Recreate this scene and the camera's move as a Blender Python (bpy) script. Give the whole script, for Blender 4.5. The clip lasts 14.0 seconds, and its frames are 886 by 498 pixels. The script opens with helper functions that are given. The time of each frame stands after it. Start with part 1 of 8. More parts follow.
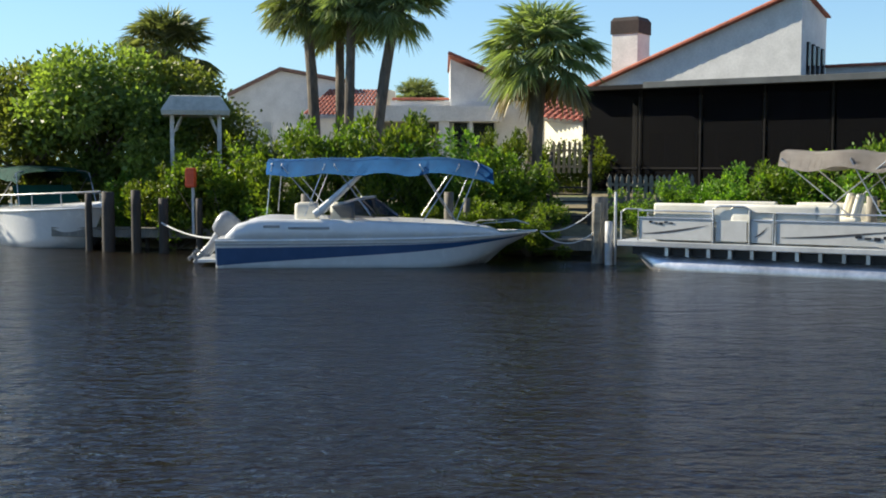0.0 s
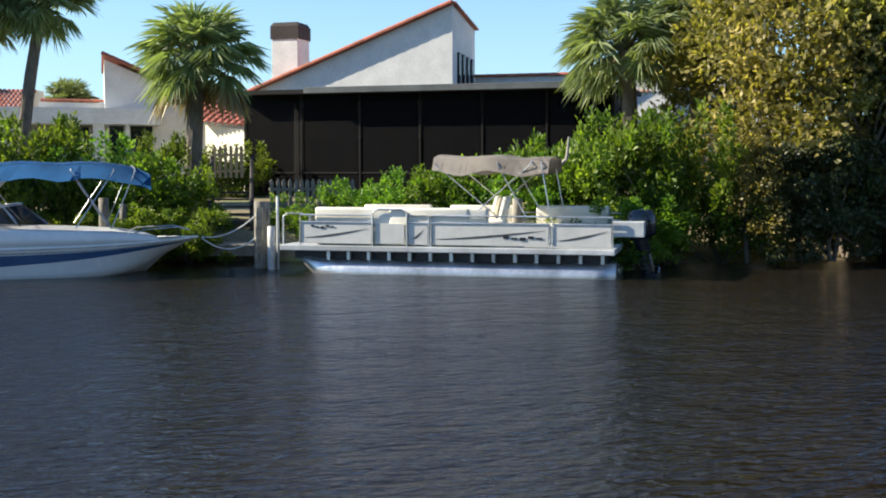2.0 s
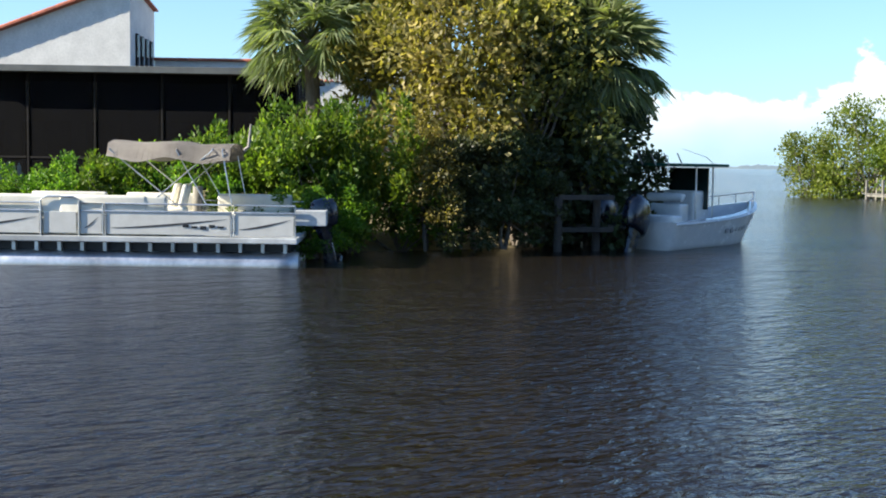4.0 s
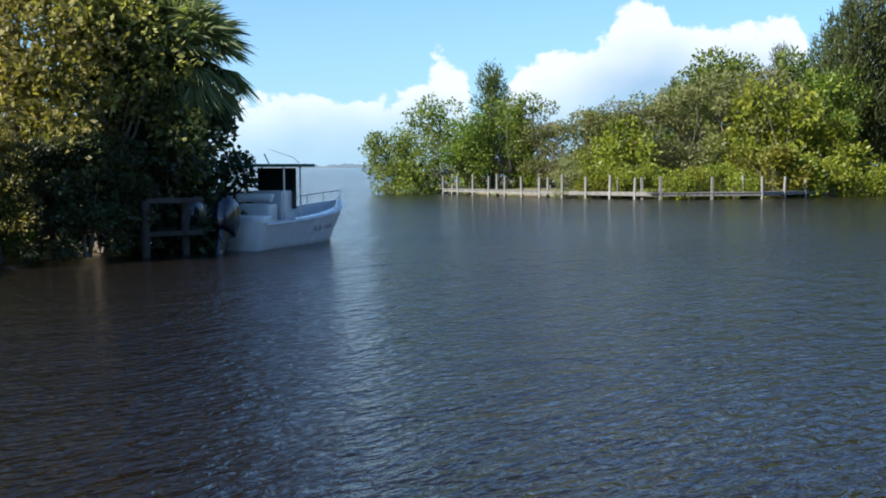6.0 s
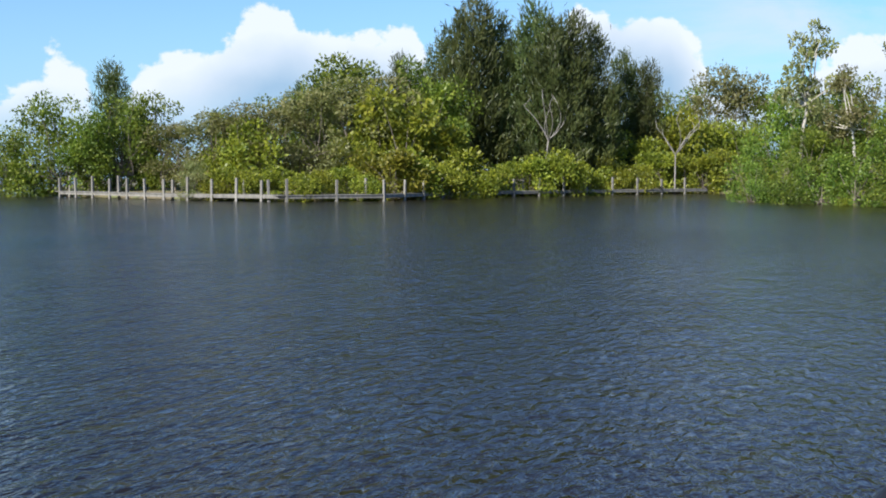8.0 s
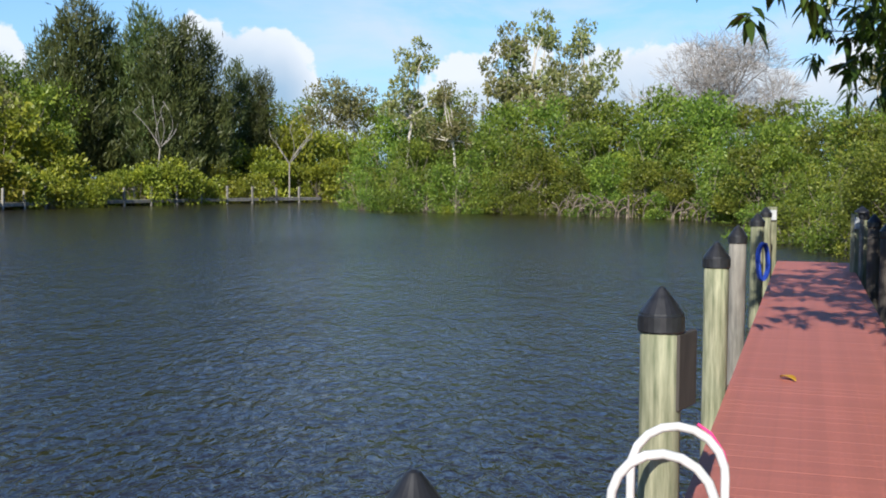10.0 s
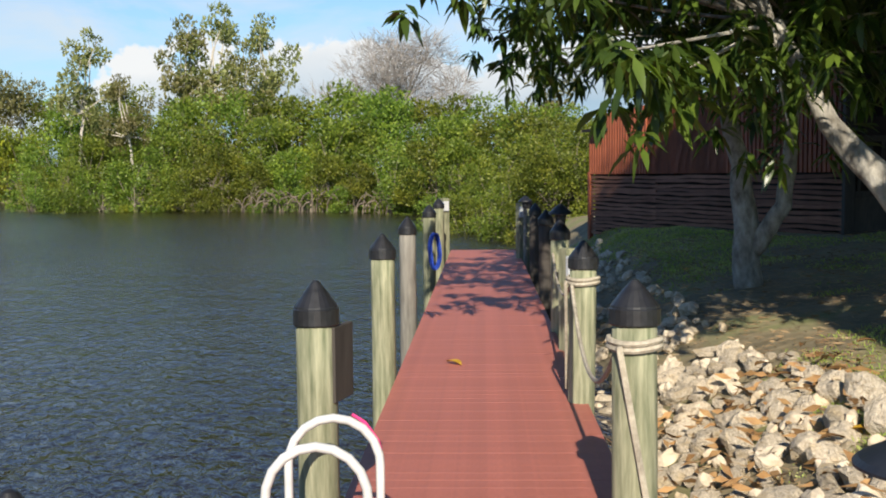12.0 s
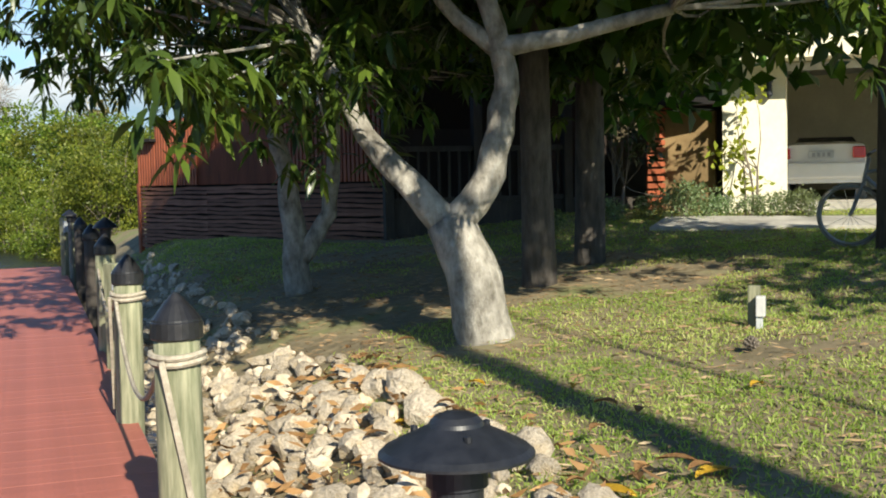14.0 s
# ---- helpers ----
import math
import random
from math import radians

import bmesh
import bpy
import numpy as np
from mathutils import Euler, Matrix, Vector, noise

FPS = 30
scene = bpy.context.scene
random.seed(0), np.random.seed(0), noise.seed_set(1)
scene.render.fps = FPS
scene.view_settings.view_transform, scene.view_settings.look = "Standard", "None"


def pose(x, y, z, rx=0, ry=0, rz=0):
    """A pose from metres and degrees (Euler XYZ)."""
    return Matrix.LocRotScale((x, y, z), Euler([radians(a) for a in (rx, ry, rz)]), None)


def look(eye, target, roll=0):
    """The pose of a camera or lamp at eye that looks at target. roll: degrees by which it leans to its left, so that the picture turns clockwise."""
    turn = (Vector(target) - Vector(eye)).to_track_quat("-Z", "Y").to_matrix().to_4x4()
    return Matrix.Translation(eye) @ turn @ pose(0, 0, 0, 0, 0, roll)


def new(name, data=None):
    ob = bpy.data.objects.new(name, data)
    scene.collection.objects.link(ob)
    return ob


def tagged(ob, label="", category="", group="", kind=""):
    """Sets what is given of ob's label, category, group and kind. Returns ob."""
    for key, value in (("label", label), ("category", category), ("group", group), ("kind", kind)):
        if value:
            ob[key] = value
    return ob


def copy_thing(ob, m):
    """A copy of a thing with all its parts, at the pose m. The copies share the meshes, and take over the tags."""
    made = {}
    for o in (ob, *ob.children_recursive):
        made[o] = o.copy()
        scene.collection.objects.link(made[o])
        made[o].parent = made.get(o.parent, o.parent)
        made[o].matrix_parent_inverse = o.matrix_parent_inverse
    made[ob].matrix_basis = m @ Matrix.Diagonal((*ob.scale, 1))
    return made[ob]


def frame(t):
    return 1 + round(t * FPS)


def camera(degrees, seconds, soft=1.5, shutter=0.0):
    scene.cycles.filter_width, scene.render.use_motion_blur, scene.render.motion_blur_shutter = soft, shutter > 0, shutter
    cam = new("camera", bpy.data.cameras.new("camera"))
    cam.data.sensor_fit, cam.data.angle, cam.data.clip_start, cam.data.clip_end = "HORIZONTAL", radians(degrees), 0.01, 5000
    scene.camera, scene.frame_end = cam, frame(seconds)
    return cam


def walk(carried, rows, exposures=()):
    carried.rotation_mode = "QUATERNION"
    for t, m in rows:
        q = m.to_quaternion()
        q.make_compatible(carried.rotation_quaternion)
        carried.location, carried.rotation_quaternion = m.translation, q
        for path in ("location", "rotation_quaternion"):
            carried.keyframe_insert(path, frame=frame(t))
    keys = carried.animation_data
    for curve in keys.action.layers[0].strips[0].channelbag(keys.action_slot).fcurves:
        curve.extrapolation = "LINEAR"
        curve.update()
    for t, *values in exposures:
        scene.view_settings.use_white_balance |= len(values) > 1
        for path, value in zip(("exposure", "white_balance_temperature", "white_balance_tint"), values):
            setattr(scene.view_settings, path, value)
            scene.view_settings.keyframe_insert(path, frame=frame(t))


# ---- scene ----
# camera: held by someone who turns on the spot on the dock, arms out in front
EYE_Z = 2.15
PATH = [  # seconds, x, y, pitch, roll, yaw
    (0.0, -0.000, 0.300, -4.20, -0.09, 0.00),
    (0.5, 0.032, 0.298, -4.33, -0.44, -6.09),
    (1.0, 0.052, 0.296, -4.22, -0.66, -9.90),
    (1.5, 0.067, 0.292, -4.35, -0.06, -12.91),
    (2.0, 0.087, 0.287, -3.95, -0.01, -16.88),
    (2.5, 0.107, 0.280, -3.78, 0.01, -20.97),
    (2.7, 0.113, 0.278, -3.84, -0.12, -22.21),
    (4.8, 0.230, 0.315, -4.12, -0.59, -40.55),
    (5.0, 0.234, 0.309, -3.95, -0.31, -42.56),
    (5.5, 0.248, 0.284, -3.88, -0.10, -47.72),
    (6.0, 0.257, 0.257, -4.18, 0.15, -53.24),
    (6.5, 0.273, 0.216, -4.23, -0.32, -60.05),
    (7.0, 0.276, 0.197, -4.24, -0.36, -63.66),
    (7.5, 0.296, 0.171, -3.79, -0.42, -66.68),
    (8.0, 0.320, 0.133, -4.04, -0.22, -71.94),
    (8.5, 0.334, 0.091, -4.14, 0.43, -78.15),
    (9.0, 0.339, 0.060, -4.02, 0.69, -82.42),
    (9.2, 0.354, 0.043, -3.93, 0.20, -84.09),
    (11.3, 0.334, -0.140, -3.56, 0.36, -101.39),
    (11.5, 0.346, -0.152, -3.66, 0.25, -102.65),
    (12.0, 0.349, -0.185, -3.75, 0.55, -107.10),
    (12.5, 0.328, -0.218, -4.15, 0.66, -110.43),
    (13.0, 0.334, -0.245, -3.71, 0.87, -118.98),
    (13.5, 0.342, -0.252, -3.90, 0.95, -124.39),
    (14.0, 0.327, -0.256, -3.56, 1.26, -129.44),
]
cam = camera(42.96, 14.0, soft=1.9)
walk(cam, [(t, pose(x, y, EYE_Z, 90 + pitch, roll, yaw)) for t, x, y, pitch, roll, yaw in PATH], exposures=[
    (0, 0.52, 6900, 8), (1.2, 0.60, 6900, 9), (2.7, 0.85, 6900, 9), (5, 0.78, 6250, 9), (6.5, 0.36, 6000, 10), (9, 0.32, 6100, 11), (11.3, 0.26, 6500, 11), (12.5, 0.28, 6900, 9), (14, 0.44, 6800, 6)])

# ---- light ----
SUN_AZ, SUN_EL = -71.3, 31.0     # bearing clockwise from +y, and height
world = bpy.data.worlds.new("sky")
scene.world = world
world.use_nodes = True


def node(nt, kind, **values):
    n = nt.nodes.new(kind)
    for key, value in values.items():
        n.inputs[key].default_value = value
    return n


def math_node(nt, op, a, b=None, c=None, clamp=False):
    n = nt.nodes.new("ShaderNodeMath")
    n.operation, n.use_clamp = op, clamp
    for i, v in enumerate((a, b, c)):
        if v is None:
            continue
        if isinstance(v, (int, float)):
            n.inputs[i].default_value = v
        else:
            nt.links.new(v, n.inputs[i])
    return n.outputs[0]


def mix_color(nt, fac, a, b, blend="MIX"):
    n = nt.nodes.new("ShaderNodeMix")
    n.data_type, n.blend_type = "RGBA", blend
    for key, v in ((0, fac), (6, a), (7, b)):
        if isinstance(v, (int, float)):
            n.inputs[key].default_value = v
        elif isinstance(v, tuple):
            n.inputs[key].default_value = (*v[:3], 1)
        else:
            nt.links.new(v, n.inputs[key])
    return n.outputs[2]


def build_sky():
    nt = world.node_tree
    nt.nodes.clear()
    sky = nt.nodes.new("ShaderNodeTexSky")
    sky.sky_type, sky.sun_disc = "NISHITA", False
    sky.sun_elevation, sky.sun_rotation = radians(SUN_EL), radians(SUN_AZ % 360)
    sky.air_density, sky.dust_density, sky.ozone_density = 1.0, 0.15, 3.0
    co = nt.nodes.new("ShaderNodeTexCoord")
    sep = nt.nodes.new("ShaderNodeSeparateXYZ")
    nt.links.new(co.outputs["Generated"], sep.inputs[0])
    x, y, z = sep.outputs
    # cumulus bank low in the east, none in the north: its height follows the bearing
    bearing = math_node(nt, "MULTIPLY", math_node(nt, "ARCTAN2", x, y), 180 / math.pi)
    along = nt.nodes.new("ShaderNodeMapRange")
    nt.links.new(bearing, along.inputs[0])
    for i, v in ((1, 36.0), (2, 136.0), (3, 0.0), (4, 1.0)):
        along.inputs[i].default_value = v
    crest = nt.nodes.new("ShaderNodeValToRGB")
    ramp = crest.color_ramp
    ramp.interpolation = "EASE"
    stops = ((36, 0.0), (41, 0.052), (47, 0.070), (53, 0.082), (55.5, 0.058), (58.5, 0.095), (63.5, 0.140), (67, 0.128), (70, 0.112), (72.5, 0.045), (76.5, 0.050), (79, 0.145), (83, 0.135), (86, 0.075), (91, 0.095), (99, 0.125), (107, 0.110), (118, 0.125), (136, 0.115))
    ramp.elements[0].position, ramp.elements[0].color = 0.0, (0, 0, 0, 1)
    ramp.elements[1].position, ramp.elements[1].color = 1.0, (stops[-1][1] * 5,) * 3 + (1,)
    for deg, high in stops[1:-1]:
        ramp.elements.new((deg - 36) / 100).color = (high * 5, high * 5, high * 5, 1)
    nt.links.new(along.outputs[0], crest.inputs[0])
    height = math_node(nt, "MULTIPLY", crest.outputs[0], 0.2)
    stretch = nt.nodes.new("ShaderNodeMapping")
    stretch.inputs["Scale"].default_value = (1, 1, 1.25)
    nt.links.new(co.outputs["Generated"], stretch.inputs[0])
    puff = node(nt, "ShaderNodeTexNoise", Scale=17.0, Detail=10.0, Roughness=0.58)
    big = node(nt, "ShaderNodeTexNoise", Scale=6.0, Detail=3.0)
    for n in (puff, big):
        nt.links.new(stretch.outputs[0], n.inputs[0])
    lump = math_node(nt, "ADD", math_node(nt, "MULTIPLY_ADD", puff.outputs[0], 0.13, -0.062),
                     math_node(nt, "MULTIPLY_ADD", big.outputs[0], 0.10, -0.05))
    over = math_node(nt, "SUBTRACT", math_node(nt, "ADD", height, lump), z)
    cover = nt.nodes.new("ShaderNodeMapRange")
    cover.interpolation_type = "SMOOTHSTEP"
    nt.links.new(over, cover.inputs[0])
    for i, v in ((1, -0.001), (2, 0.009), (3, 0.0), (4, 1.0)):
        cover.inputs[i].default_value = v
    gate = nt.nodes.new("ShaderNodeMapRange")
    gate.interpolation_type = "SMOOTHSTEP"
    nt.links.new(bearing, gate.inputs[0])
    for i, v in ((1, 36.0), (2, 43.0), (3, 0.0), (4, 1.0)):
        gate.inputs[i].default_value = v
    foot = nt.nodes.new("ShaderNodeMapRange")
    nt.links.new(z, foot.inputs[0])
    for i, v in ((1, 0.0), (2, 0.07), (3, 0.25), (4, 1.0)):
        foot.inputs[i].default_value = v
    fac = math_node(nt, "MULTIPLY", math_node(nt, "MULTIPLY", cover.outputs[0], foot.outputs[0]), gate.outputs[0], clamp=True)
    # white tops, greyer and hazier undersides with folds
    glow = nt.nodes.new("ShaderNodeMapRange")
    nt.links.new(math_node(nt, "ADD", over, math_node(nt, "MULTIPLY_ADD", puff.outputs[0], -0.16, 0.08)), glow.inputs[0])
    for i, v in ((1, 0.010), (2, 0.070), (3, 1.0), (4, 0.0)):
        glow.inputs[i].default_value = v
    cloud = mix_color(nt, glow.outputs[0], (3.1, 4.4, 5.7), (7.3, 7.5, 7.7))
    haze = nt.nodes.new("ShaderNodeMapRange")
    nt.links.new(z, haze.inputs[0])
    for i, v in ((1, 0.0), (2, 0.34), (3, 1.0), (4, 0.0)):
        haze.inputs[i].default_value = v
    blue = mix_color(nt, 1.0, sky.outputs[0], (0.80, 1.0, 1.22), "MULTIPLY")
    low = mix_color(nt, math_node(nt, "MULTIPLY", math_node(nt, "POWER", haze.outputs[0], 2.0), 0.80), blue, (3.1, 5.1, 6.6))
    # thin broken veils from the east round to the south
    veil = node(nt, "ShaderNodeTexNoise", Scale=5.0, Detail=7.0, Roughness=0.6, Distortion=0.4)
    flatten = nt.nodes.new("ShaderNodeMapping")
    flatten.inputs["Scale"].default_value = (1, 1, 2.6)
    nt.links.new(co.outputs["Generated"], flatten.inputs[0])
    nt.links.new(flatten.outputs[0], veil.inputs[0])
    thin = nt.nodes.new("ShaderNodeMapRange")
    nt.links.new(veil.outputs[0], thin.inputs[0])
    for i, v in ((1, 0.45), (2, 0.68), (3, 0.0), (4, 0.7)):
        thin.inputs[i].default_value = v
    side = nt.nodes.new("ShaderNodeMapRange")
    side.interpolation_type = "SMOOTHSTEP"
    nt.links.new(bearing, side.inputs[0])
    for i, v in ((1, 72.0), (2, 92.0), (3, 0.0), (4, 1.0)):
        side.inputs[i].default_value = v
    fade = nt.nodes.new("ShaderNodeMapRange")
    nt.links.new(z, fade.inputs[0])
    for i, v in ((1, 0.14), (2, 0.32), (3, 1.0), (4, 0.15)):
        fade.inputs[i].default_value = v
    wisps = math_node(nt, "MULTIPLY", math_node(nt, "MULTIPLY", thin.outputs[0], side.outputs[0]), fade.outputs[0])
    low = mix_color(nt, wisps, low, (6.0, 6.5, 7.0))
    out = mix_color(nt, math_node(nt, "MULTIPLY", fac, 0.93), low, cloud)
    bg = node(nt, "ShaderNodeBackground", Strength=0.105)
    nt.links.new(out, bg.inputs[0])
    world_out = nt.nodes.new("ShaderNodeOutputWorld")
    nt.links.new(bg.outputs[0], world_out.inputs[0])


build_sky()
sun_data = bpy.data.lights.new("sun", "SUN")
sun_data.energy, sun_data.angle, sun_data.color = 6.4, radians(0.53), (1.0, 0.93, 0.80)
sun = new("sun", sun_data)
sun_way = Vector((math.sin(radians(SUN_AZ)) * math.cos(radians(SUN_EL)), math.cos(radians(SUN_AZ)) * math.cos(radians(SUN_EL)), math.sin(radians(SUN_EL))))
sun.matrix_world = look(sun_way * 60, (0, 0, 0))


# ---- materials ----
def surface(name, c1, c2, scale=4.0, rough=0.6, bump=0.15, metal=0.0, stretch=(1, 1, 1), spread=0.0, big=0.35, depth=0.01, tone=None, coat=0.0):
    """Two colours mottled at a small and a large scale, with relief. spread: how much single pieces differ."""
    m = bpy.data.materials.new(name)
    m.use_nodes = True
    nt = m.node_tree
    b = nt.nodes["Principled BSDF"]
    co = nt.nodes.new("ShaderNodeTexCoord")
    mp = nt.nodes.new("ShaderNodeMapping")
    mp.inputs["Scale"].default_value = stretch
    nt.links.new(co.outputs["Object"], mp.inputs[0])
    fine = node(nt, "ShaderNodeTexNoise", Scale=scale, Detail=7.0, Roughness=0.62)
    wide = node(nt, "ShaderNodeTexNoise", Scale=scale * 0.13, Detail=3.0)
    nt.links.new(mp.outputs[0], fine.inputs[0])
    nt.links.new(mp.outputs[0], wide.inputs[0])
    f = nt.nodes.new("ShaderNodeMapRange")
    nt.links.new(fine.outputs[0], f.inputs[0])
    f.inputs[1].default_value, f.inputs[2].default_value = 0.3, 0.7
    col = mix_color(nt, f.outputs[0], c1, c2)
    w = nt.nodes.new("ShaderNodeMapRange")
    nt.links.new(wide.outputs[0], w.inputs[0])
    for i, v in ((1, 0.3), (2, 0.7), (3, 1.0 - big), (4, 1.0 + big * 0.5)):
        w.inputs[i].default_value = v
    grey = nt.nodes.new("ShaderNodeCombineColor")
    for i in range(3):
        nt.links.new(w.outputs[0], grey.inputs[i])
    col = mix_color(nt, 1.0, col, grey.outputs[0], "MULTIPLY")
    if tone:
        spot_ = nt.nodes.new("ShaderNodeMapRange")
        nt.links.new(wide.outputs[0], spot_.inputs[0])
        for i, v in ((1, 0.52), (2, 0.66), (3, 0.0), (4, 0.7)):
            spot_.inputs[i].default_value = v
        col = mix_color(nt, spot_.outputs[0], col, tone)
    if spread:
        info = nt.nodes.new("ShaderNodeObjectInfo")
        k = math_node(nt, "MULTIPLY_ADD", info.outputs["Random"], 2 * spread, 1 - spread)
        tint = nt.nodes.new("ShaderNodeCombineColor")
        for i in range(3):
            nt.links.new(k, tint.inputs[i])
        col = mix_color(nt, 1.0, col, tint.outputs[0], "MULTIPLY")
    nt.links.new(col, b.inputs["Base Color"])
    rr = nt.nodes.new("ShaderNodeMapRange")
    nt.links.new(fine.outputs[0], rr.inputs[0])
    rr.inputs[3].default_value, rr.inputs[4].default_value = max(rough - 0.12, 0.02), min(rough + 0.12, 1)
    nt.links.new(rr.outputs[0], b.inputs["Roughness"])
    b.inputs["Metallic"].default_value = metal
    b.inputs["Coat Weight"].default_value = coat
    if bump:
        bp = node(nt, "ShaderNodeBump", Strength=bump, Distance=depth)
        nt.links.new(fine.outputs[0], bp.inputs["Height"])
        nt.links.new(bp.outputs[0], b.inputs["Normal"])
    return m


def leaf_surface(name, dark, mid, bright, through_light=0.35, rough=0.45, patch=0.5):
    """Leaves: every leaf takes its own tone between three colours, and light shines through."""
    m = bpy.data.materials.new(name)
    m.use_nodes = True
    nt = m.node_tree
    b = nt.nodes["Principled BSDF"]
    geo = nt.nodes.new("ShaderNodeNewGeometry")
    co = nt.nodes.new("ShaderNodeTexCoord")
    n = node(nt, "ShaderNodeTexNoise", Scale=patch, Detail=2.0)
    nt.links.new(co.outputs["Object"], n.inputs[0])
    f = math_node(nt, "ADD", math_node(nt, "MULTIPLY", geo.outputs["Random Per Island"], 0.6), math_node(nt, "MULTIPLY_ADD", n.outputs[0], 1.4, -0.5), clamp=True)
    ramp = nt.nodes.new("ShaderNodeValToRGB")
    ramp.color_ramp.elements[0].color = (*dark, 1)
    ramp.color_ramp.elements[1].color = (*bright, 1)
    e = ramp.color_ramp.elements.new(0.5)
    e.color = (*mid, 1)
    nt.links.new(f, ramp.inputs[0])
    info = nt.nodes.new("ShaderNodeObjectInfo")
    hue = nt.nodes.new("ShaderNodeHueSaturation")
    nt.links.new(math_node(nt, "MULTIPLY_ADD", info.outputs["Random"], 0.05, 0.475), hue.inputs["Hue"])
    nt.links.new(math_node(nt, "MULTIPLY_ADD", info.outputs["Random"], 0.5, 0.75), hue.inputs["Value"])
    nt.links.new(ramp.outputs[0], hue.inputs["Color"])
    nt.links.new(hue.outputs[0], b.inputs["Base Color"])
    b.inputs["Roughness"].default_value = rough
    b.inputs["Specular IOR Level"].default_value = 0.35
    tr = nt.nodes.new("ShaderNodeBsdfTranslucent")
    warm = mix_color(nt, 1.0, hue.outputs[0], (1.25, 1.35, 0.5), "MULTIPLY")
    nt.links.new(warm, tr.inputs[0])
    mx = node(nt, "ShaderNodeMixShader", Fac=through_light)
    nt.links.new(b.outputs[0], mx.inputs[1])
    nt.links.new(tr.outputs[0], mx.inputs[2])
    nt.links.new(mx.outputs[0], nt.nodes["Material Output"].inputs[0])
    return m


def water_surface():
    m = bpy.data.materials.new("water")
    m.use_nodes = True
    nt = m.node_tree
    b = nt.nodes["Principled BSDF"]
    co = nt.nodes.new("ShaderNodeTexCoord")
    mp = nt.nodes.new("ShaderNodeMapping")
    mp.inputs["Rotation"].default_value = (0, 0, radians(18))
    mp.inputs["Scale"].default_value = (0.5, 1.0, 1)
    nt.links.new(co.outputs["Object"], mp.inputs[0])
    ripple = node(nt, "ShaderNodeTexNoise", Scale=9.5, Detail=3.0, Roughness=0.5, Distortion=0.5)
    swell = node(nt, "ShaderNodeTexNoise", Scale=1.7, Detail=2.0, Distortion=0.6)
    calm = node(nt, "ShaderNodeTexNoise", Scale=0.07, Detail=2.0)
    for n in (ripple, swell, calm):
        nt.links.new(mp.outputs[0], n.inputs[0])
    k = nt.nodes.new("ShaderNodeMapRange")
    nt.links.new(calm.outputs[0], k.inputs[0])
    for i, v in ((1, 0.35), (2, 0.65), (3, 0.55), (4, 1.1)):
        k.inputs[i].default_value = v
    h = math_node(nt, "ADD", math_node(nt, "MULTIPLY", ripple.outputs[0], 0.085), math_node(nt, "MULTIPLY", swell.outputs[0], 0.13))
    h = math_node(nt, "MULTIPLY", h, k.outputs[0])
    bp = node(nt, "ShaderNodeBump", Strength=1.0, Distance=1.0)
    nt.links.new(h, bp.inputs["Height"])
    nt.links.new(bp.outputs[0], b.inputs["Normal"])
    silt = mix_color(nt, calm.outputs[0], (0.019, 0.013, 0.005), (0.009, 0.009, 0.010))
    nt.links.new(silt, b.inputs["Base Color"])
    b.inputs["Roughness"].default_value = 0.12
    b.inputs["IOR"].default_value = 1.333
    return m


def glass_surface(name, tint=(0.02, 0.03, 0.035), clear=0.35, rough=0.05, gloss=0.5):
    m = bpy.data.materials.new(name)
    m.use_nodes = True
    nt = m.node_tree
    b = nt.nodes["Principled BSDF"]
    b.inputs["Base Color"].default_value = (*tint, 1)
    b.inputs["Roughness"].default_value = rough
    b.inputs["Specular IOR Level"].default_value = gloss
    tr = nt.nodes.new("ShaderNodeBsdfTransparent")
    mx = node(nt, "ShaderNodeMixShader", Fac=clear)
    nt.links.new(b.outputs[0], mx.inputs[1])
    nt.links.new(tr.outputs[0], mx.inputs[2])
    nt.links.new(mx.outputs[0], nt.nodes["Material Output"].inputs[0])
    return m


WATER = water_surface()
EARTH = surface("earth", (0.17, 0.14, 0.075), (0.29, 0.235, 0.14), 6.0, 0.95, 0.5, depth=0.03, tone=(0.14, 0.18, 0.05))
DECKING = surface("red_decking", (0.33, 0.100, 0.068), (0.41, 0.135, 0.096), 9.0, 0.62, 0.2, stretch=(1, 6, 1), spread=0.05, depth=0.003, big=0.15)
TIMBER_GREEN = surface("weathered_green_timber", (0.11, 0.125, 0.065), (0.36, 0.35, 0.23), 7.0, 0.85, 0.5, stretch=(5, 5, 0.5), spread=0.12, tone=(0.11, 0.15, 0.07))
TIMBER_GREY = surface("grey_timber", (0.15, 0.14, 0.12), (0.30, 0.28, 0.24), 7.0, 0.85, 0.4, stretch=(4, 4, 0.6), spread=0.15)
# dark timber, lowered further to hold the shade of porch and point dock
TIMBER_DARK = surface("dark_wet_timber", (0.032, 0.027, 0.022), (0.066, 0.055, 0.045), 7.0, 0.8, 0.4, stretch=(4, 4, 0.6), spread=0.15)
TIMBER_RED = surface("red_stained_timber", (0.24, 0.060, 0.026), (0.36, 0.10, 0.045), 6.0, 0.6, 0.25, stretch=(5, 5, 0.7), spread=0.18)
TIMBER_TAN = surface("tan_timber", (0.36, 0.25, 0.13), (0.5, 0.36, 0.2), 6.0, 0.7, 0.2, spread=0.1)
BLACK_PLASTIC = surface("black_plastic", (0.012, 0.012, 0.013), (0.022, 0.022, 0.024), 30.0, 0.38, 0.05)
BLACK_METAL = surface("black_painted_metal", (0.010, 0.011, 0.014), (0.020, 0.022, 0.028), 20.0, 0.45, 0.08, big=0.2)
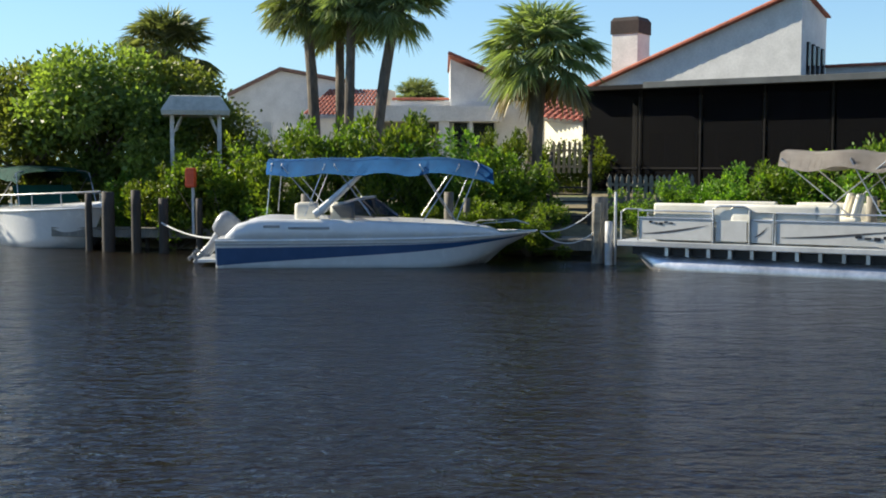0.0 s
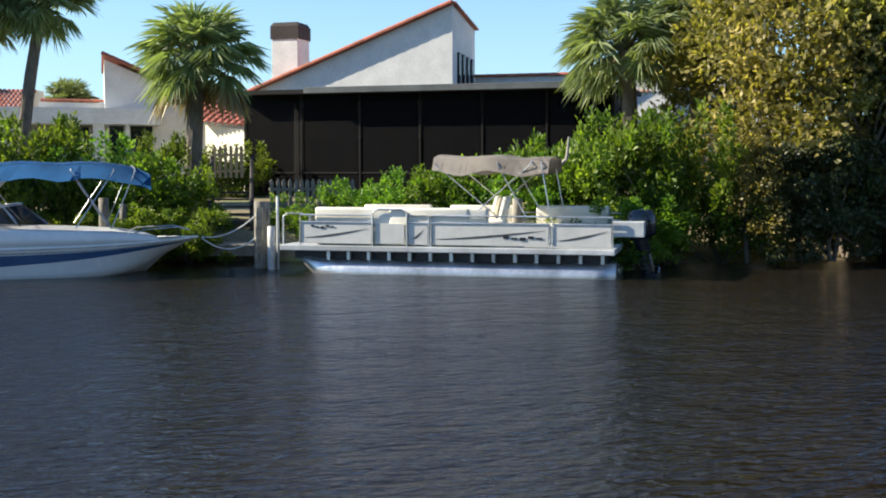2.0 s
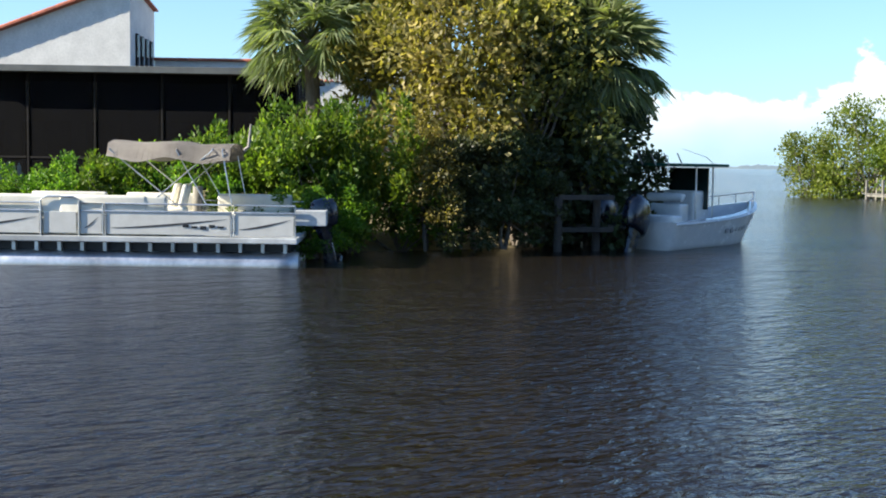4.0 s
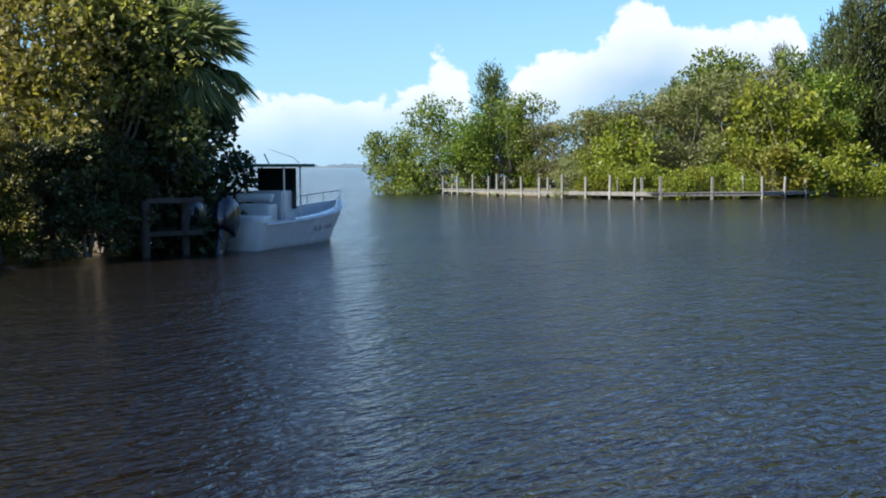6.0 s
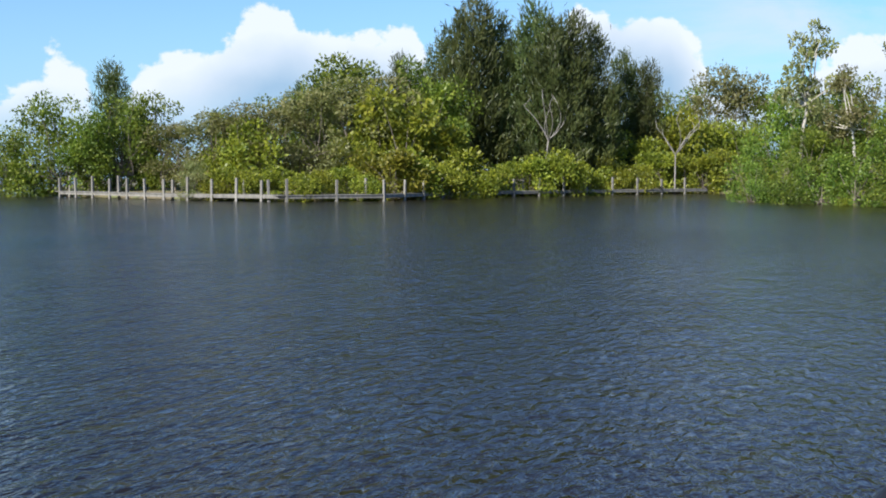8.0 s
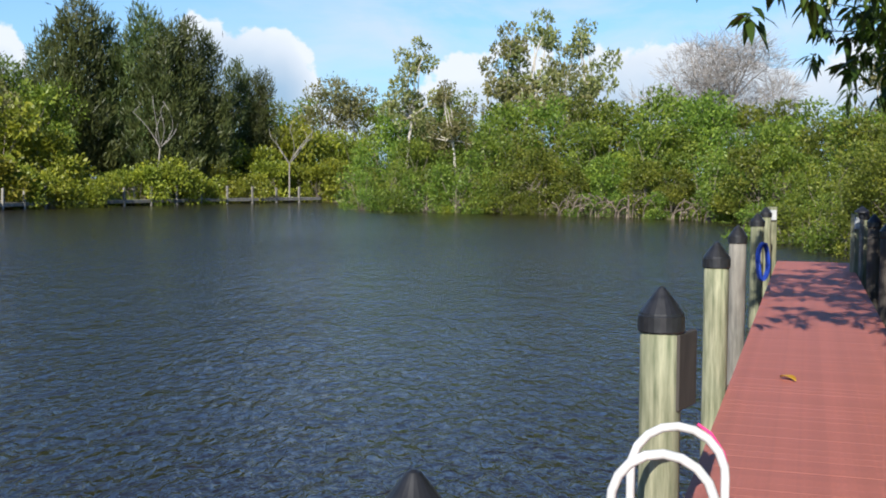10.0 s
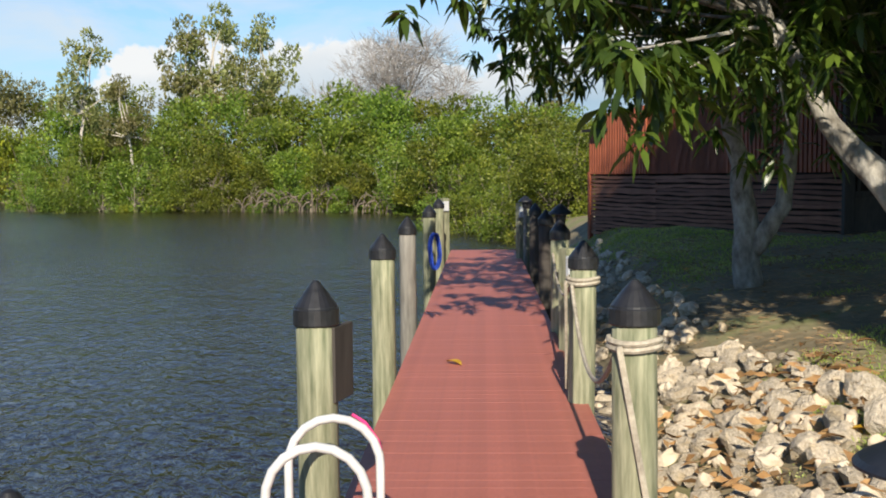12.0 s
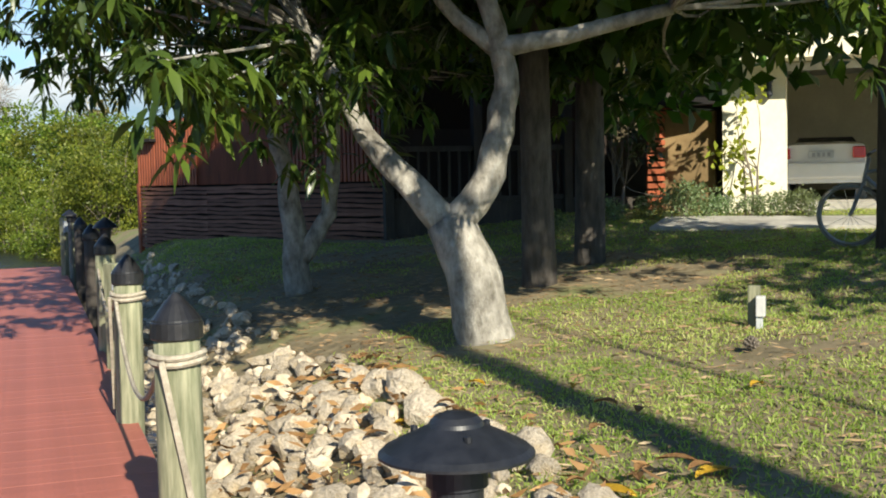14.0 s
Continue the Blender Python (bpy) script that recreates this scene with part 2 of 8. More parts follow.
ALUMINIUM = surface("aluminium", (0.55, 0.56, 0.57), (0.72, 0.72, 0.72), 12.0, 0.38, 0.05, metal=0.85)
WHITE_PIPE = surface("white_painted_pipe", (0.52, 0.52, 0.50), (0.66, 0.65, 0.63), 10.0, 0.4, 0.05)
ROPE = surface("grey_rope", (0.28, 0.24, 0.18), (0.46, 0.41, 0.32), 40.0, 0.9, 0.8, depth=0.004)
STUCCO = surface("white_stucco", (0.60, 0.60, 0.57), (0.74, 0.73, 0.70), 14.0, 0.9, 0.35, big=0.12, depth=0.01)
STUCCO_CREAM = surface("cream_stucco", (0.80, 0.74, 0.56), (0.86, 0.81, 0.64), 14.0, 0.9, 0.3, big=0.1)
TILE_RED = surface("red_roof_tile", (0.28, 0.065, 0.035), (0.44, 0.14, 0.08), 5.0, 0.75, 0.3, spread=0.2)
SHINGLE = surface("brown_shingle", (0.16, 0.09, 0.07), (0.28, 0.17, 0.13), 9.0, 0.9, 0.4)
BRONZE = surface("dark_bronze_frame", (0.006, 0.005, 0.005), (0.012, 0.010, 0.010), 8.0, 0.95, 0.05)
TIMBER_SLAT = surface("brown_weathered_slat", (0.17, 0.07, 0.042), (0.27, 0.125, 0.078), 6.0, 0.8, 0.4, stretch=(0.7, 5, 5), spread=0.22)
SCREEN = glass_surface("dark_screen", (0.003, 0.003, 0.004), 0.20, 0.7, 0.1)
GLASS = glass_surface("window_glass", (0.015, 0.02, 0.025), 0.25)
GELCOAT = surface("white_gelcoat", (0.66, 0.67, 0.66), (0.76, 0.76, 0.74), 3.0, 0.25, 0.0, coat=0.5, big=0.08)
GELCOAT_BLUE = surface("blue_gelcoat", (0.030, 0.085, 0.19), (0.042, 0.11, 0.23), 3.0, 0.22, 0.0, coat=0.5, big=0.1)
CANVAS_BLUE = surface("blue_canvas", (0.0, 0.095, 0.28), (0.001, 0.145, 0.39), 4.0, 0.95, 0.3, depth=0.02)
CANVAS_GREEN = surface("green_canvas", (0.006, 0.075, 0.055), (0.012, 0.12, 0.085), 4.0, 0.8, 0.3)
CANVAS_GREY = surface("grey_beige_canvas", (0.36, 0.32, 0.28), (0.46, 0.42, 0.37), 4.0, 0.85, 0.3, depth=0.02)
VINYL = surface("cream_vinyl", (0.70, 0.66, 0.55), (0.80, 0.77, 0.68), 5.0, 0.45, 0.1)
MOTOR_DARK = surface("dark_blue_cowling", (0.006, 0.009, 0.018), (0.012, 0.017, 0.032), 5.0, 0.25, 0.0, coat=0.6)
MOTOR_GREY = surface("silver_grey_cowling", (0.22, 0.23, 0.24), (0.34, 0.35, 0.36), 5.0, 0.35, 0.0, coat=0.3)
RUBBER = surface("black_rubber", (0.012, 0.012, 0.012), (0.025, 0.025, 0.025), 12.0, 0.7, 0.1)
RED_PLASTIC = surface("red_orange_plastic", (0.62, 0.07, 0.02), (0.74, 0.11, 0.04), 6.0, 0.45, 0.05)
LIMESTONE = surface("pale_limestone", (0.40, 0.32, 0.22), (0.76, 0.66, 0.52), 6.0, 0.95, 1.0, spread=0.18, depth=0.05, big=0.12, tone=(0.50, 0.38, 0.22))
PANEL = surface("beige_white_panel", (0.58, 0.57, 0.53), (0.68, 0.67, 0.63), 4.0, 0.4, 0.03, big=0.08)
BARK_PALE = surface("pale_lichened_bark", (0.13, 0.115, 0.09), (0.50, 0.47, 0.41), 9.0, 0.95, 1.0, stretch=(1, 1, 0.6), depth=0.05, tone=(0.46, 0.44, 0.39))
BARK = surface("brown_grey_bark", (0.11, 0.09, 0.07), (0.24, 0.20, 0.16), 6.0, 0.95, 0.8, stretch=(2, 2, 0.6), depth=0.03)
# grey bark darkened in place of the dappled shade on the yard trunks
BARK_SHADED = surface("dark_grey_bark", (0.055, 0.047, 0.04), (0.15, 0.13, 0.11), 7.0, 0.95, 0.9, stretch=(2, 2, 0.6), depth=0.04)
BARK_TWIG = surface("grey_twigs", (0.22, 0.20, 0.18), (0.36, 0.33, 0.30), 6.0, 0.95, 0.3)
BARK_WHITE = surface("whitish_bark", (0.40, 0.36, 0.30), (0.58, 0.54, 0.47), 6.0, 0.9, 0.5)
CONCRETE = surface("concrete", (0.34, 0.32, 0.28), (0.48, 0.46, 0.41), 8.0, 0.9, 0.3)
GREY_PAINT = surface("grey_box_paint", (0.45, 0.47, 0.48), (0.6, 0.62, 0.62), 6.0, 0.5, 0.05)
CAR_WHITE = surface("white_car_paint", (0.74, 0.74, 0.73), (0.8, 0.8, 0.79), 2.0, 0.2, 0.0, coat=0.8, big=0.03)
LAMP_RED = surface("red_tail_lamp", (0.5, 0.015, 0.02), (0.6, 0.03, 0.03), 9.0, 0.2, 0.0, coat=0.6)
PINK_PLASTIC = surface("pink_rope", (0.72, 0.03, 0.17), (0.8, 0.06, 0.25), 12.0, 0.6, 0.2)
BLUE_PLASTIC = surface("blue_rope", (0.01, 0.04, 0.30), (0.02, 0.07, 0.42), 12.0, 0.6, 0.3)
YELLOW_LEAF = surface("fallen_yellow_leaf", (0.62, 0.38, 0.03), (0.78, 0.52, 0.06), 10.0, 0.6, 0.1)
BROWN_LEAF = surface("fallen_brown_leaf", (0.24, 0.12, 0.045), (0.42, 0.25, 0.10), 10.0, 0.8, 0.1, spread=0.3)
LEAF_HEDGE = leaf_surface("mangrove_leaves", (0.04, 0.085, 0.016), (0.12, 0.20, 0.028), (0.30, 0.38, 0.05), 0.5)
LEAF_GRAPE = leaf_surface("sea_grape_leaves", (0.07, 0.075, 0.025), (0.22, 0.20, 0.06), (0.58, 0.48, 0.16), 0.45, patch=0.8)
LEAF_TREE = leaf_surface("broad_tree_leaves", (0.07, 0.11, 0.03), (0.17, 0.225, 0.06), (0.30, 0.36, 0.10), 0.5)
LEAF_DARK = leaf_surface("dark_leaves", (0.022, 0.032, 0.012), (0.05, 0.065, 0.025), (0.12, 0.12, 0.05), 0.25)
LEAF_FAR = leaf_surface("mangrove_shore_leaves", (0.05, 0.085, 0.014), (0.14, 0.19, 0.028), (0.33, 0.36, 0.055), 0.42)
LEAF_YELLOW = leaf_surface("yellow_green_leaves", (0.10, 0.13, 0.02), (0.22, 0.24, 0.025), (0.38, 0.36, 0.04), 0.35)
LEAF_DRY = leaf_surface("dry_olive_leaves", (0.10, 0.12, 0.04), (0.19, 0.20, 0.07), (0.30, 0.28, 0.12), 0.35)
LEAF_PINE = leaf_surface("dark_needle_sprays", (0.035, 0.052, 0.017), (0.075, 0.098, 0.03), (0.14, 0.16, 0.05), 0.3)
LEAF_MANGO = leaf_surface("glossy_mango_leaves", (0.020, 0.044, 0.010), (0.050, 0.098, 0.018), (0.14, 0.23, 0.035), 0.35, rough=0.3, patch=1.2)
LEAF_PALM = leaf_surface("palm_fronds", (0.075, 0.105, 0.05), (0.18, 0.22, 0.10), (0.36, 0.39, 0.21), 0.42, patch=0.7)
LEAF_DEAD = leaf_surface("dead_palm_fronds", (0.14, 0.10, 0.05), (0.26, 0.19, 0.10), (0.42, 0.33, 0.18), 0.2)
GRASS = leaf_surface("lawn_grass", (0.15, 0.22, 0.045), (0.31, 0.39, 0.08), (0.56, 0.53, 0.25), 0.45, rough=0.6, patch=0.9)


# ---- mesh helpers ----
def thing(name, label, category, at=(0, 0, 0), turn=0.0, group="", kind=""):
    ob = new(name)
    ob.matrix_basis = pose(*at, 0, 0, turn)
    return tagged(ob, label, category, group, kind)


def part(name, bm, material, parent, label="", smooth=False):
    me = bpy.data.meshes.new(name)
    bm.to_mesh(me)
    bm.free()
    me.materials.append(material)
    if smooth:
        me.shade_smooth()
    ob = new(name, me)
    ob.parent = parent
    return tagged(ob, label)


def again(ob, parent, m=None):
    """One more piece on the same mesh."""
    o = new(ob.name.split(".")[0], ob.data)
    o.parent = parent
    if m is not None:
        o.matrix_basis = m
    return o


def box(bm, centre, size, turn=0.0, bevel=0.0, m=None):
    mat4 = Matrix.Translation(centre) @ Matrix.Rotation(radians(turn), 4, "Z") @ (m or Matrix.Identity(4)) @ Matrix.Diagonal((*size, 1))
    r = bmesh.ops.create_cube(bm, size=1.0, matrix=mat4)
    if bevel:
        edges = list({e for v in r["verts"] for e in v.link_edges})
        bmesh.ops.bevel(bm, geom=edges, offset=bevel, segments=2, affect="EDGES", profile=0.6)
    return bm


def rings(bm, loops, close=True, cap=True):
    """Skins a row of point loops."""
    made = [[bm.verts.new(p) for p in loop] for loop in loops]
    n = len(made[0])
    for a, b in zip(made, made[1:]):
        for i in range(n if close else n - 1):
            j = (i + 1) % n
            try:
                bm.faces.new((a[i], a[j], b[j], b[i]))
            except ValueError:
                pass
    if cap and close:
        bm.faces.new(list(reversed(made[0])))
        bm.faces.new(made[-1])
    return made


def tube(bm, pts, radius, n=8, wobble=0.0):
    """A round bar along points; radius: one number or one for each point."""
    pts = [Vector(p) for p in pts]
    rad = radius if isinstance(radius, (list, tuple)) else [radius] * len(pts)
    loops = []
    side = None
    for i, p in enumerate(pts):
        way = (pts[min(i + 1, len(pts) - 1)] - pts[max(i - 1, 0)]).normalized()
        if side is None:
            side = way.orthogonal().normalized()
        side = (side - way * side.dot(way)).normalized()
        other = way.cross(side)
        loops.append([p + (side * math.cos(a) + other * math.sin(a)) * rad[i] * (1 + wobble * (random.random() - 0.5)) for a in (math.tau * k / n for k in range(n))])
    rings(bm, loops)
    return bm


def lathe(bm, profile, n=20, at=(0, 0, 0)):
    """Turns a profile of (radius, height) round the upright."""
    rings(bm, [[Vector(at) + Vector((r * math.cos(math.tau * k / n), r * math.sin(math.tau * k / n), z)) for k in range(n)] for r, z in profile])
    return bm


def prism(bm, outline, z0, z1):
    """An upright block over a plan outline; z1 may be one height for each corner."""
    tops = z1 if isinstance(z1, (list, tuple)) else [z1] * len(outline)
    rings(bm, [[(x, y, z0) for x, y in outline], [(x, y, z) for (x, y), z in zip(outline, tops)]])
    bmesh.ops.recalc_face_normals(bm, faces=bm.faces)
    return bm


def polar(az, d, z=0.0):
    """The place at a bearing, clockwise from +y, and a distance from where the camera turns."""
    return Vector((math.sin(radians(az)) * d, math.cos(radians(az)) * d, z))


def leaf_mesh(name, base, way, length, width, fold=0.25, droop=0.0):
    """Many leaves as one mesh: each a folded blade from its base along its way."""
    n = len(base)
    way = way / np.linalg.norm(way, axis=1, keepdims=True)
    ref = np.random.normal(size=(n, 3))
    side = np.cross(way, ref)
    side /= np.linalg.norm(side, axis=1, keepdims=True) + 1e-9
    up = np.cross(side, way)
    length = np.broadcast_to(np.asarray(length, float).reshape(-1, 1), (n, 1))
    width = np.broadcast_to(np.asarray(width, float).reshape(-1, 1), (n, 1))
    tip = base + way * length + np.array([0, 0, -1.0]) * droop * length
    mid = base + way * length * 0.5
    a = mid + side * width * 0.5 + up * width * fold
    b = mid - side * width * 0.5 + up * width * fold
    v = np.stack([base, a, tip, b], axis=1).reshape(-1, 3)
    me = bpy.data.meshes.new(name)
    me.vertices.add(4 * n)
    me.vertices.foreach_set("co", v.ravel())
    me.loops.add(4 * n)
    me.loops.foreach_set("vertex_index", np.arange(4 * n, dtype=np.int32))
    me.polygons.add(n)
    me.polygons.foreach_set("loop_start", np.arange(0, 4 * n, 4, dtype=np.int32))
    me.update(calc_edges=True)
    return me


def mesh_part(name, me, material, parent, label=""):
    me.materials.append(material)
    ob = new(name, me)
    ob.parent = parent
    return tagged(ob, label)


def in_clumps(clumps, count, rng, hollow=0.55):
    """Leaf places and outward ways in a set of lumps (x, y, z, rx, ry, rz)."""
    c = np.array(clumps, float)
    vol = c[:, 3] * c[:, 4] * c[:, 5]
    pick = rng.choice(len(c), size=count, p=vol ** 0.75 / (vol ** 0.75).sum())
    d = rng.normal(size=(count, 3))
    d /= np.linalg.norm(d, axis=1, keepdims=True)
    r = hollow + (1 - hollow) * rng.random((count, 1)) ** 0.6
    r *= 1 + 0.18 * rng.normal(size=(count, 1))
    return c[pick, :3] + d * r * c[pick, 3:], d


def crown_clumps(rng, height, spread, low=0.35, lumps=26, size=0.3, lean=(0, 0), flat=1.0):
    """Lumps for a broad crown: a dome of uneven tufts."""
    out = []
    for i in range(lumps):
        a, r, h = rng.random() * math.tau, math.sqrt(rng.random()), rng.random()
        z = low + (1 - low) * h
        reach = spread * (1 - 0.55 * max(0.0, (z - 0.55) / 0.45) ** 1.4) * r
        s = spread * size * (0.6 + 0.8 * rng.random())
        out.append((lean[0] * z + reach * math.cos(a), lean[1] * z + reach * math.sin(a), height * z - s * 0.4, s, s, s * 0.75 * flat))
    return out


# ---- land and water ----
# the dock runs along U from under the camera, V points to its landward side
U, V = Vector((0.945, -0.328, 0)), Vector((-0.328, -0.945, 0))
DECK_Z = 0.60


def dock_at(u, v, z=0.0):
    return U * (u + 0.08) + V * (v + 0.09) + Vector((0, 0, z))


SHORE_NORTH = [(-4500, 900), (-300, 130), (-60, 62), (-20, 38.5), (-9, 30.5), (-5, 28.2), (4, 27.0), (9, 26.0), (12, 23.9), (16, 23.4), (18.5, 23.6), (21, 26), (23, 34), (26, 60), (30, 200), (60, 4500), (-4500, 4500)]
SHORE_EAST = [(4500, 2500), (500, 330), (90, 72), (73, 60), (70.5, 52), (67.5, 42), (67.5, 33), (72, 28.5), (82, 26.5), (96, 19), (108, 10), (95, 5), (80, 4), (74, -3), (70, -12), (63, -17), (52, -17), (40, -14.5), (31, -11.8), (25, -9.9), (22, -8.9), (0.4, -1.05), (-9, 2.2), (-40, 14), (-300, 60), (-4500, 300), (-4500, -4500), (4500, -4500)]


def inside_by(poly, px, py):
    """Signed distance to an outline, positive inside."""
    p = np.array(poly, float)
    q = np.roll(p, -1, axis=0)
    best = np.full(px.shape, 1e18)
    odd = np.zeros(px.shape, bool)
    for (ax, ay), (bx, by) in zip(p, q):
        dx, dy = bx - ax, by - ay
        t = np.clip(((px - ax) * dx + (py - ay) * dy) / (dx * dx + dy * dy), 0, 1)
        best = np.minimum(best, (px - ax - t * dx) ** 2 + (py - ay - t * dy) ** 2)
        cross = ((ay > py) != (by > py)) & (px < (bx - ax) * (py - ay) / (by - ay + 1e-12) + ax)
        odd ^= cross
    return np.sqrt(best) * np.where(odd, 1, -1)


def ground_heights(px, py):
    n = inside_by(SHORE_NORTH, px, py)
    e = inside_by(SHORE_EAST, px, py)
    zn = np.interp(n, [-6, -0.5, 0, 0.6, 4, 15], [-2.5, -1.0, -0.1, 0.5, 1.0, 1.4])
    near = np.interp(e, [-6, -0.3, 0, 1.6, 2.7, 8, 14, 40], [-2.5, -0.7, -0.15, 0.62, 0.78, 1.31, 1.40, 1.7])
    far = np.interp(e, [-6, 0, 1.6, 3.2, 20], [-2.5, -0.8, -0.3, 0.35, 0.9])
    u = px * U.x + py * U.y
    mound = 0.33 * np.clip((u - 13) / 9, 0, 1) * np.clip((e - 0.6) / 1.2, 0, 1) * np.clip((40 - u) / 10, 0, 1)
    ze = np.where(px > 42, far, near + mound)
    z = np.maximum(zn, ze)
    relief = 0.02 * np.sin(px * 2.1 + py * 1.3) * np.sin(py * 2.6 - px * 0.7) + 0.03 * np.sin(px * 0.7 + 1) * np.sin(py * 0.6)
    return z + np.where((z > 0.1) & (np.abs(px) < 120), relief, 0)


def ground_z(x, y):
    return float(ground_heights(np.array([float(x)]), np.array([float(y)]))[0])


def grow(start, stop, step, factor=1.5):
    out, s = [], step
    while start < stop:
        start += s
        s *= factor
        out.append(start)
    return out


def build_ground():
    xs = sorted([-x for x in grow(40, 4400, 4)] + list(np.arange(-40, -4, 2)) + list(np.arange(-4, 28, 0.4)) + list(np.arange(28, 115, 1.5)) + grow(115, 4400, 4))
    ys = sorted([-y for y in grow(40, 4400, 4)] + list(np.arange(-40, -24, 1.5)) + list(np.arange(-24, 3, 0.4)) + list(np.arange(3, 70, 1.5)) + grow(70, 4400, 4))
    gx, gy = np.meshgrid(np.array(xs), np.array(ys))
    z = ground_heights(gx.ravel(), gy.ravel())
    nx, ny = len(xs), len(ys)
    faces = [(j * nx + i, j * nx + i + 1, (j + 1) * nx + i + 1, (j + 1) * nx + i) for j in range(ny - 1) for i in range(nx - 1)]
    me = bpy.data.meshes.new("ground")
    me.from_pydata(np.stack([gx.ravel(), gy.ravel(), z], 1).tolist(), [], faces)
    me.materials.append(EARTH)
    me.shade_smooth()
    tagged(new("ground", me), "sandy soil with leaf litter and thin lawn", "ground", kind="structure")


def build_water():
    bm = bmesh.new()
    bmesh.ops.create_grid(bm, x_segments=1, y_segments=1, size=4600)
    me = bpy.data.meshes.new("water")
    bm.to_mesh(me)
    bm.free()
    me.materials.append(WATER)
    tagged(new("water", me), "dark brown rippled canal water reflecting the sky", "water", kind="structure")


build_ground()
build_water()


def far_shore():
    """The low wooded line across the open bay."""
    rng = np.random.default_rng(4)
    bm = bmesh.new()
    cols = []
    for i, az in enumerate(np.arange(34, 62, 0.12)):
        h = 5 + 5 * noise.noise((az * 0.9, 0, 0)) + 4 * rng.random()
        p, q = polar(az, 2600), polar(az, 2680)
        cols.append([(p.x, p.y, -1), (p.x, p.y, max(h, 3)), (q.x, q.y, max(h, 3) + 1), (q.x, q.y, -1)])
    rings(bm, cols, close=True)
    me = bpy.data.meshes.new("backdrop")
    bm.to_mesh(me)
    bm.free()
    # distance haze is mixed into the woods' blue-grey colour
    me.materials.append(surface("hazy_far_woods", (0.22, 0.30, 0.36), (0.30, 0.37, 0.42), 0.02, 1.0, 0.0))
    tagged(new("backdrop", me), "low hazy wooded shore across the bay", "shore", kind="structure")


far_shore()


# ---- the dock ----
def build_dock():
    dock = thing("dock", "long narrow dock decked with red-brown composite boards", "dock", kind="structure")
    length, wide, board = 28.0, 1.38, 0.14
    first = None
    u0 = -4.2
    n = int(length / board)
    bm = bmesh.new()
    box(bm, (0, 0, -0.014), (board - 0.0016, wide, 0.028), bevel=0.0008)
    for i in range(n):
        c = dock_at(u0 + i * board, -0.02, DECK_Z)
        m = Matrix.Translation(c + Vector((0, 0, random.uniform(-0.0006, 0.0006)))) @ Matrix.Rotation(math.atan2(U.y, U.x) + random.uniform(-0.001, 0.001), 4, "Z")
        if first is None:
            first = part("plank", bm, DECKING, dock)
            first.matrix_basis = m
        else:
            again(first, dock, m)
    ang = math.degrees(math.atan2(U.y, U.x))
    for v in (-0.66, 0.0, 0.66):
        bm = bmesh.new()
        box(bm, dock_at(u0 + length / 2, v, DECK_Z - 0.13), (length, 0.05, 0.19), ang)
        part("stringer", bm, TIMBER_GREY, dock)
    for u in np.arange(u0 + 1, u0 + length, 3.3):
        bm = bmesh.new()
        box(bm, dock_at(u, 0, DECK_Z - 0.30), (0.09, 1.5, 0.14), ang)
        part("cross_beam", bm, TIMBER_GREY, dock)
    return dock


def piling_mesh(r, top, bottom=-1.2, facets=14, seed=0):
    bm = bmesh.new()
    random.seed(seed)
    loops = []
    for k in range(9):
        f = k / 8
        z = bottom + (top - bottom) * f
        rr = r * (1.06 - 0.06 * f)
        loops.append([(rr * math.cos(a) * (1 + 0.05 * noise.noise((math.cos(a) * 2, math.sin(a) * 2 + seed, z))), rr * math.sin(a) * (1 + 0.05 * noise.noise((math.cos(a) * 2 + 9, math.sin(a) * 2 + seed, z))), z) for a in (math.tau * i / facets for i in range(facets))])
    rings(bm, loops)
    return bm


def piling(u, v, top=1.585, r=0.088, cap=True, lean=(0, 0), material=None, rope=False, seed=0, label=""):
    p = dock_at(u, v)
    t = thing("dock_piling", label or ("weathered green-grey wooden dock piling with a black cone cap" if cap else "plain weathered square dock post"), "piling", (p.x, p.y, 0), group="pilings along the dock")
    t.matrix_basis = pose(p.x, p.y, 0, lean[0], lean[1], 0)
    part("post", piling_mesh(r, top, seed=seed), material or TIMBER_GREEN, t, smooth=True)
    if cap:
        bm = bmesh.new()
        lathe(bm, [(r * 1.09, top - 0.075), (r * 1.13, top - 0.07), (r * 1.13, top - 0.005), (r * 1.08, top + 0.0), (r * 1.07, top + 0.008), (r * 0.55, top + 0.072), (r * 0.16, top + 0.114), (0.004, top + 0.119)], 24)
        part("cap", bm, BLACK_PLASTIC, t, "black plastic cone cap")
    if rope:
        bm = bmesh.new()
        for turn in range(2):
            z = top - 0.14 - turn * 0.028
            tube(bm, [(r * 1.15 * math.cos(a), r * 1.15 * math.sin(a), z + 0.006 * math.sin(a * 2)) for a in np.linspace(0, math.tau, 20)], 0.014, 6)
        part("rope_wrap", bm, ROPE, t, "rope wound twice round the post")
    return t


def hanging_rope(a, b, sag, r=0.013, label="grey mooring rope hanging slack between dock posts", material=None, name="rope"):
    a, b = Vector(a), Vector(b)
    bm = bmesh.new()
    pts = [a.lerp(b, f) + Vector((0, 0, -sag * 4 * f * (1 - f))) for f in np.linspace(0, 1, 16)]
    tube(bm, [p - a for p in pts], r, 6)
    t = thing(name, label, "rope", a)
    part("strand", bm, material or ROPE, t)
    return t


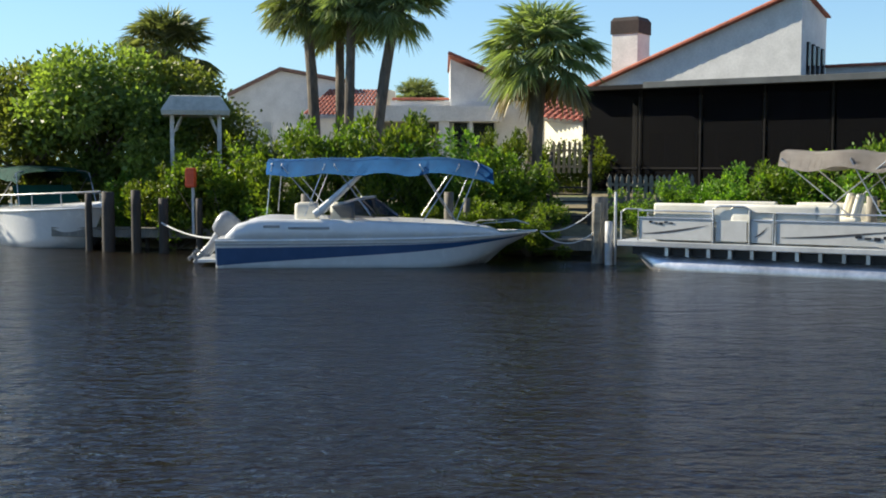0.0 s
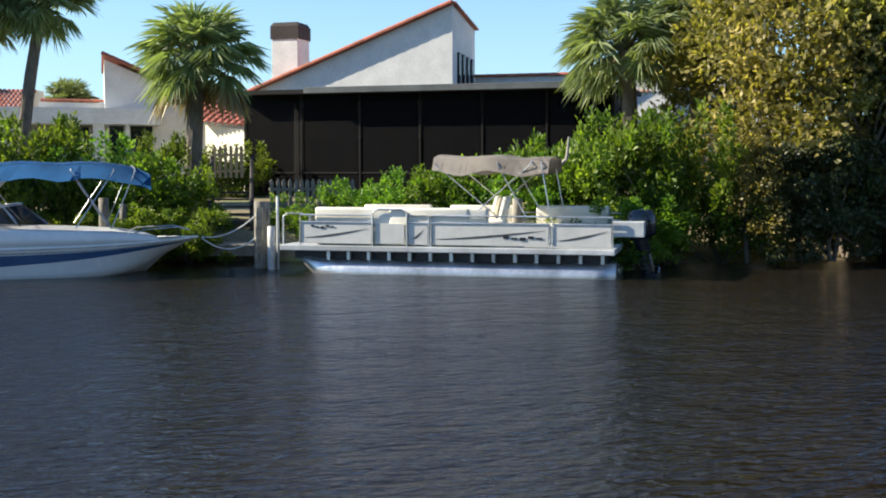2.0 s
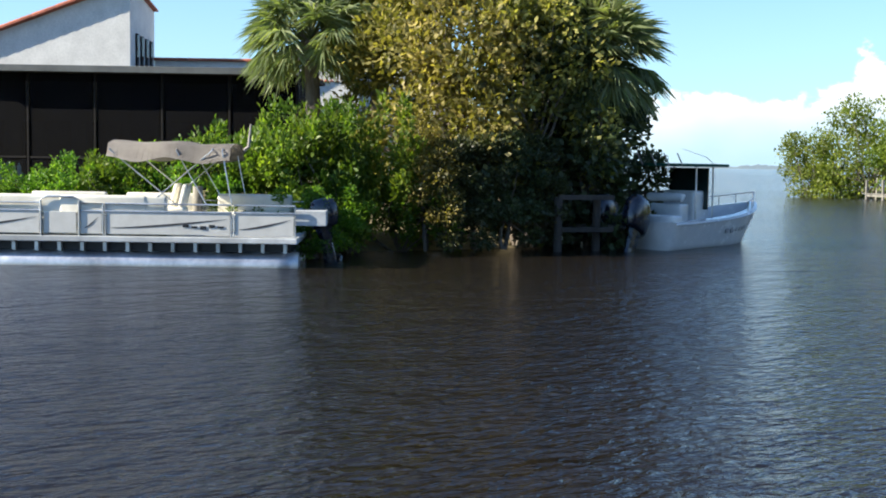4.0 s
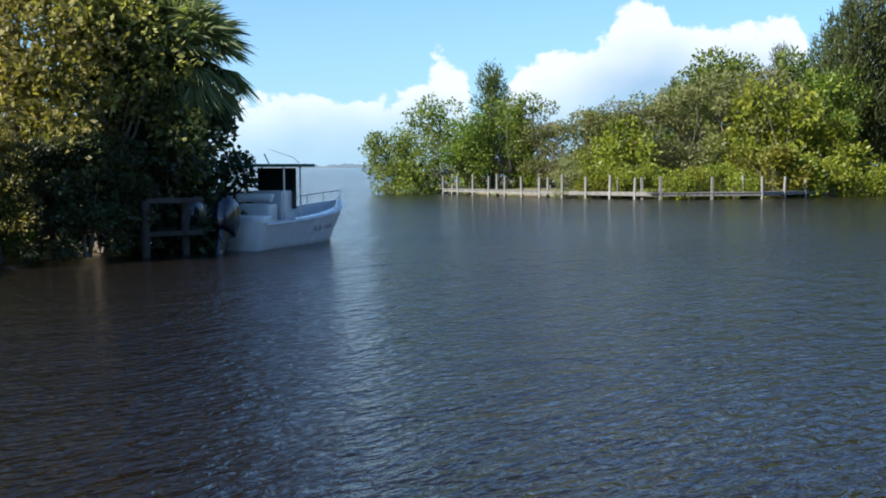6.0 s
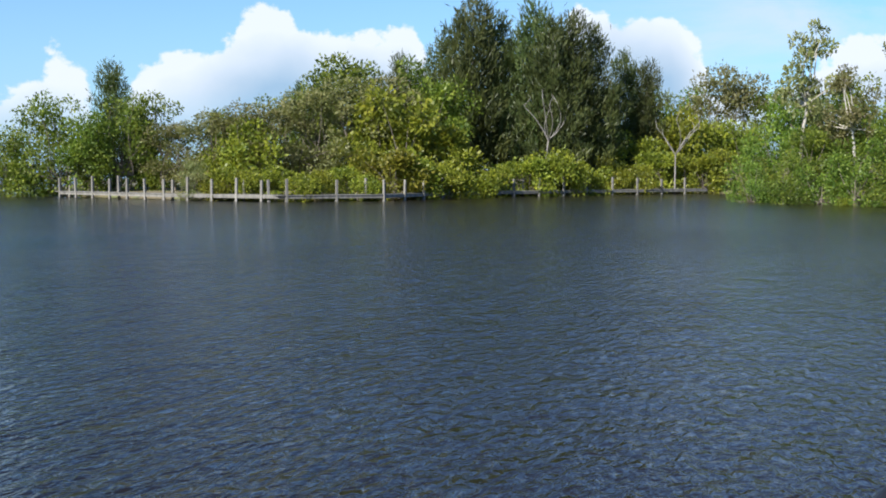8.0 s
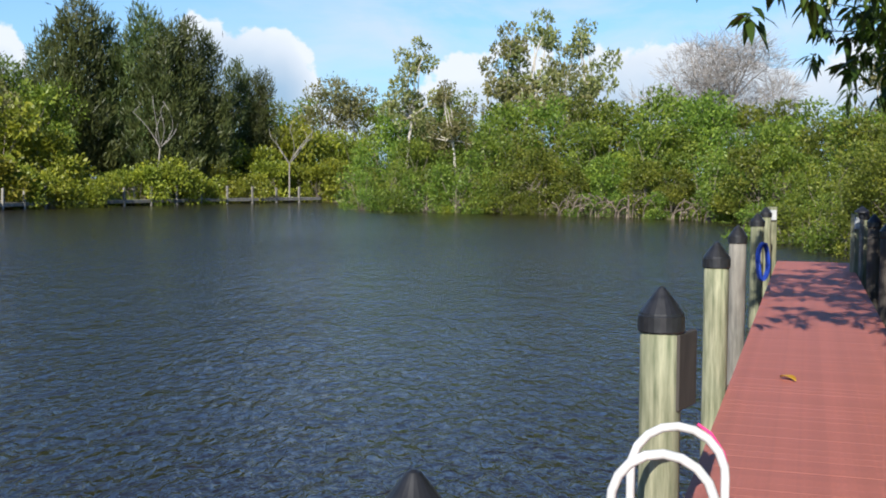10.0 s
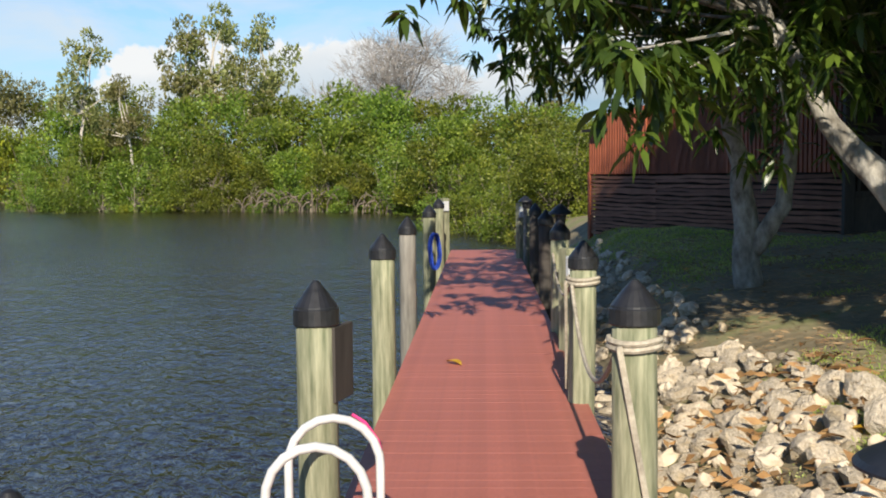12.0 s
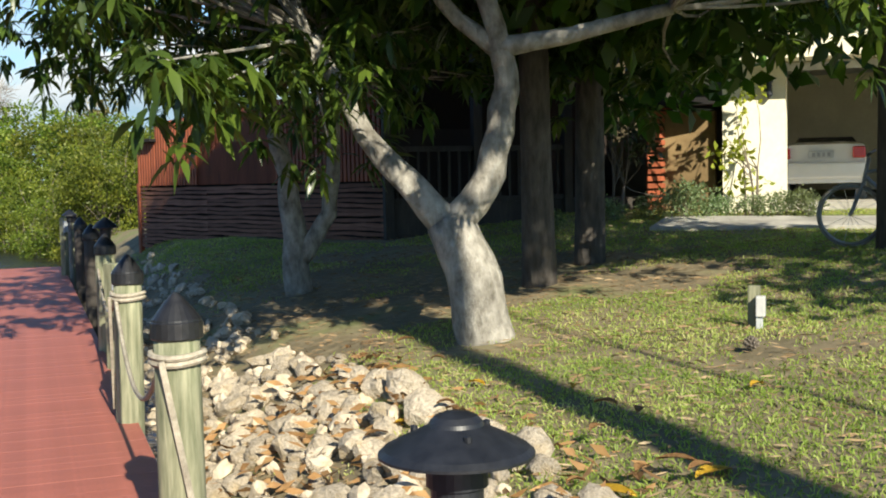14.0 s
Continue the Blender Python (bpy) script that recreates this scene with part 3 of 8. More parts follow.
dock = build_dock()
LEFT = [(2.19, -0.85), (5.12, -0.755), (8.95, -0.81), (12.55, -0.86), (17.5, -0.86), (22.2, -0.9)]
for i, (u, v) in enumerate(LEFT):
    piling(u, v, 1.50 if i == 0 else 1.585, r=(0.085, 0.088, 0.092, 0.09, 0.095, 0.10)[i], material=TIMBER_GREY if i == 3 else None, seed=i)
RIGHT = [(5.09, 0.61), (7.95, 0.62), (11.4, 0.72), (14.6, 0.76), (18.0, 0.78), (21.6, 0.8)]
for i, (u, v) in enumerate(RIGHT):
    piling(u, v, r=0.092 if i else 0.097, rope=i in (0, 1), material=TIMBER_DARK if i in (3, 4) else None, seed=20 + i, lean=(0.6, -0.8) if i == 1 else (0, 0))
hanging_rope(dock_at(4.985, 0.53, 1.43), dock_at(4.95, 0.70, 0.45), 0.0, 0.015)
hanging_rope(dock_at(7.9, 0.56, 1.42), dock_at(5.2, 0.56, 1.44), 0.40)
hanging_rope(dock_at(11.4, 0.65, 1.38), dock_at(7.9, 0.56, 1.42), 0.22)
hanging_rope(dock_at(7.88, 0.52, 1.43), dock_at(8.1, 0.54, 0.66), 0.0, 0.012)


def dock_sign():
    p = dock_at(5.20, -0.652, 1.36)
    t = thing("notice_board", "small weathered wooden board fixed to a dock piling", "board", p, math.degrees(math.atan2(U.y, U.x)) - 14)
    bm = bmesh.new()
    box(bm, (-0.02, 0, -0.02), (0.22, 0.03, 0.33), bevel=0.006)
    part("panel", bm, TIMBER_DARK, t)
    return t


def ladder():
    """The bent white tube rails of a swim ladder at the dock's water edge."""
    t = thing("swim_ladder", "white tubular swim ladder with two hooped grab rails", "ladder", dock_at(4.5, -0.82, DECK_Z), math.degrees(math.atan2(U.y, U.x)))
    for u in (-0.24, 0.24):
        bm = bmesh.new()
        pts = [(u, -0.37, 0.0), (u, -0.37, 0.40)] + [(u, -0.185 - 0.185 * math.cos(a), 0.40 + 0.185 * math.sin(a)) for a in np.linspace(0.2, math.pi - 0.2, 9)] + [(u, 0.0, 0.40), (u, 0.0, -0.9)]
        tube(bm, pts, 0.018, 12)
        part("grab_rail", bm, WHITE_PIPE, t, smooth=True)
    for z in (-0.2, -0.5, -0.8):
        bm = bmesh.new()
        tube(bm, [(-0.24, 0.0, z), (0.24, 0.0, z)], 0.02, 8)
        part("rung", bm, WHITE_PIPE, t)
    bm = bmesh.new()
    tube(bm, [(0.24, -0.26, 0.60), (0.25, -0.31, 0.565), (0.26, -0.36, 0.49), (0.27, -0.37, 0.45)], 0.007, 6)
    part("tie", bm, PINK_PLASTIC, t, "bright pink cord tied to the rail")
    return t


def path_lamp(p, top, r, name="path_lamp"):
    """A bollard lamp with a wide dished black hood."""
    t = thing(name, "black metal bollard lamp with a wide dished hood", "lamp", (p.x, p.y, ground_z(p.x, p.y) - 0.05))
    base = ground_z(p.x, p.y) - 0.05
    h = top - base
    bm = bmesh.new()
    lathe(bm, [(r * 0.04, h), (r * 0.14, h - 0.003), (r * 0.27, h - 0.012), (r * 0.34, h - 0.026), (r * 0.36, h - 0.036), (r * 0.40, h - 0.040), (r * 0.7, h - 0.068), (r * 0.93, h - 0.092), (r, h - 0.105), (r, h - 0.112), (r * 0.85, h - 0.108), (r * 0.3, h - 0.085)], 56)
    hood = part("hood", bm, BLACK_METAL, t)
    for a in (0.6, 2.7, 4.8):
        bm = bmesh.new()
        lathe(bm, [(0.010, 0), (0.010, 0.014), (0.003, 0.018)], 8, (r * 0.56 * math.cos(a), r * 0.56 * math.sin(a), h - 0.058))
        part("screw", bm, BLACK_METAL, hood)
    bm = bmesh.new()
    lathe(bm, [(r * 0.40, h - 0.10), (r * 0.40, h - 0.19), (r * 0.34, h - 0.19), (r * 0.34, h - 0.32), (r * 0.40, h - 0.33), (r * 0.40, h - 0.36)], 24)
    part("lantern", bm, BLACK_METAL, t)
    bm = bmesh.new()
    lathe(bm, [(0.045, 0), (0.045, h - 0.3)], 16)
    part("stem", bm, BLACK_METAL, t)
    return t


dock_sign()
ladder()
path_lamp(Vector((2.49, -2.06, 0)), 1.565, 0.20)


def dock_lantern(u, v, z):
    p = dock_at(u, v)
    t = thing("dock_lantern", "small black hooded lantern on a thin dock post", "lamp", (p.x, p.y, 0))
    bm = bmesh.new()
    lathe(bm, [(0.035, -1), (0.035, z)], 10)
    part("stem", bm, TIMBER_GREY, t)
    bm = bmesh.new()
    lathe(bm, [(0.05, z), (0.06, z + 0.10), (0.13, z + 0.11), (0.12, z + 0.13), (0.05, z + 0.19), (0.01, z + 0.22)], 16)
    part("hood", bm, BLACK_METAL, t)
    return t


def service_post(u, v, top):
    p = dock_at(u, v)
    t = thing("power_pedestal", "grey dock post with a white socket box and coiled cord", "pedestal", (p.x, p.y, 0))
    bm = bmesh.new()
    box(bm, (0, 0, top / 2 - 0.4), (0.14, 0.14, top + 0.8), 10, 0.01)
    part("post", bm, TIMBER_GREEN, t)
    bm = bmesh.new()
    box(bm, (-0.10, 0.01, top - 0.16), (0.05, 0.12, 0.2), 10, 0.01)
    part("socket_box", bm, GREY_PAINT, t, "white socket box")
    return t


dock_lantern(20.6, 0.72, 1.55)
dock_lantern(12.2, 0.78, 1.62)
service_post(10.2, 0.72, 1.5)
service_post(21.2, 0.66, 1.62)
service_post(23.4, -0.82, 1.68)


def rope_coil():
    p = dock_at(16.6, -0.74, 1.25)
    t = thing("rope_coil", "coil of blue rope hung on a dock piling", "rope", p)
    bm = bmesh.new()
    for k in range(5):
        tube(bm, [(0.03 * k - 0.06 + 0.02 * math.sin(a * 3), 0.07 * math.cos(a), 0.26 * math.sin(a) - 0.2) for a in np.linspace(0, math.tau, 18)], 0.018, 6)
    part("coil", bm, BLUE_PLASTIC, t)


rope_coil()


# ---- plants ----
def limb_tube(bm, p, q, r0, r1, bend=0.12, n=8, steps=5):
    p, q = Vector(p), Vector(q)
    off = Vector((random.uniform(-1, 1), random.uniform(-1, 1), random.uniform(-0.4, 0.4))) * (q - p).length * bend
    pts = [p.lerp(q, f) + off * math.sin(math.pi * f) for f in np.linspace(0, 1, steps)]
    tube(bm, pts, [r0 + (r1 - r0) * f for f in np.linspace(0, 1, steps)], n, 0.12)


def broad_tree(name, label, height, spread, seed, leaf, count, size, bark, lumps=26, low=0.3, lump=0.3, trunk=0.13, category="tree", stems=1, thin=0.5, flat=1.0):
    """A tapered trunk with limbs that reach into an uneven crown of single leaves."""
    rng = np.random.default_rng(seed)
    random.seed(seed)
    t = thing(name, label, category)
    clumps = crown_clumps(rng, height, spread, low, lumps, lump, flat=flat)
    bm = bmesh.new()
    for s in range(stems):
        foot = Vector((random.uniform(-1, 1), random.uniform(-1, 1), 0)) * spread * 0.25 * (stems > 1)
        fork = foot * 1.4 + Vector((random.uniform(-0.1, 0.1) * spread, random.uniform(-0.1, 0.1) * spread, height * (low + 0.08)))
        limb_tube(bm, foot - Vector((0, 0, 0.3)), fork, trunk, trunk * 0.7, 0.08)
        for c in clumps[s::max(1, stems)][: 12 // stems + 3]:
            limb_tube(bm, fork, (c[0], c[1], c[2]), trunk * 0.5, trunk * 0.1, 0.12, 6, 4)
    part("trunk", bm, bark, t)
    pos, out = in_clumps(clumps, count, rng, thin)
    way = out + rng.normal(size=out.shape) * 0.8 + np.array([0, 0, 0.1])
    me = leaf_mesh("crown", pos, way, size * (0.7 + 0.6 * rng.random(count)), size * 0.55 * (0.7 + 0.6 * rng.random(count)))
    mesh_part("crown", me, leaf, t)
    return t


def conifer(name, label, height, spread, seed, count, size, leaf):
    """A feathery dark tree: many upswept plumes of thin sprays round a straight trunk."""
    rng = np.random.default_rng(seed)
    random.seed(seed)
    t = thing(name, label, "tree")
    bm = bmesh.new()
    limb_tube(bm, (0, 0, -0.3), (0, 0, height * 0.95), 0.018 * height, 0.02, 0.02)
    part("trunk", bm, BARK, t)
    pos, way = [], []
    plumes = 46
    for k in range(plumes):
        f = (k + rng.random()) / plumes
        z0 = height * (0.08 + 0.82 * f)
        reach = spread * (1 - f) ** 0.55 * (0.5 + 0.6 * rng.random()) + 0.25
        a = rng.random() * math.tau
        n = int(count / plumes * (1.4 - 0.8 * f))
        s = rng.random(n) ** 0.8
        lift = height * 0.13
        line = np.stack([math.cos(a) * reach * s, math.sin(a) * reach * s, z0 + lift * s ** 1.6], 1)
        w = 0.16 * spread * (1.1 - 0.75 * s)[:, None]
        pos.append(line + rng.normal(size=(n, 3)) * w * np.array([1, 1, 1.3]))
        way.append(np.array([math.cos(a) * 0.45, math.sin(a) * 0.45, 1.0]) + rng.normal(size=(n, 3)) * 0.45)
    pos, way = np.concatenate(pos), np.concatenate(way)
    me = leaf_mesh("crown", pos, way, size * (0.7 + 0.7 * rng.random(len(pos))), size * 0.2)
    mesh_part("crown", me, leaf, t)
    return t


def fan_frond(rng, at, way, reach, fan, blades=30):
    """One fan leaf: blades fanned out from the end of a stalk. Returns places and ways."""
    way = np.array(way, float) / np.linalg.norm(way)
    side = np.cross(way, [0, 0, 1.0])
    side /= np.linalg.norm(side) + 1e-6
    up = np.cross(side, way)
    heart = np.array(at) + way * reach
    ang = np.linspace(-1.9, 1.9, blades)
    ways = np.cos(ang)[:, None] * way + np.sin(ang)[:, None] * side + (0.25 - 0.5 * rng.random(blades))[:, None] * up * 0.3
    ways[:, 2] -= 0.22 + 0.2 * rng.random(blades)
    return np.repeat(heart[None], blades, 0), ways, fan * (0.8 + 0.3 * rng.random(blades)) * (0.75 + 0.25 * np.cos(ang))


def fan_palm(name, label, height, seed, crown=1.7, trunk=0.16, lean=(0.0, 0.0), fronds=105, boots=True):
    rng = np.random.default_rng(seed)
    random.seed(seed)
    t = thing(name, label, "palm tree")
    top = Vector((lean[0], lean[1], height))
    bm = bmesh.new()
    pts = [Vector((lean[0] * f * f, lean[1] * f * f, -0.3 + (height + 0.3) * f)) for f in np.linspace(0, 1, 10)]
    tube(bm, pts, [trunk * (1.15 - 0.2 * f) for f in np.linspace(0, 1, 10)], 12, 0.1)
    part("trunk", bm, BARK, t)
    if boots:
        bm = bmesh.new()
        for k in range(34):
            a, f = rng.random() * math.tau, rng.random()
            c = top + Vector((0, 0, -0.75 * f))
            d = Vector((math.cos(a), math.sin(a), 0.9))
            tube(bm, [c + d * trunk * 0.6, c + d * trunk * 1.6 + Vector((0, 0, 0.05))], [0.05, 0.02], 5)
        part("leaf_base", bm, BARK, t, "brown stubs of old fronds")
    P, W, L, DP, DW, DL = [], [], [], [], [], []
    stalks = bmesh.new()
    for k in range(fronds):
        a = rng.random() * math.tau
        e = rng.random() ** 0.8 * 2.2 - 0.8
        way = np.array([math.cos(a) * math.cos(e), math.sin(a) * math.cos(e), math.sin(e)])
        reach = crown * (0.46 + 0.22 * rng.random())
        p, w, l = fan_frond(rng, top, way, reach, crown * 0.52)
        tube(stalks, [top, top + Vector(way) * reach], [0.022, 0.012], 4)
        dead = e < -0.6
        (DP if dead else P).append(p), (DW if dead else W).append(w), (DL if dead else L).append(l)
    if len(DP) < 8:
        P, W, L, DP = P + DP, W + DW, L + DL, []
    part("stalk", stalks, LEAF_PALM, t)
    P, W, L = np.concatenate(P), np.concatenate(W), np.concatenate(L)
    mesh_part("crown", leaf_mesh("crown", P, W, L, 0.036 * crown, 0.12, 0.22), LEAF_PALM, t)
    if DP:
        DP, DW, DL = np.concatenate(DP), np.concatenate(DW), np.concatenate(DL)
        mesh_part("dead_frond", leaf_mesh("dead_frond", DP, DW, DL, 0.07 * crown, 0.15, 0.35), LEAF_DEAD, t, "hanging dry brown fronds")
    return t


def hedge_bush(seed, wide, deep, high, leaf, count, size, label, name="hedge_bush", low=0.0):
    rng = np.random.default_rng(seed)
    random.seed(seed)
    t = thing(name, label, "bush")
    clumps = []
    for k in range(34):
        x, y, h = rng.uniform(-0.5, 0.5), rng.uniform(-0.5, 0.5), rng.random() ** 0.7
        top = high * (0.82 + 0.25 * noise.noise((x * 3 + seed, y * 2, 0)))
        s = 0.24 * (0.6 + 0.7 * rng.random())
        clumps.append((x * wide, y * deep, low + (top - low) * h, s * 1.2, s * 1.2, s * 1.5))
    for k in range(16):
        x = rng.uniform(-0.48, 0.48) * wide
        clumps.append((x, rng.uniform(-0.4, 0.4) * deep, high * (0.9 + 0.22 * rng.random()), 0.12, 0.12, 0.3))
    bm = bmesh.new()
    for c in clumps[:14]:
        limb_tube(bm, (0, 0, -0.4), c[:3], 0.025, 0.008, 0.15, 5, 4)
    part("stem", bm, BARK, t)
    pos, out = in_clumps(clumps, count, rng, 0.3)
    way = out * 0.7 + rng.normal(size=out.shape) * 0.5 + np.array([0, 0, 0.5])
    mesh_part("crown", leaf_mesh("crown", pos, way, size * (0.7 + 0.6 * rng.random(count)), size * 0.5), leaf, t)
    return t


def put(t, x, y, turn=0.0, scale=1.0, z=None, tall=1.0):
    t.matrix_basis = pose(x, y, ground_z(x, y) if z is None else z, 0, 0, turn) @ Matrix.Diagonal((scale, scale, scale * tall, 1))
    return t


def more(t, x, y, turn=0.0, scale=1.0, z=None, tall=1.0):
    o = copy_thing(t, Matrix.Identity(4))
    return put(o, x, y, turn, scale, z, tall)


# north bank: the clipped mangrove hedge behind the boats
hedges = [hedge_bush(50 + k, 2.6, 1.9, 2.1, LEAF_HEDGE, 8000, 0.125, "dense green mangrove hedge with upright leafy shoots") for k in range(4)]
for h in hedges:
    tagged(h, group="hedge along the north bank")
row = []
for az, d, s, tall in ((-14.8, 31.5, 0.8, 0.72), (-13.2, 30.4, 0.9, 0.74), (-11.0, 29.8, 1.0, 0.80), (-8.4, 29.6, 1.05, 0.90), (-5.6, 29.5, 1.05, 1.0), (-3.0, 29.5, 1.05, 1.02), (-0.6, 29.5, 1.05, 0.86), (1.4, 29.3, 1.0, 0.78), (3.6, 28.7, 0.9, 0.78), (2.9, 30.6, 0.6, 1.45), (6.3, 39.0, 1.0, 0.72),
                        (10.2, 29.0, 0.85, 0.50), (12.8, 28.6, 0.9, 0.62), (15.3, 28.2, 0.9, 0.74), (17.8, 27.8, 0.95, 0.78), (20.3, 27.4, 1.0, 0.80), (23.0, 26.8, 1.0, 0.95), (25.6, 26.6, 1.05, 1.06), (28.2, 26.8, 1.1, 1.05), (30.6, 27.4, 1.0, 0.80)):
    row.append((az, d, s, tall))
for k, (az, d, s, tall) in enumerate(row):
    p = polar(az, d)
    (put if k < 4 else more)(hedges[k % 4], p.x, p.y, (-8, 172, -20, 160)[k % 4] - (20 if az > 8 else 0), s, max(0.25, ground_z(p.x, p.y) - 0.3), tall * 1.14)
# its skirt that hangs over the water
for k, (az, d, s, tall) in enumerate(((23.6, 25.4, 0.8, 0.55), (26.6, 25.3, 0.9, 0.62), (2.2, 27.6, 0.8, 0.62), (4.4, 27.2, 0.75, 0.6), (-1.5, 27.9, 0.8, 0.5), (-4.6, 28.2, 0.8, 0.5), (-7.6, 28.6, 0.8, 0.5))):
    p = polar(az, d)
    more(hedges[k % 4], p.x, p.y, 40 * k, s, 0.15, tall)

# tall plants of the north bank
def place(t, az, d, turn=0.0, scale=1.0, tall=1.0):
    p = polar(az, d)
    return put(t, p.x, p.y, turn, scale, None, tall)


place(fan_palm("cabbage_palm", "cabbage palm with a full round crown before a white house", 4.15, 11, 1.75, 0.22, (0.25, 0)), 4.45, 31.5)
trio = fan_palm("tall_cabbage_palm", "tall slender cabbage palm in a group behind the hedge", 6.15, 12, 1.5, 0.17, (-0.30, 0))
tagged(trio, group="tall palms behind the hedge")
place(trio, -6.35, 37)
place(fan_palm("tall_cabbage_palm", "tall slender cabbage palm in a group behind the hedge", 5.75, 13, 1.4, 0.15, (0.0, 0)), -5.15, 38)
place(fan_palm("tall_cabbage_palm", "tall slender cabbage palm in a group behind the hedge", 6.0, 14, 1.45, 0.15, (0.15, 0)), -4.75, 36)
place(fan_palm("tall_cabbage_palm", "tall leaning cabbage palm in a group behind the hedge", 5.95, 15, 1.6, 0.17, (0.75, 0)), -3.45, 36)
place(fan_palm("cabbage_palm", "cabbage palm rising behind a broad tree", 4.9, 16, 1.8, 0.2), -13.4, 41)
place(fan_palm("cabbage_palm", "cabbage palm with drooping yellowed fronds beside the porch", 4.4, 17, 1.9, 0.2, (-0.2, 0)), 26.3, 32)
place(fan_palm("cabbage_palm", "cabbage palm with drooping yellowed fronds beside the porch", 5.0, 18, 1.9, 0.2, (0.3, 0)), 29.2, 33)
place(fan_palm("cabbage_palm", "dark cabbage palm behind a sea grape tree", 6.0, 19, 2.0, 0.2), 40.2, 31)
place(fan_palm("low_palmetto", "low palmetto among the hedge", 0.9, 20, 1.3, 0.1, boots=False, fronds=20), -8.3, 33)
oak = broad_tree("broadleaf_tree", "broad green tree with a dense crown by the water", 4.7, 2.6, 31, LEAF_TREE, 17000, 0.19, BARK, 40, 0.25, 0.30)
place(oak, -16.6, 34.5)
p = polar(-20.0, 36)
more(oak, p.x, p.y, 130, 0.95)
p = polar(-13.4, 35.5)
more(oak, p.x, p.y, 70, 0.88)
p = polar(-24.5, 38)
more(oak, p.x, p.y, 200, 0.8)
grape = broad_tree("sea_grape_tree", "sea grape tree with olive and yellow round leaves", 6.6, 2.2, 33, LEAF_GRAPE, 8200, 0.195, BARK, 46, 0.16, 0.27, 0.12, stems=3)
place(grape, 33.6, 29.5)
p = polar(37.0, 30)
more(grape, p.x, p.y, 110, 0.98)
p = polar(30.8, 31)
more(grape, p.x, p.y, 220, 0.95)
# leaf colour itself carries the shade on these trees
dark = broad_tree("dark_fig_tree", "fig tree at the point of the bank, leaves darkened for shade", 6.4, 1.9, 34, LEAF_DARK, 8200, 0.24, BARK, 40, 0.10, 0.30, 0.14, stems=2)
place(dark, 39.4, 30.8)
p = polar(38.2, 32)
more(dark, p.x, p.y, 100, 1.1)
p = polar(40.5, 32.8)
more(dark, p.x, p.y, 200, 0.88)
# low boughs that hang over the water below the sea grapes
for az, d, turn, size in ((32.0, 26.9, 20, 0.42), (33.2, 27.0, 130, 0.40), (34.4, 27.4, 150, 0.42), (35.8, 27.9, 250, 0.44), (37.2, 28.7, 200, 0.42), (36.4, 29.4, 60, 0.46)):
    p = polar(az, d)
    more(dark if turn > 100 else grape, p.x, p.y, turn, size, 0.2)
shrub = broad_tree("bare_reddish_shrub", "half-bare reddish shrub over the water", 2.6, 1.0, 35, LEAF_DRY, 900, 0.12, BARK, 20, 0.2, 0.3, 0.05, "bush", 3)
place(shrub, 42.6, 32.5)
place(fan_palm("cabbage_palm", "distant palm top behind a low roof", 4.0, 21, 1.5, 0.15), -1.3, 60)

# east bank: mangrove and scrub over a low dock
kinds = []
for k in range(3):
    kinds.append(broad_tree("mangrove_bush", "rounded yellow-green mangrove bush at the waterline", 3.4, 1.9, 60 + k, LEAF_YELLOW, 3000, 0.24, BARK, 22, 0.05, 0.34, 0.06, "bush", 3))
greens = [broad_tree("mangrove_tree", "dense green mangrove tree on the far bank", 6.5, 2.9, 70 + k, LEAF_FAR, 5000, 0.24, BARK, 30, 0.08, 0.30, 0.09, stems=3) for k in range(3)]
olives = [broad_tree("scrub_tree", "thin olive scrub tree with sparse leaves", 7.0, 2.8, 80 + k, LEAF_DRY, 4000, 0.22, BARK, 30, 0.2, 0.26, 0.08, stems=4) for k in range(2)]
open_greens = [broad_tree("mangrove_tree", "tall mangrove with bare pale stems below a leafy crown", 6.5, 2.4, 76 + k, LEAF_FAR, 4200, 0.24, BARK, 26, 0.30, 0.28, 0.06, stems=5) for k in range(2)]
pines = [conifer("australian_pine", "tall dark feathery pine behind the mangroves", 12.5, 3.5, 90 + k, 9000, 0.46, LEAF_PINE) for k in range(2)]
used = set()


def stand(kind, az, d, turn=0.0, scale=1.0, tall=1.0):
    p = polar(az, d)
    if kind.name in used:
        return more(kind, p.x, p.y, turn, scale, None, tall)
    used.add(kind.name)
    return put(kind, p.x, p.y, turn, scale, None, tall)


rng = np.random.default_rng(8)
# the point on the bay
for az, d, s in ((50.5, 92, 0.9), (52.0, 92, 1.05), (53.2, 91, 1.1), (54.6, 90, 0.9), (56.2, 90, 1.0), (57.8, 91, 1.0)):
    stand(greens[int(rng.integers(3))], az, d, rng.uniform(0, 360), s * 1.0, 1.12)
stand(pines[0], 55.7, 96, 20, 0.78, 1.02)
stand(pines[1], 56.9, 97, 120, 0.62, 0.8)
for az, d, s in ((58.6, 88, 0.95), (60.4, 87, 1.05), (62.2, 86, 1.1), (63.8, 88, 1.05), (65.4, 88, 1.1), (67.2, 89, 1.15), (69.2, 92, 1.1)):
    stand(olives[int(rng.integers(2))], az, d, rng.uniform(0, 360), s * 1.05, 1.18 * float(np.interp(az, [58, 62, 65.5, 69], [0.60, 0.66, 0.80, 0.95])))
for az, d, s in ((61.5, 96, 1.1), (63.6, 97, 1.2), (65.9, 97, 1.25), (67.6, 99, 1.35), (69.8, 102, 1.25), (71.6, 100, 1.1)):
    stand(greens[int(rng.integers(3))], az, d, rng.uniform(0, 360), s * 1.1, 1.38 * float(np.interp(az, [61, 63, 65.5, 69], [0.56, 0.60, 0.78, 0.95])))
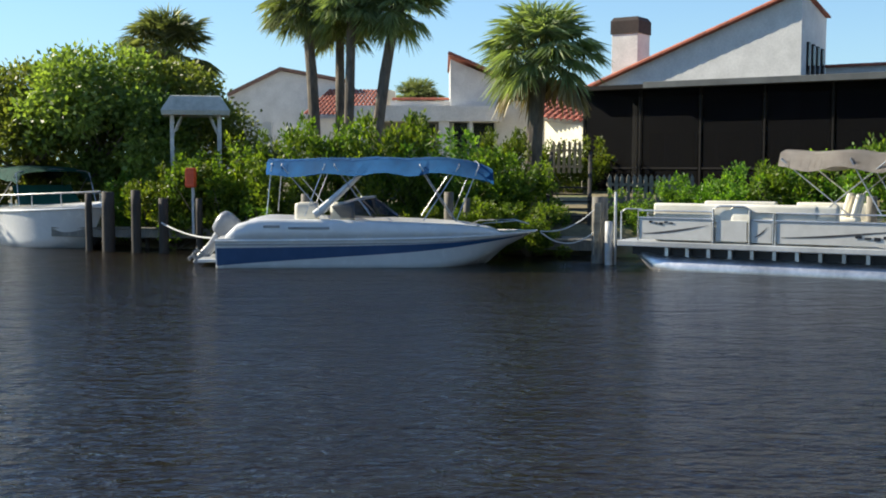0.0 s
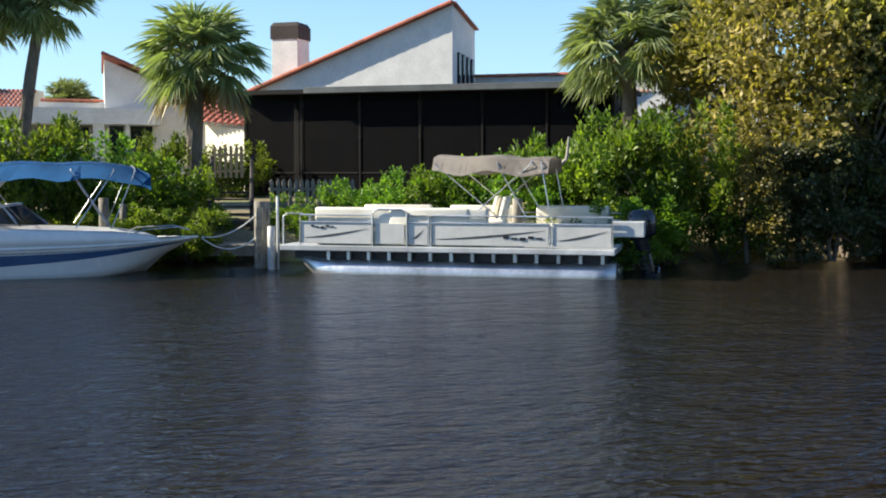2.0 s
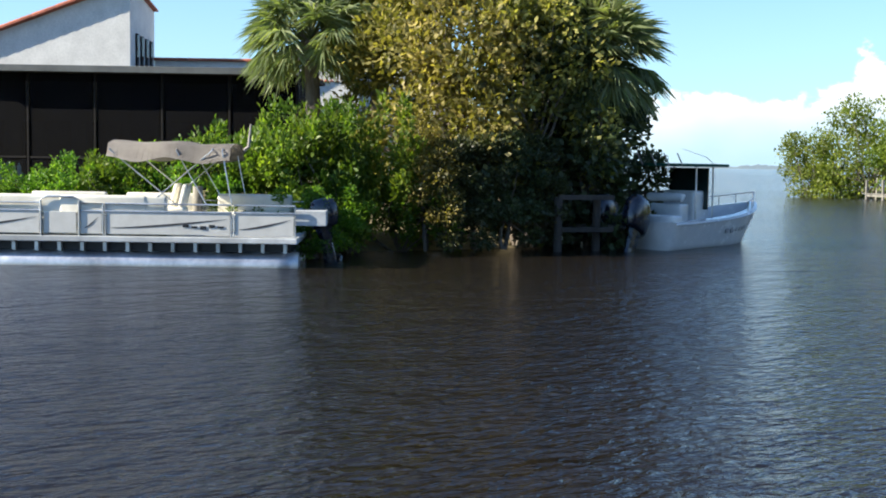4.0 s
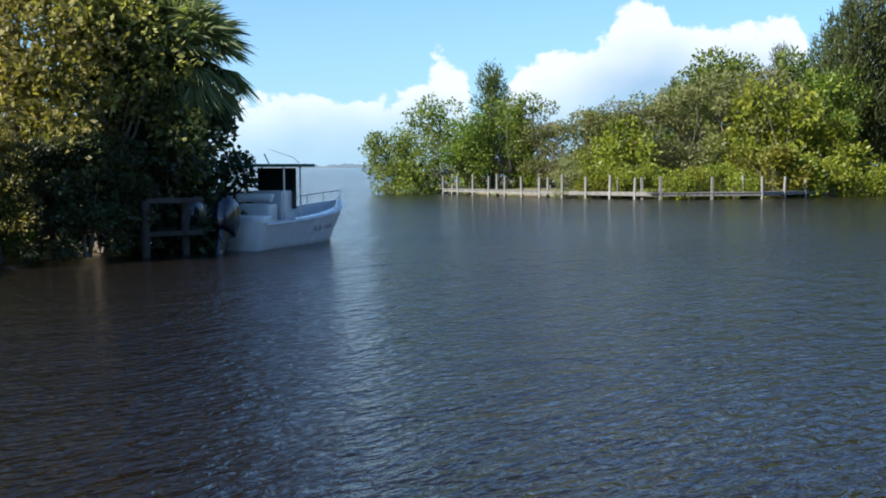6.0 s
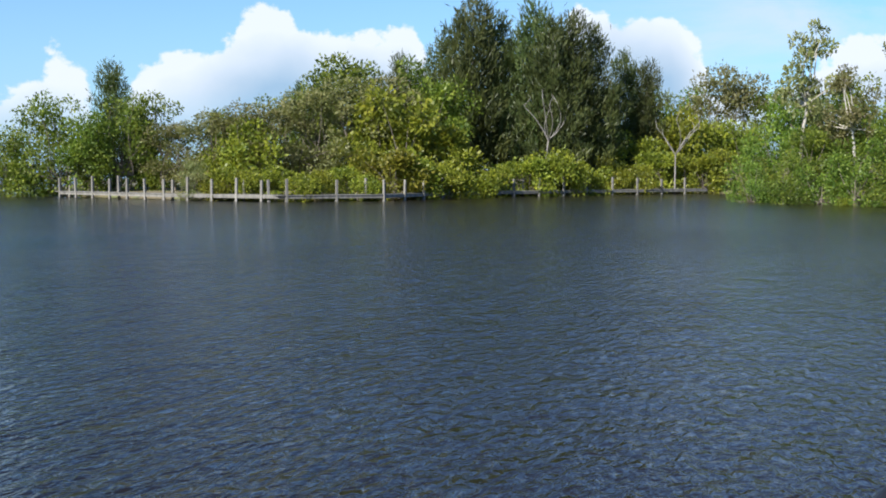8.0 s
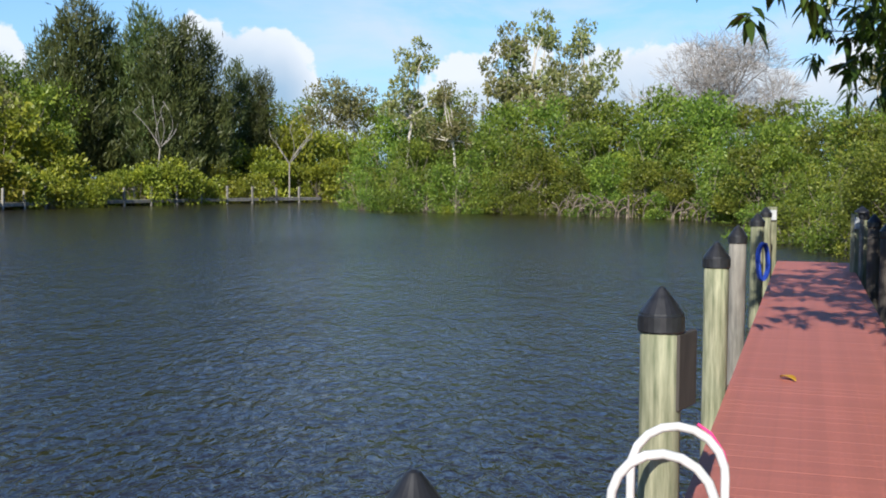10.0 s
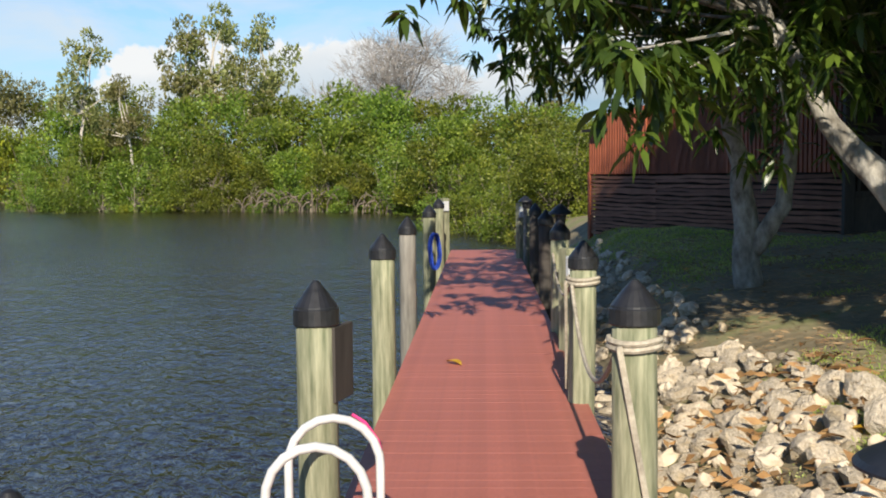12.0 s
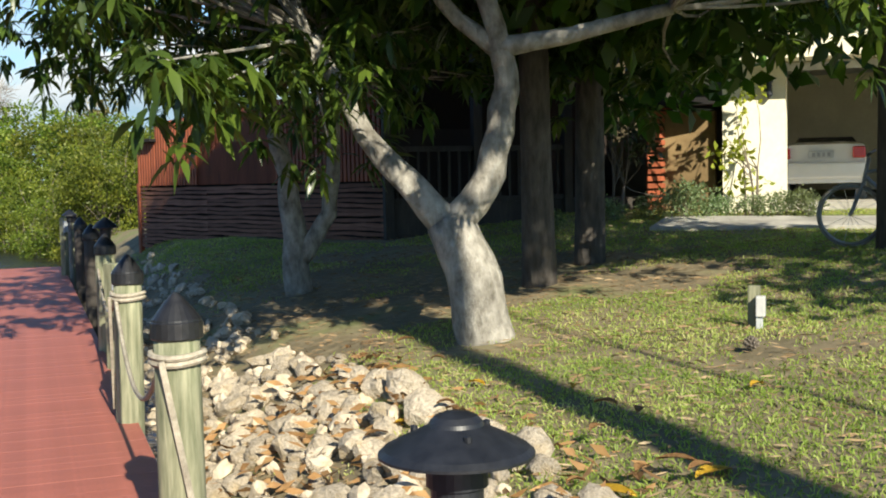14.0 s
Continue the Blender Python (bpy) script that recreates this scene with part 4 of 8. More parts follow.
for az, d, s, tall in ((60.6, 104, 0.42, 1.1), (64.8, 104, 0.55, 1.2), (66.0, 104, 0.55, 1.3), (69.7, 103, 0.75, 1.12), (71.0, 106, 0.8, 1.0), (72.2, 104, 1.12, 0.92), (73.4, 103, 1.28, 0.98), (74.5, 106, 1.2, 0.98), (75.7, 105, 1.15, 0.92), (76.6, 104, 1.25, 0.98), (77.4, 102, 1.15, 0.95), (78.3, 104, 1.22, 0.95), (79.3, 106, 1.15, 0.93), (81.0, 112, 0.85, 1.12), (82.1, 112, 0.82, 1.08)):
    stand(pines[int(rng.integers(2))], az, d, rng.uniform(0, 360), s * 1.0, tall * 1.07)
# front row along the far dock
az = 59.5
while az < 86.5:
    d = float(np.interp(az, [59, 64, 70, 75, 80, 86], [78, 75, 80, 90, 100, 112]))
    kind = kinds[int(rng.integers(3))] if az > 64 or rng.random() < 0.4 else olives[int(rng.integers(2))]
    s = rng.uniform(0.75, 1.1) * (0.62 if kind in olives else 1.0) * (0.8 if az < 68 else 1.15)
    stand(kind, az, d + rng.uniform(-0.5, 3), rng.uniform(0, 360), s)
    if rng.random() < 0.6:
        stand(kinds[int(rng.integers(3))], az + 0.6, d + 7 + rng.uniform(0, 4), rng.uniform(0, 360), s * 1.5, 1.15)
    az += 1.05
# behind the cove
az = 79.0
while az < 93:
    stand(greens[int(rng.integers(3))] if rng.random() < 0.6 else olives[int(rng.integers(2))], az, 122 + rng.uniform(0, 12), rng.uniform(0, 360), rng.uniform(1.2, 1.5), 1.2)
    az += 1.3
# the mangrove shore past the cove
az = 87.2
while az < 121:
    d = float(np.interp(az, [85, 88, 92, 98, 103, 108, 112, 121], [82, 78, 75, 71, 67, 60, 50, 44]))
    s = float(np.interp(az, [85, 88, 93, 100, 110, 121], [0.5, 0.62, 0.9, 1.0, 1.0, 0.95])) * d / 72
    if az < 113.5:
        stand((open_greens if rng.random() < 0.55 and az > 90 else greens)[int(rng.integers(2))], az, d + rng.uniform(0, 1.5), rng.uniform(0, 360), s * rng.uniform(0.6, 0.85))
    stand((kinds if rng.random() < 0.2 else greens)[int(rng.integers(3))], az + 0.7, d + 5 + rng.uniform(0, 3), rng.uniform(0, 360), s * rng.uniform(0.85, 1.15))
    if 88 < az < 107:
        # low boughs that hang over the water
        stand((kinds if rng.random() < 0.35 else greens)[int(rng.integers(3))], az + 0.9, d - 1.0, rng.uniform(0, 360), s * rng.uniform(0.34, 0.5), 0.9)
    stand(greens[int(rng.integers(3))], az + 0.2, d + 11 + rng.uniform(0, 4), rng.uniform(0, 360), s * rng.uniform(1.05, 1.4), 1.05)
    az += 1.75
for az, d, s in ((101.6, 69.5, 0.62), (102.4, 68.5, 0.5), (109.5, 62, 0.4)):
    stand(kinds[1], az, d, 30 * az, s)
# bushes close behind the dock's end
for az, d, s in ((106.5, 46, 0.42), (108.2, 42, 0.40), (109.8, 38, 0.38), (111.2, 36, 0.36), (112.6, 35, 0.40), (113.9, 36, 0.45), (115.2, 38, 0.5), (110.6, 43, 0.5), (113.2, 43, 0.55)):
    stand(greens[int(rng.integers(3))], az, d, rng.uniform(0, 360), s)
# taller thin trees that stand over it
snag = broad_tree("paperbark_tree", "tall thin pale-trunked tree with sparse grey-green crown", 11.0, 2.4, 95, LEAF_DRY, 2600, 0.30, BARK_WHITE, 26, 0.42, 0.24, 0.16)
for az, d, s, tall in ((89.7, 84, 0.8, 1.16), (91.6, 80, 0.66, 1.0), (94.4, 92, 0.95, 1.12), (95.8, 92, 1.0, 1.14), (98.5, 96, 0.95, 1.17), (97.2, 90, 0.9, 1.0), (112.5, 76, 0.7, 1.0)):
    stand(snag, az, d, az * 50, s * 1.08, tall * 1.16)


def bare_tree(height, spread, seed):
    """A leafless dome of fine grey twigs on forked limbs."""
    rng = np.random.default_rng(seed)
    random.seed(seed)
    t = thing("bare_crown_tree", "wide leafless grey-twigged tree behind the mangroves", "tree")
    clumps = crown_clumps(rng, height, spread, 0.4, 60, 0.2)
    bm = bmesh.new()
    fork = (0.2, 0.1, height * 0.42)
    limb_tube(bm, (0, 0, -0.3), fork, 0.24, 0.18, 0.05)
    for c in clumps[:34]:
        limb_tube(bm, fork, c[:3], 0.11, 0.03, 0.14, 6, 5)
    part("trunk", bm, BARK_TWIG, t)
    pos, out = in_clumps(clumps, 7500, rng, 0.3)
    way = out + rng.normal(size=out.shape) * 0.9 + np.array([0, 0, 0.7])
    mesh_part("crown", leaf_mesh("twig", pos, way, 0.9 + 0.7 * rng.random(len(pos)), 0.035), BARK_TWIG, t)
    return t


bare = bare_tree(13.2, 5.4, 96)
stand(bare, 104.8, 98, 0, 1.28, 0.77)


def bare_snag(height, seed):
    """A small dead tree: a forked pale stem with a few crooked limbs."""
    random.seed(seed)
    t = thing("dead_tree", "small bare pale-limbed tree before the dark pines", "tree", group="bare trees on the far bank")
    bm = bmesh.new()
    fork = Vector((0.2, 0, height * 0.55))
    limb_tube(bm, (0, 0, -0.3), fork, 0.08, 0.06, 0.06)
    for k in range(6):
        a = random.uniform(0, math.tau)
        e = fork + Vector((math.cos(a) * height * 0.28, math.sin(a) * height * 0.28, height * random.uniform(0.2, 0.45)))
        limb_tube(bm, fork, e, 0.05, 0.02, 0.15, 6, 5)
        limb_tube(bm, e, e + Vector((random.uniform(-0.6, 0.6), random.uniform(-0.6, 0.6), 0.8)), 0.03, 0.012, 0.1, 5, 3)
    part("trunk", bm, BARK_TWIG, t)
    return t


stand(bare_snag(8.2, 301), 77.2, 99)
stand(bare_snag(8.0, 302), 83.5, 106)


def prop_roots(seed):
    """A tangle of arching mangrove roots that stand in the water."""
    random.seed(seed)
    t = thing("mangrove_roots", "tangle of grey-brown arching mangrove prop roots in the water", "roots", group="mangrove roots along the shore")
    for k in range(22):
        x, y = random.uniform(-1.4, 1.4), random.uniform(-0.4, 0.5)
        dx, dy, top = random.uniform(-0.8, 0.8), -random.uniform(0.2, 1.0), random.uniform(0.4, 1.3)
        bm = bmesh.new()
        tube(bm, [(x, y, top), (x + dx * 0.45, y + dy * 0.45, top * 0.86), (x + dx * 0.85, y + dy * 0.85, top * 0.45), (x + dx, y + dy, -0.4)], [0.045, 0.04, 0.035, 0.03], 5)
        part("root", bm, BARK_ROOT, t)
    return t


BARK_ROOT = surface("grey_brown_roots", (0.10, 0.08, 0.06), (0.26, 0.21, 0.16), 5.0, 0.9, 0.4, spread=0.25)
root_kinds = [prop_roots(310), prop_roots(311)]
for k, (az, d) in enumerate(((97.6, 70.2), (99.4, 69.2), (100.6, 67.8), (104.4, 64.4))):
    p = polar(az, d)
    (put if k < 2 else more)(root_kinds[k % 2], p.x, p.y, 180 - az + (17 * k) % 30 - 15, 1.0 + 0.1 * (k % 3), 0.0)


# ---- houses on the north bank ----
E1, B1 = Vector((0.829, -0.559, 0)), Vector((0.559, 0.829, 0))   # along the porch, and away from the water


def tile_rows(parent, a, b, c, d, cols, rows_, material=None):
    """Barrel tiles on a roof plane a-b (eave) and d-c (ridge): each tile a half round piece."""
    a, b, c, d = (Vector(p) for p in (a, b, c, d))
    first = None
    for j in range(rows_):
        for i in range(cols):
            f0, f1, s = (j) / rows_, (j + 1.12) / rows_, (i + 0.5) / cols
            p = a.lerp(b, s).lerp(d.lerp(c, s), f0)
            q = a.lerp(b, s).lerp(d.lerp(c, s), min(f1, 1.03))
            x = (b - a).normalized()
            y = (q - p).normalized()
            z = x.cross(y).normalized()
            if z.z < 0:
                z = -z
            m = Matrix((x, y, z)).transposed().to_4x4()
            m.translation = p + z * 0.02
            if first is None:
                bm = bmesh.new()
                w, l = (b - a).length / cols * 0.5, (q - p).length
                rings(bm, [[(w * math.cos(t) * k, yy, w * 0.75 * math.sin(t) * k) for t in np.linspace(0, math.pi, 6)] for yy, k in ((0, 1.0), (l, 0.86))], close=False, cap=False)
                first = part("roof_tile", bm, material or TILE_RED, parent)
                first.matrix_basis = m
            else:
                again(first, parent, m)


def coping(parent, a, b, size=0.22, n=None):
    """A row of red tiles capping a wall's sloping top."""
    a, b = Vector(a), Vector(b)
    n = n or max(3, int((b - a).length / 0.42))
    x = (b - a).normalized()
    z = Vector((0, 0, 1)) - x * x.z
    z.normalize()
    y = z.cross(x)
    first = None
    for i in range(n):
        m = Matrix((x, y, z)).transposed().to_4x4()
        m.translation = a.lerp(b, i / n)
        if first is None:
            bm = bmesh.new()
            l = (b - a).length / n
            rings(bm, [[(xx, -size * math.cos(t) * k, size * 0.7 * math.sin(t) * k - 0.03) for t in np.linspace(-0.3, math.pi + 0.3, 7)] for xx, k in ((0, 1.0), (l * 1.06, 0.9))])
            first = part("coping_tile", bm, TILE_RED, parent)
            first.matrix_basis = m
        else:
            again(first, parent, m)


def flat(v):
    return (v.x, v.y)


def gable_house():
    t = thing("stucco_house", "white stucco house with a steep one-sided gable and red tile edge", "house")
    g = polar(17.35, 41)                     # front corner under the ridge
    l = g - E1 * 7.75
    back = B1 * 3.0
    z0 = 1.2
    bm = bmesh.new()
    prism(bm, [flat(l), flat(g), flat(g + back), flat(l + back)], z0, [5.22, 8.1, 7.5, 4.7])
    part("wall", bm, STUCCO, t)
    bm = bmesh.new()
    o = Vector((0, 0, 0.06))
    A, B = l - E1 * 0.5 + Vector((0, 0, 5.03)), g + Vector((0, 0, 8.12))
    dip = Vector((0, 0, -0.58))
    rings(bm, [[A - B1 * 0.2, B - B1 * 0.2, B + back + dip, A + back + dip], [A - B1 * 0.2 + o, B - B1 * 0.2 + o, B + back + dip + o, A + back + dip + o]])
    part("roof", bm, TILE_RED, t)
    coping(t, A - B1 * 0.12 + o, B - B1 * 0.12 + o, 0.16)
    # the tall side face steps down towards the back, with slit windows
    for k in range(4):
        bm = bmesh.new()
        c = g + E1 * 0.03 + B1 * (0.75 + 0.58 * k)
        box(bm, (c.x, c.y, 5.75), (0.07, 0.20, 1.35 - 0.06 * k), -34, 0.005)
        w = part("window", bm, GLASS, t, "tall narrow slit window")
        bm = bmesh.new()
        box(bm, (c.x, c.y, 5.75), (0.05, 0.28, 1.43 - 0.06 * k), -34)
        part("frame", bm, BRONZE, w)
    coping(t, g + E1 * 0.05 + Vector((0, 0, 8.16)), g + E1 * 0.05 + back + Vector((0, 0, 7.58)), 0.12)
    # low wing with a tiled parapet
    bm = bmesh.new()
    p, q = g + E1 * 0.0 + B1 * 3.02, g + E1 * 7.6 + B1 * 3.02
    prism(bm, [flat(p), flat(q), flat(q + B1 * 6), flat(p + B1 * 6)], z0, 5.75)
    part("wing", bm, STUCCO, t)
    coping(t, p + Vector((0, 0, 5.80)), q + Vector((0, 0, 5.80)), 0.13)
    # chimney
    c = polar(9.3, 46)
    bm = bmesh.new()
    box(bm, (c.x, c.y, 5.6), (1.12, 1.12, 4.0), -34, 0.02)
    ch = part("chimney", bm, STUCCO, t, "square white stucco chimney")
    bm = bmesh.new()
    rings(bm, [[(c.x + s * (x * 0.829 + y * 0.559), c.y + s * (-x * 0.559 + y * 0.829), z) for x, y in ((-1, -1), (1, -1), (1, 1), (-1, 1))] for s, z in ((0.60, 7.35), (0.60, 7.85), (0.50, 8.0))])
    part("chimney_cap", bm, surface("sooty_brick", (0.03, 0.022, 0.02), (0.06, 0.045, 0.04), 8.0, 0.9, 0.3), ch, "dark brown metal chimney cap")
    return t


def porch():
    """The long screened porch before the house: dark frame, screens, flat roof, rooms behind."""
    t = thing("screened_porch", "long dark bronze screened porch with a flat roof", "porch")
    g = polar(17.35, 41)
    f0 = g - B1 * 4.0
    a, b = f0 - E1 * 6.2, f0 + E1 * 6.4
    z0, z1 = 1.15, 4.72
    bm = bmesh.new()
    prism(bm, [flat(a - E1 * 0.4 - B1 * 0.4), flat(b + E1 * 0.3 - B1 * 0.4), flat(b + E1 * 0.3 + B1 * 4.4), flat(a - E1 * 0.4 + B1 * 4.4)], z1, z1 + 0.14)
    part("roof", bm, BRONZE, t)
    c = a.lerp(b, 0.60) - B1 * 0.45
    bm = bmesh.new()
    box(bm, (c.x, c.y, z1 + 0.10), ((b - a).length * 0.82, 0.1, 0.2), -34, 0.01)
    part("gutter", bm, surface("pale_grey_gutter", (0.10, 0.11, 0.11), (0.14, 0.15, 0.15), 5.0, 0.5, 0.0), t, "grey metal gutter")
    bm = bmesh.new()
    prism(bm, [flat(a), flat(b), flat(b + B1 * 4), flat(a + B1 * 4)], z0 - 0.6, z0)
    part("floor", bm, CONCRETE, t)
    n = 6
    for i in range(n + 1):
        p = a.lerp(b, i / n)
        bm = bmesh.new()
        box(bm, (p.x, p.y, (z0 + z1) / 2), (0.06, 0.06, z1 - z0), -34, 0.006)
        part("post", bm, BRONZE, t)
        if i < n:
            q = a.lerp(b, (i + 0.5) / n)
            bm = bmesh.new()
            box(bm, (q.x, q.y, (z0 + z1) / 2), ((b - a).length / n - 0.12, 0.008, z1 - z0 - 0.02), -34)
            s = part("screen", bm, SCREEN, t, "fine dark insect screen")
            bm = bmesh.new()
            box(bm, (q.x, q.y, z0 + 0.95), ((b - a).length / n - 0.12, 0.05, 0.06), -34)
            part("rail", bm, BRONZE, s)
    for p, q in ((a, a + B1 * 4), (b, b + B1 * 4)):
        m = (p + q) / 2
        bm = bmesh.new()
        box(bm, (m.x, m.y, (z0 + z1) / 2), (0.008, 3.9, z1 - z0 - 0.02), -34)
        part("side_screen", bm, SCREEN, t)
    # the house wall behind it, painted dark for the porch's shade, with glazed doors and curtains
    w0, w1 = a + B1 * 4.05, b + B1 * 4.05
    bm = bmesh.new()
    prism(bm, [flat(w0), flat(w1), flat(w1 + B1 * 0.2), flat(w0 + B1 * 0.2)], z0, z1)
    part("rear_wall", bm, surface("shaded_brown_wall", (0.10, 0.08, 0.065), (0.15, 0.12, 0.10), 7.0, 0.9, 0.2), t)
    for s, wdt in ((0.10, 1.2), (0.26, 1.8), (0.42, 1.3), (0.66, 2.4), (0.86, 1.6)):
        c = w0.lerp(w1, s) - B1 * 0.04
        bm = bmesh.new()
        box(bm, (c.x, c.y, z0 + 1.15), (wdt, 0.05, 2.1), -34)
        d = part("glass_door", bm, GLASS, t)
        for k in (-0.5, 0.0, 0.5):
            bm = bmesh.new()
            e = c + E1 * wdt * k - B1 * 0.03
            box(bm, (e.x, e.y, z0 + 1.15), (0.07, 0.06, 2.15), -34)
            part("frame", bm, GREY_PAINT, d)
    for s in (0.14, 0.34, 0.55, 0.78):
        c = a.lerp(b, s) + B1 * 1.6
        bm = bmesh.new()
        box(bm, (c.x, c.y, z0 + 0.38), (1.1, 0.7, 0.4), -34 + 20 * s, 0.06)
        box(bm, (c.x + 0.2, c.y + 0.3, z0 + 0.75), (1.1, 0.14, 0.6), -34 + 20 * s, 0.05)
        sofa = thing("porch_sofa", "dim upholstered sofa on the screened porch", "sofa")
        # fabric coloured dim to match the unlit porch
        part("seat", bm, surface("dim_fabric", (0.05, 0.05, 0.05), (0.12, 0.11, 0.10), 6.0, 0.9, 0.2), sofa)
    return t


def side_house():
    """The lower white house west of the palm: flat parapet, one-sided tile roof, sliding doors."""
    t = thing("stucco_house", "white stucco house with flat parapets and sloping tile roofs", "house")
    y0 = 50.0

    def X(az):
        return y0 * math.tan(radians(az))

    def Z(el, az):
        return EYE_Z + y0 / math.cos(radians(az)) * math.tan(radians(el))
    bm = bmesh.new()
    prism(bm, [(X(0.36), y0), (X(7.4), y0), (X(7.4), y0 + 9), (X(0.36), y0 + 9)], 1.0, [Z(5.35, 0), Z(2.35, 7), Z(2.35, 7), Z(5.35, 0)])
    part("tall_wall", bm, STUCCO, t)
    A, B = Vector((X(0.25), y0 - 0.25, Z(5.55, 0))), Vector((X(7.6), y0 - 0.25, Z(2.4, 7)))
    bm = bmesh.new()
    up = Vector((0, 0, 0.07))
    back = Vector((0, 9.5, 0))
    rings(bm, [[A, B, B + back, A + back], [A + up, B + up, B + back + up, A + back + up]])
    part("roof", bm, TILE_RED, t)
    coping(t, A + up, B + up, 0.17)
    tile_rows(t, B + Vector((0.2, -0.9, -0.5)), B + Vector((-3.6, -0.9, 1.0)), A.lerp(B, 0.45) + Vector((0, 2.4, 0.6)), B + Vector((0, 2.4, 0.3)), 14, 5)
    # low flat wing
    bm = bmesh.new()
    prism(bm, [(X(-4.6), y0 - 0.6), (X(2.9), y0 - 0.6), (X(2.9), y0 + 6), (X(-4.6), y0 + 6)], 4.1, Z(3.0, 0))
    part("parapet", bm, STUCCO, t)
    coping(t, (X(-2.6), y0 + 1, Z(3.55, 0) - 0.1), (X(0.3), y0 + 1, Z(3.55, 0) - 0.1), 0.14)
    bm = bmesh.new()
    prism(bm, [(X(-2.7), y0 + 1), (X(0.35), y0 + 1), (X(0.35), y0 + 1.3), (X(-2.7), y0 + 1.3)], 4.1, Z(3.45, 0) - 0.1)
    part("upper_wall", bm, STUCCO, t)
    for az0, az1 in ((-4.6, -3.7), (-0.22, 0.32), (1.30, 1.46)):
        bm = bmesh.new()
        prism(bm, [(X(az0), y0 - 0.5), (X(az1), y0 - 0.5), (X(az1), y0 - 0.2), (X(az0), y0 - 0.2)], 0.9, 4.1)
        part("pier", bm, STUCCO, t)
    # greyer than the stucco: the recess's shade is in the wall colour
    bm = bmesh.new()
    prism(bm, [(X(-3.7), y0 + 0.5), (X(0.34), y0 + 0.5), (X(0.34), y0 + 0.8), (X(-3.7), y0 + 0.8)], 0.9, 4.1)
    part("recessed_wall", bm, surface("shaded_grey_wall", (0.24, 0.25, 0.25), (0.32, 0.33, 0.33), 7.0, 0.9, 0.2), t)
    for az0, az1, zt, zb, front in ((-1.35, -0.35, 4.0, 3.0, 0.44), (1.48, 2.6, 4.05, 0.95, -0.06), (0.5, 1.25, 4.05, 0.95, -0.06)):
        bm = bmesh.new()
        c = ((X(az0) + X(az1)) / 2, y0 + front, (zt + zb) / 2)
        box(bm, c, (X(az1) - X(az0), 0.05, zt - zb))
        w = part("window", bm, GLASS, t)
        bm = bmesh.new()
        for dx in (-0.5, 0.5):
            box(bm, (c[0] + dx * (X(az1) - X(az0)), c[1] - 0.05, c[2]), (0.07, 0.06, zt - zb))
        box(bm, (c[0], c[1] - 0.05, zb), (X(az1) - X(az0), 0.08, 0.07))
        part("frame", bm, GREY_PAINT, w)
    return t


def west_house():
    """White walls with red tiles between the tall palms and the gazebo."""
    t = thing("stucco_house", "pale stucco house with a low peaked roofline and red tiles", "house")
    y0 = 55.0

    def P(az, el):
        d = y0 / math.cos(radians(az))
        return Vector((y0 * math.tan(radians(az)), y0, EYE_Z + d * math.tan(radians(el))))
    a, m, b = P(-10.7, 3.4), P(-8.1, 4.7), P(-4.9, 4.15)
    bm = bmesh.new()
    for p, q, dz in ((a, m, 3.0), (m, b, -1.0)):
        rings(bm, [[(p.x, p.y, 1), (q.x, q.y, 1), (q.x, q.y + 8, 1), (p.x, p.y + 8, 1)], [p, q, q + Vector((0, 8, 0)), p + Vector((0, 8, 0))]])
    bmesh.ops.recalc_face_normals(bm, faces=bm.faces)
    part("wall", bm, STUCCO, t)
    bm = bmesh.new()
    for p, q in ((a, m), (m, b)):
        u = Vector((0, -0.2, 0.02))
        rings(bm, [[p + u, q + u, q + Vector((0, 8, 0)), p + Vector((0, 8, 0))], [p + u + Vector((0, 0, 0.16)), q + u + Vector((0, 0, 0.16)), q + Vector((0, 8, 0.16)), p + Vector((0, 8, 0.16))]])
    part("roof", bm, SHINGLE, t)
    r0, r1 = P(-6.6, 2.35), P(-3.3, 2.35)
    tile_rows(t, (r0.x, 51.5, r0.z), (r1.x, 51.5, r1.z), P(-2.7, 3.75), P(-5.7, 3.75), 16, 9)
    bm = bmesh.new()
    prism(bm, [(r0.x, 52), (r1.x, 52), (r1.x, 54.8), (r0.x, 54.8)], 1, r0.z - 0.1)
    part("wing", bm, STUCCO, t)
    bm = bmesh.new()
    rings(bm, [[P(-3.3, 2.4), P(-2.4, 2.4), P(-2.4, 3.75), P(-2.75, 3.85)], [P(-3.3, 2.4) + Vector((0, .4, 0)), P(-2.4, 2.4) + Vector((0, .4, 0)), P(-2.4, 3.75) + Vector((0, .4, 0)), P(-2.75, 3.85) + Vector((0, .4, 0))]])
    part("gable_end", bm, STUCCO_CREAM, t)
    bm = bmesh.new()
    box(bm, (P(-9.6, 0).x, 48, 2.0), (4.2, 0.3, 4.0))
    part("garden_wall", bm, STUCCO, t)
    return t


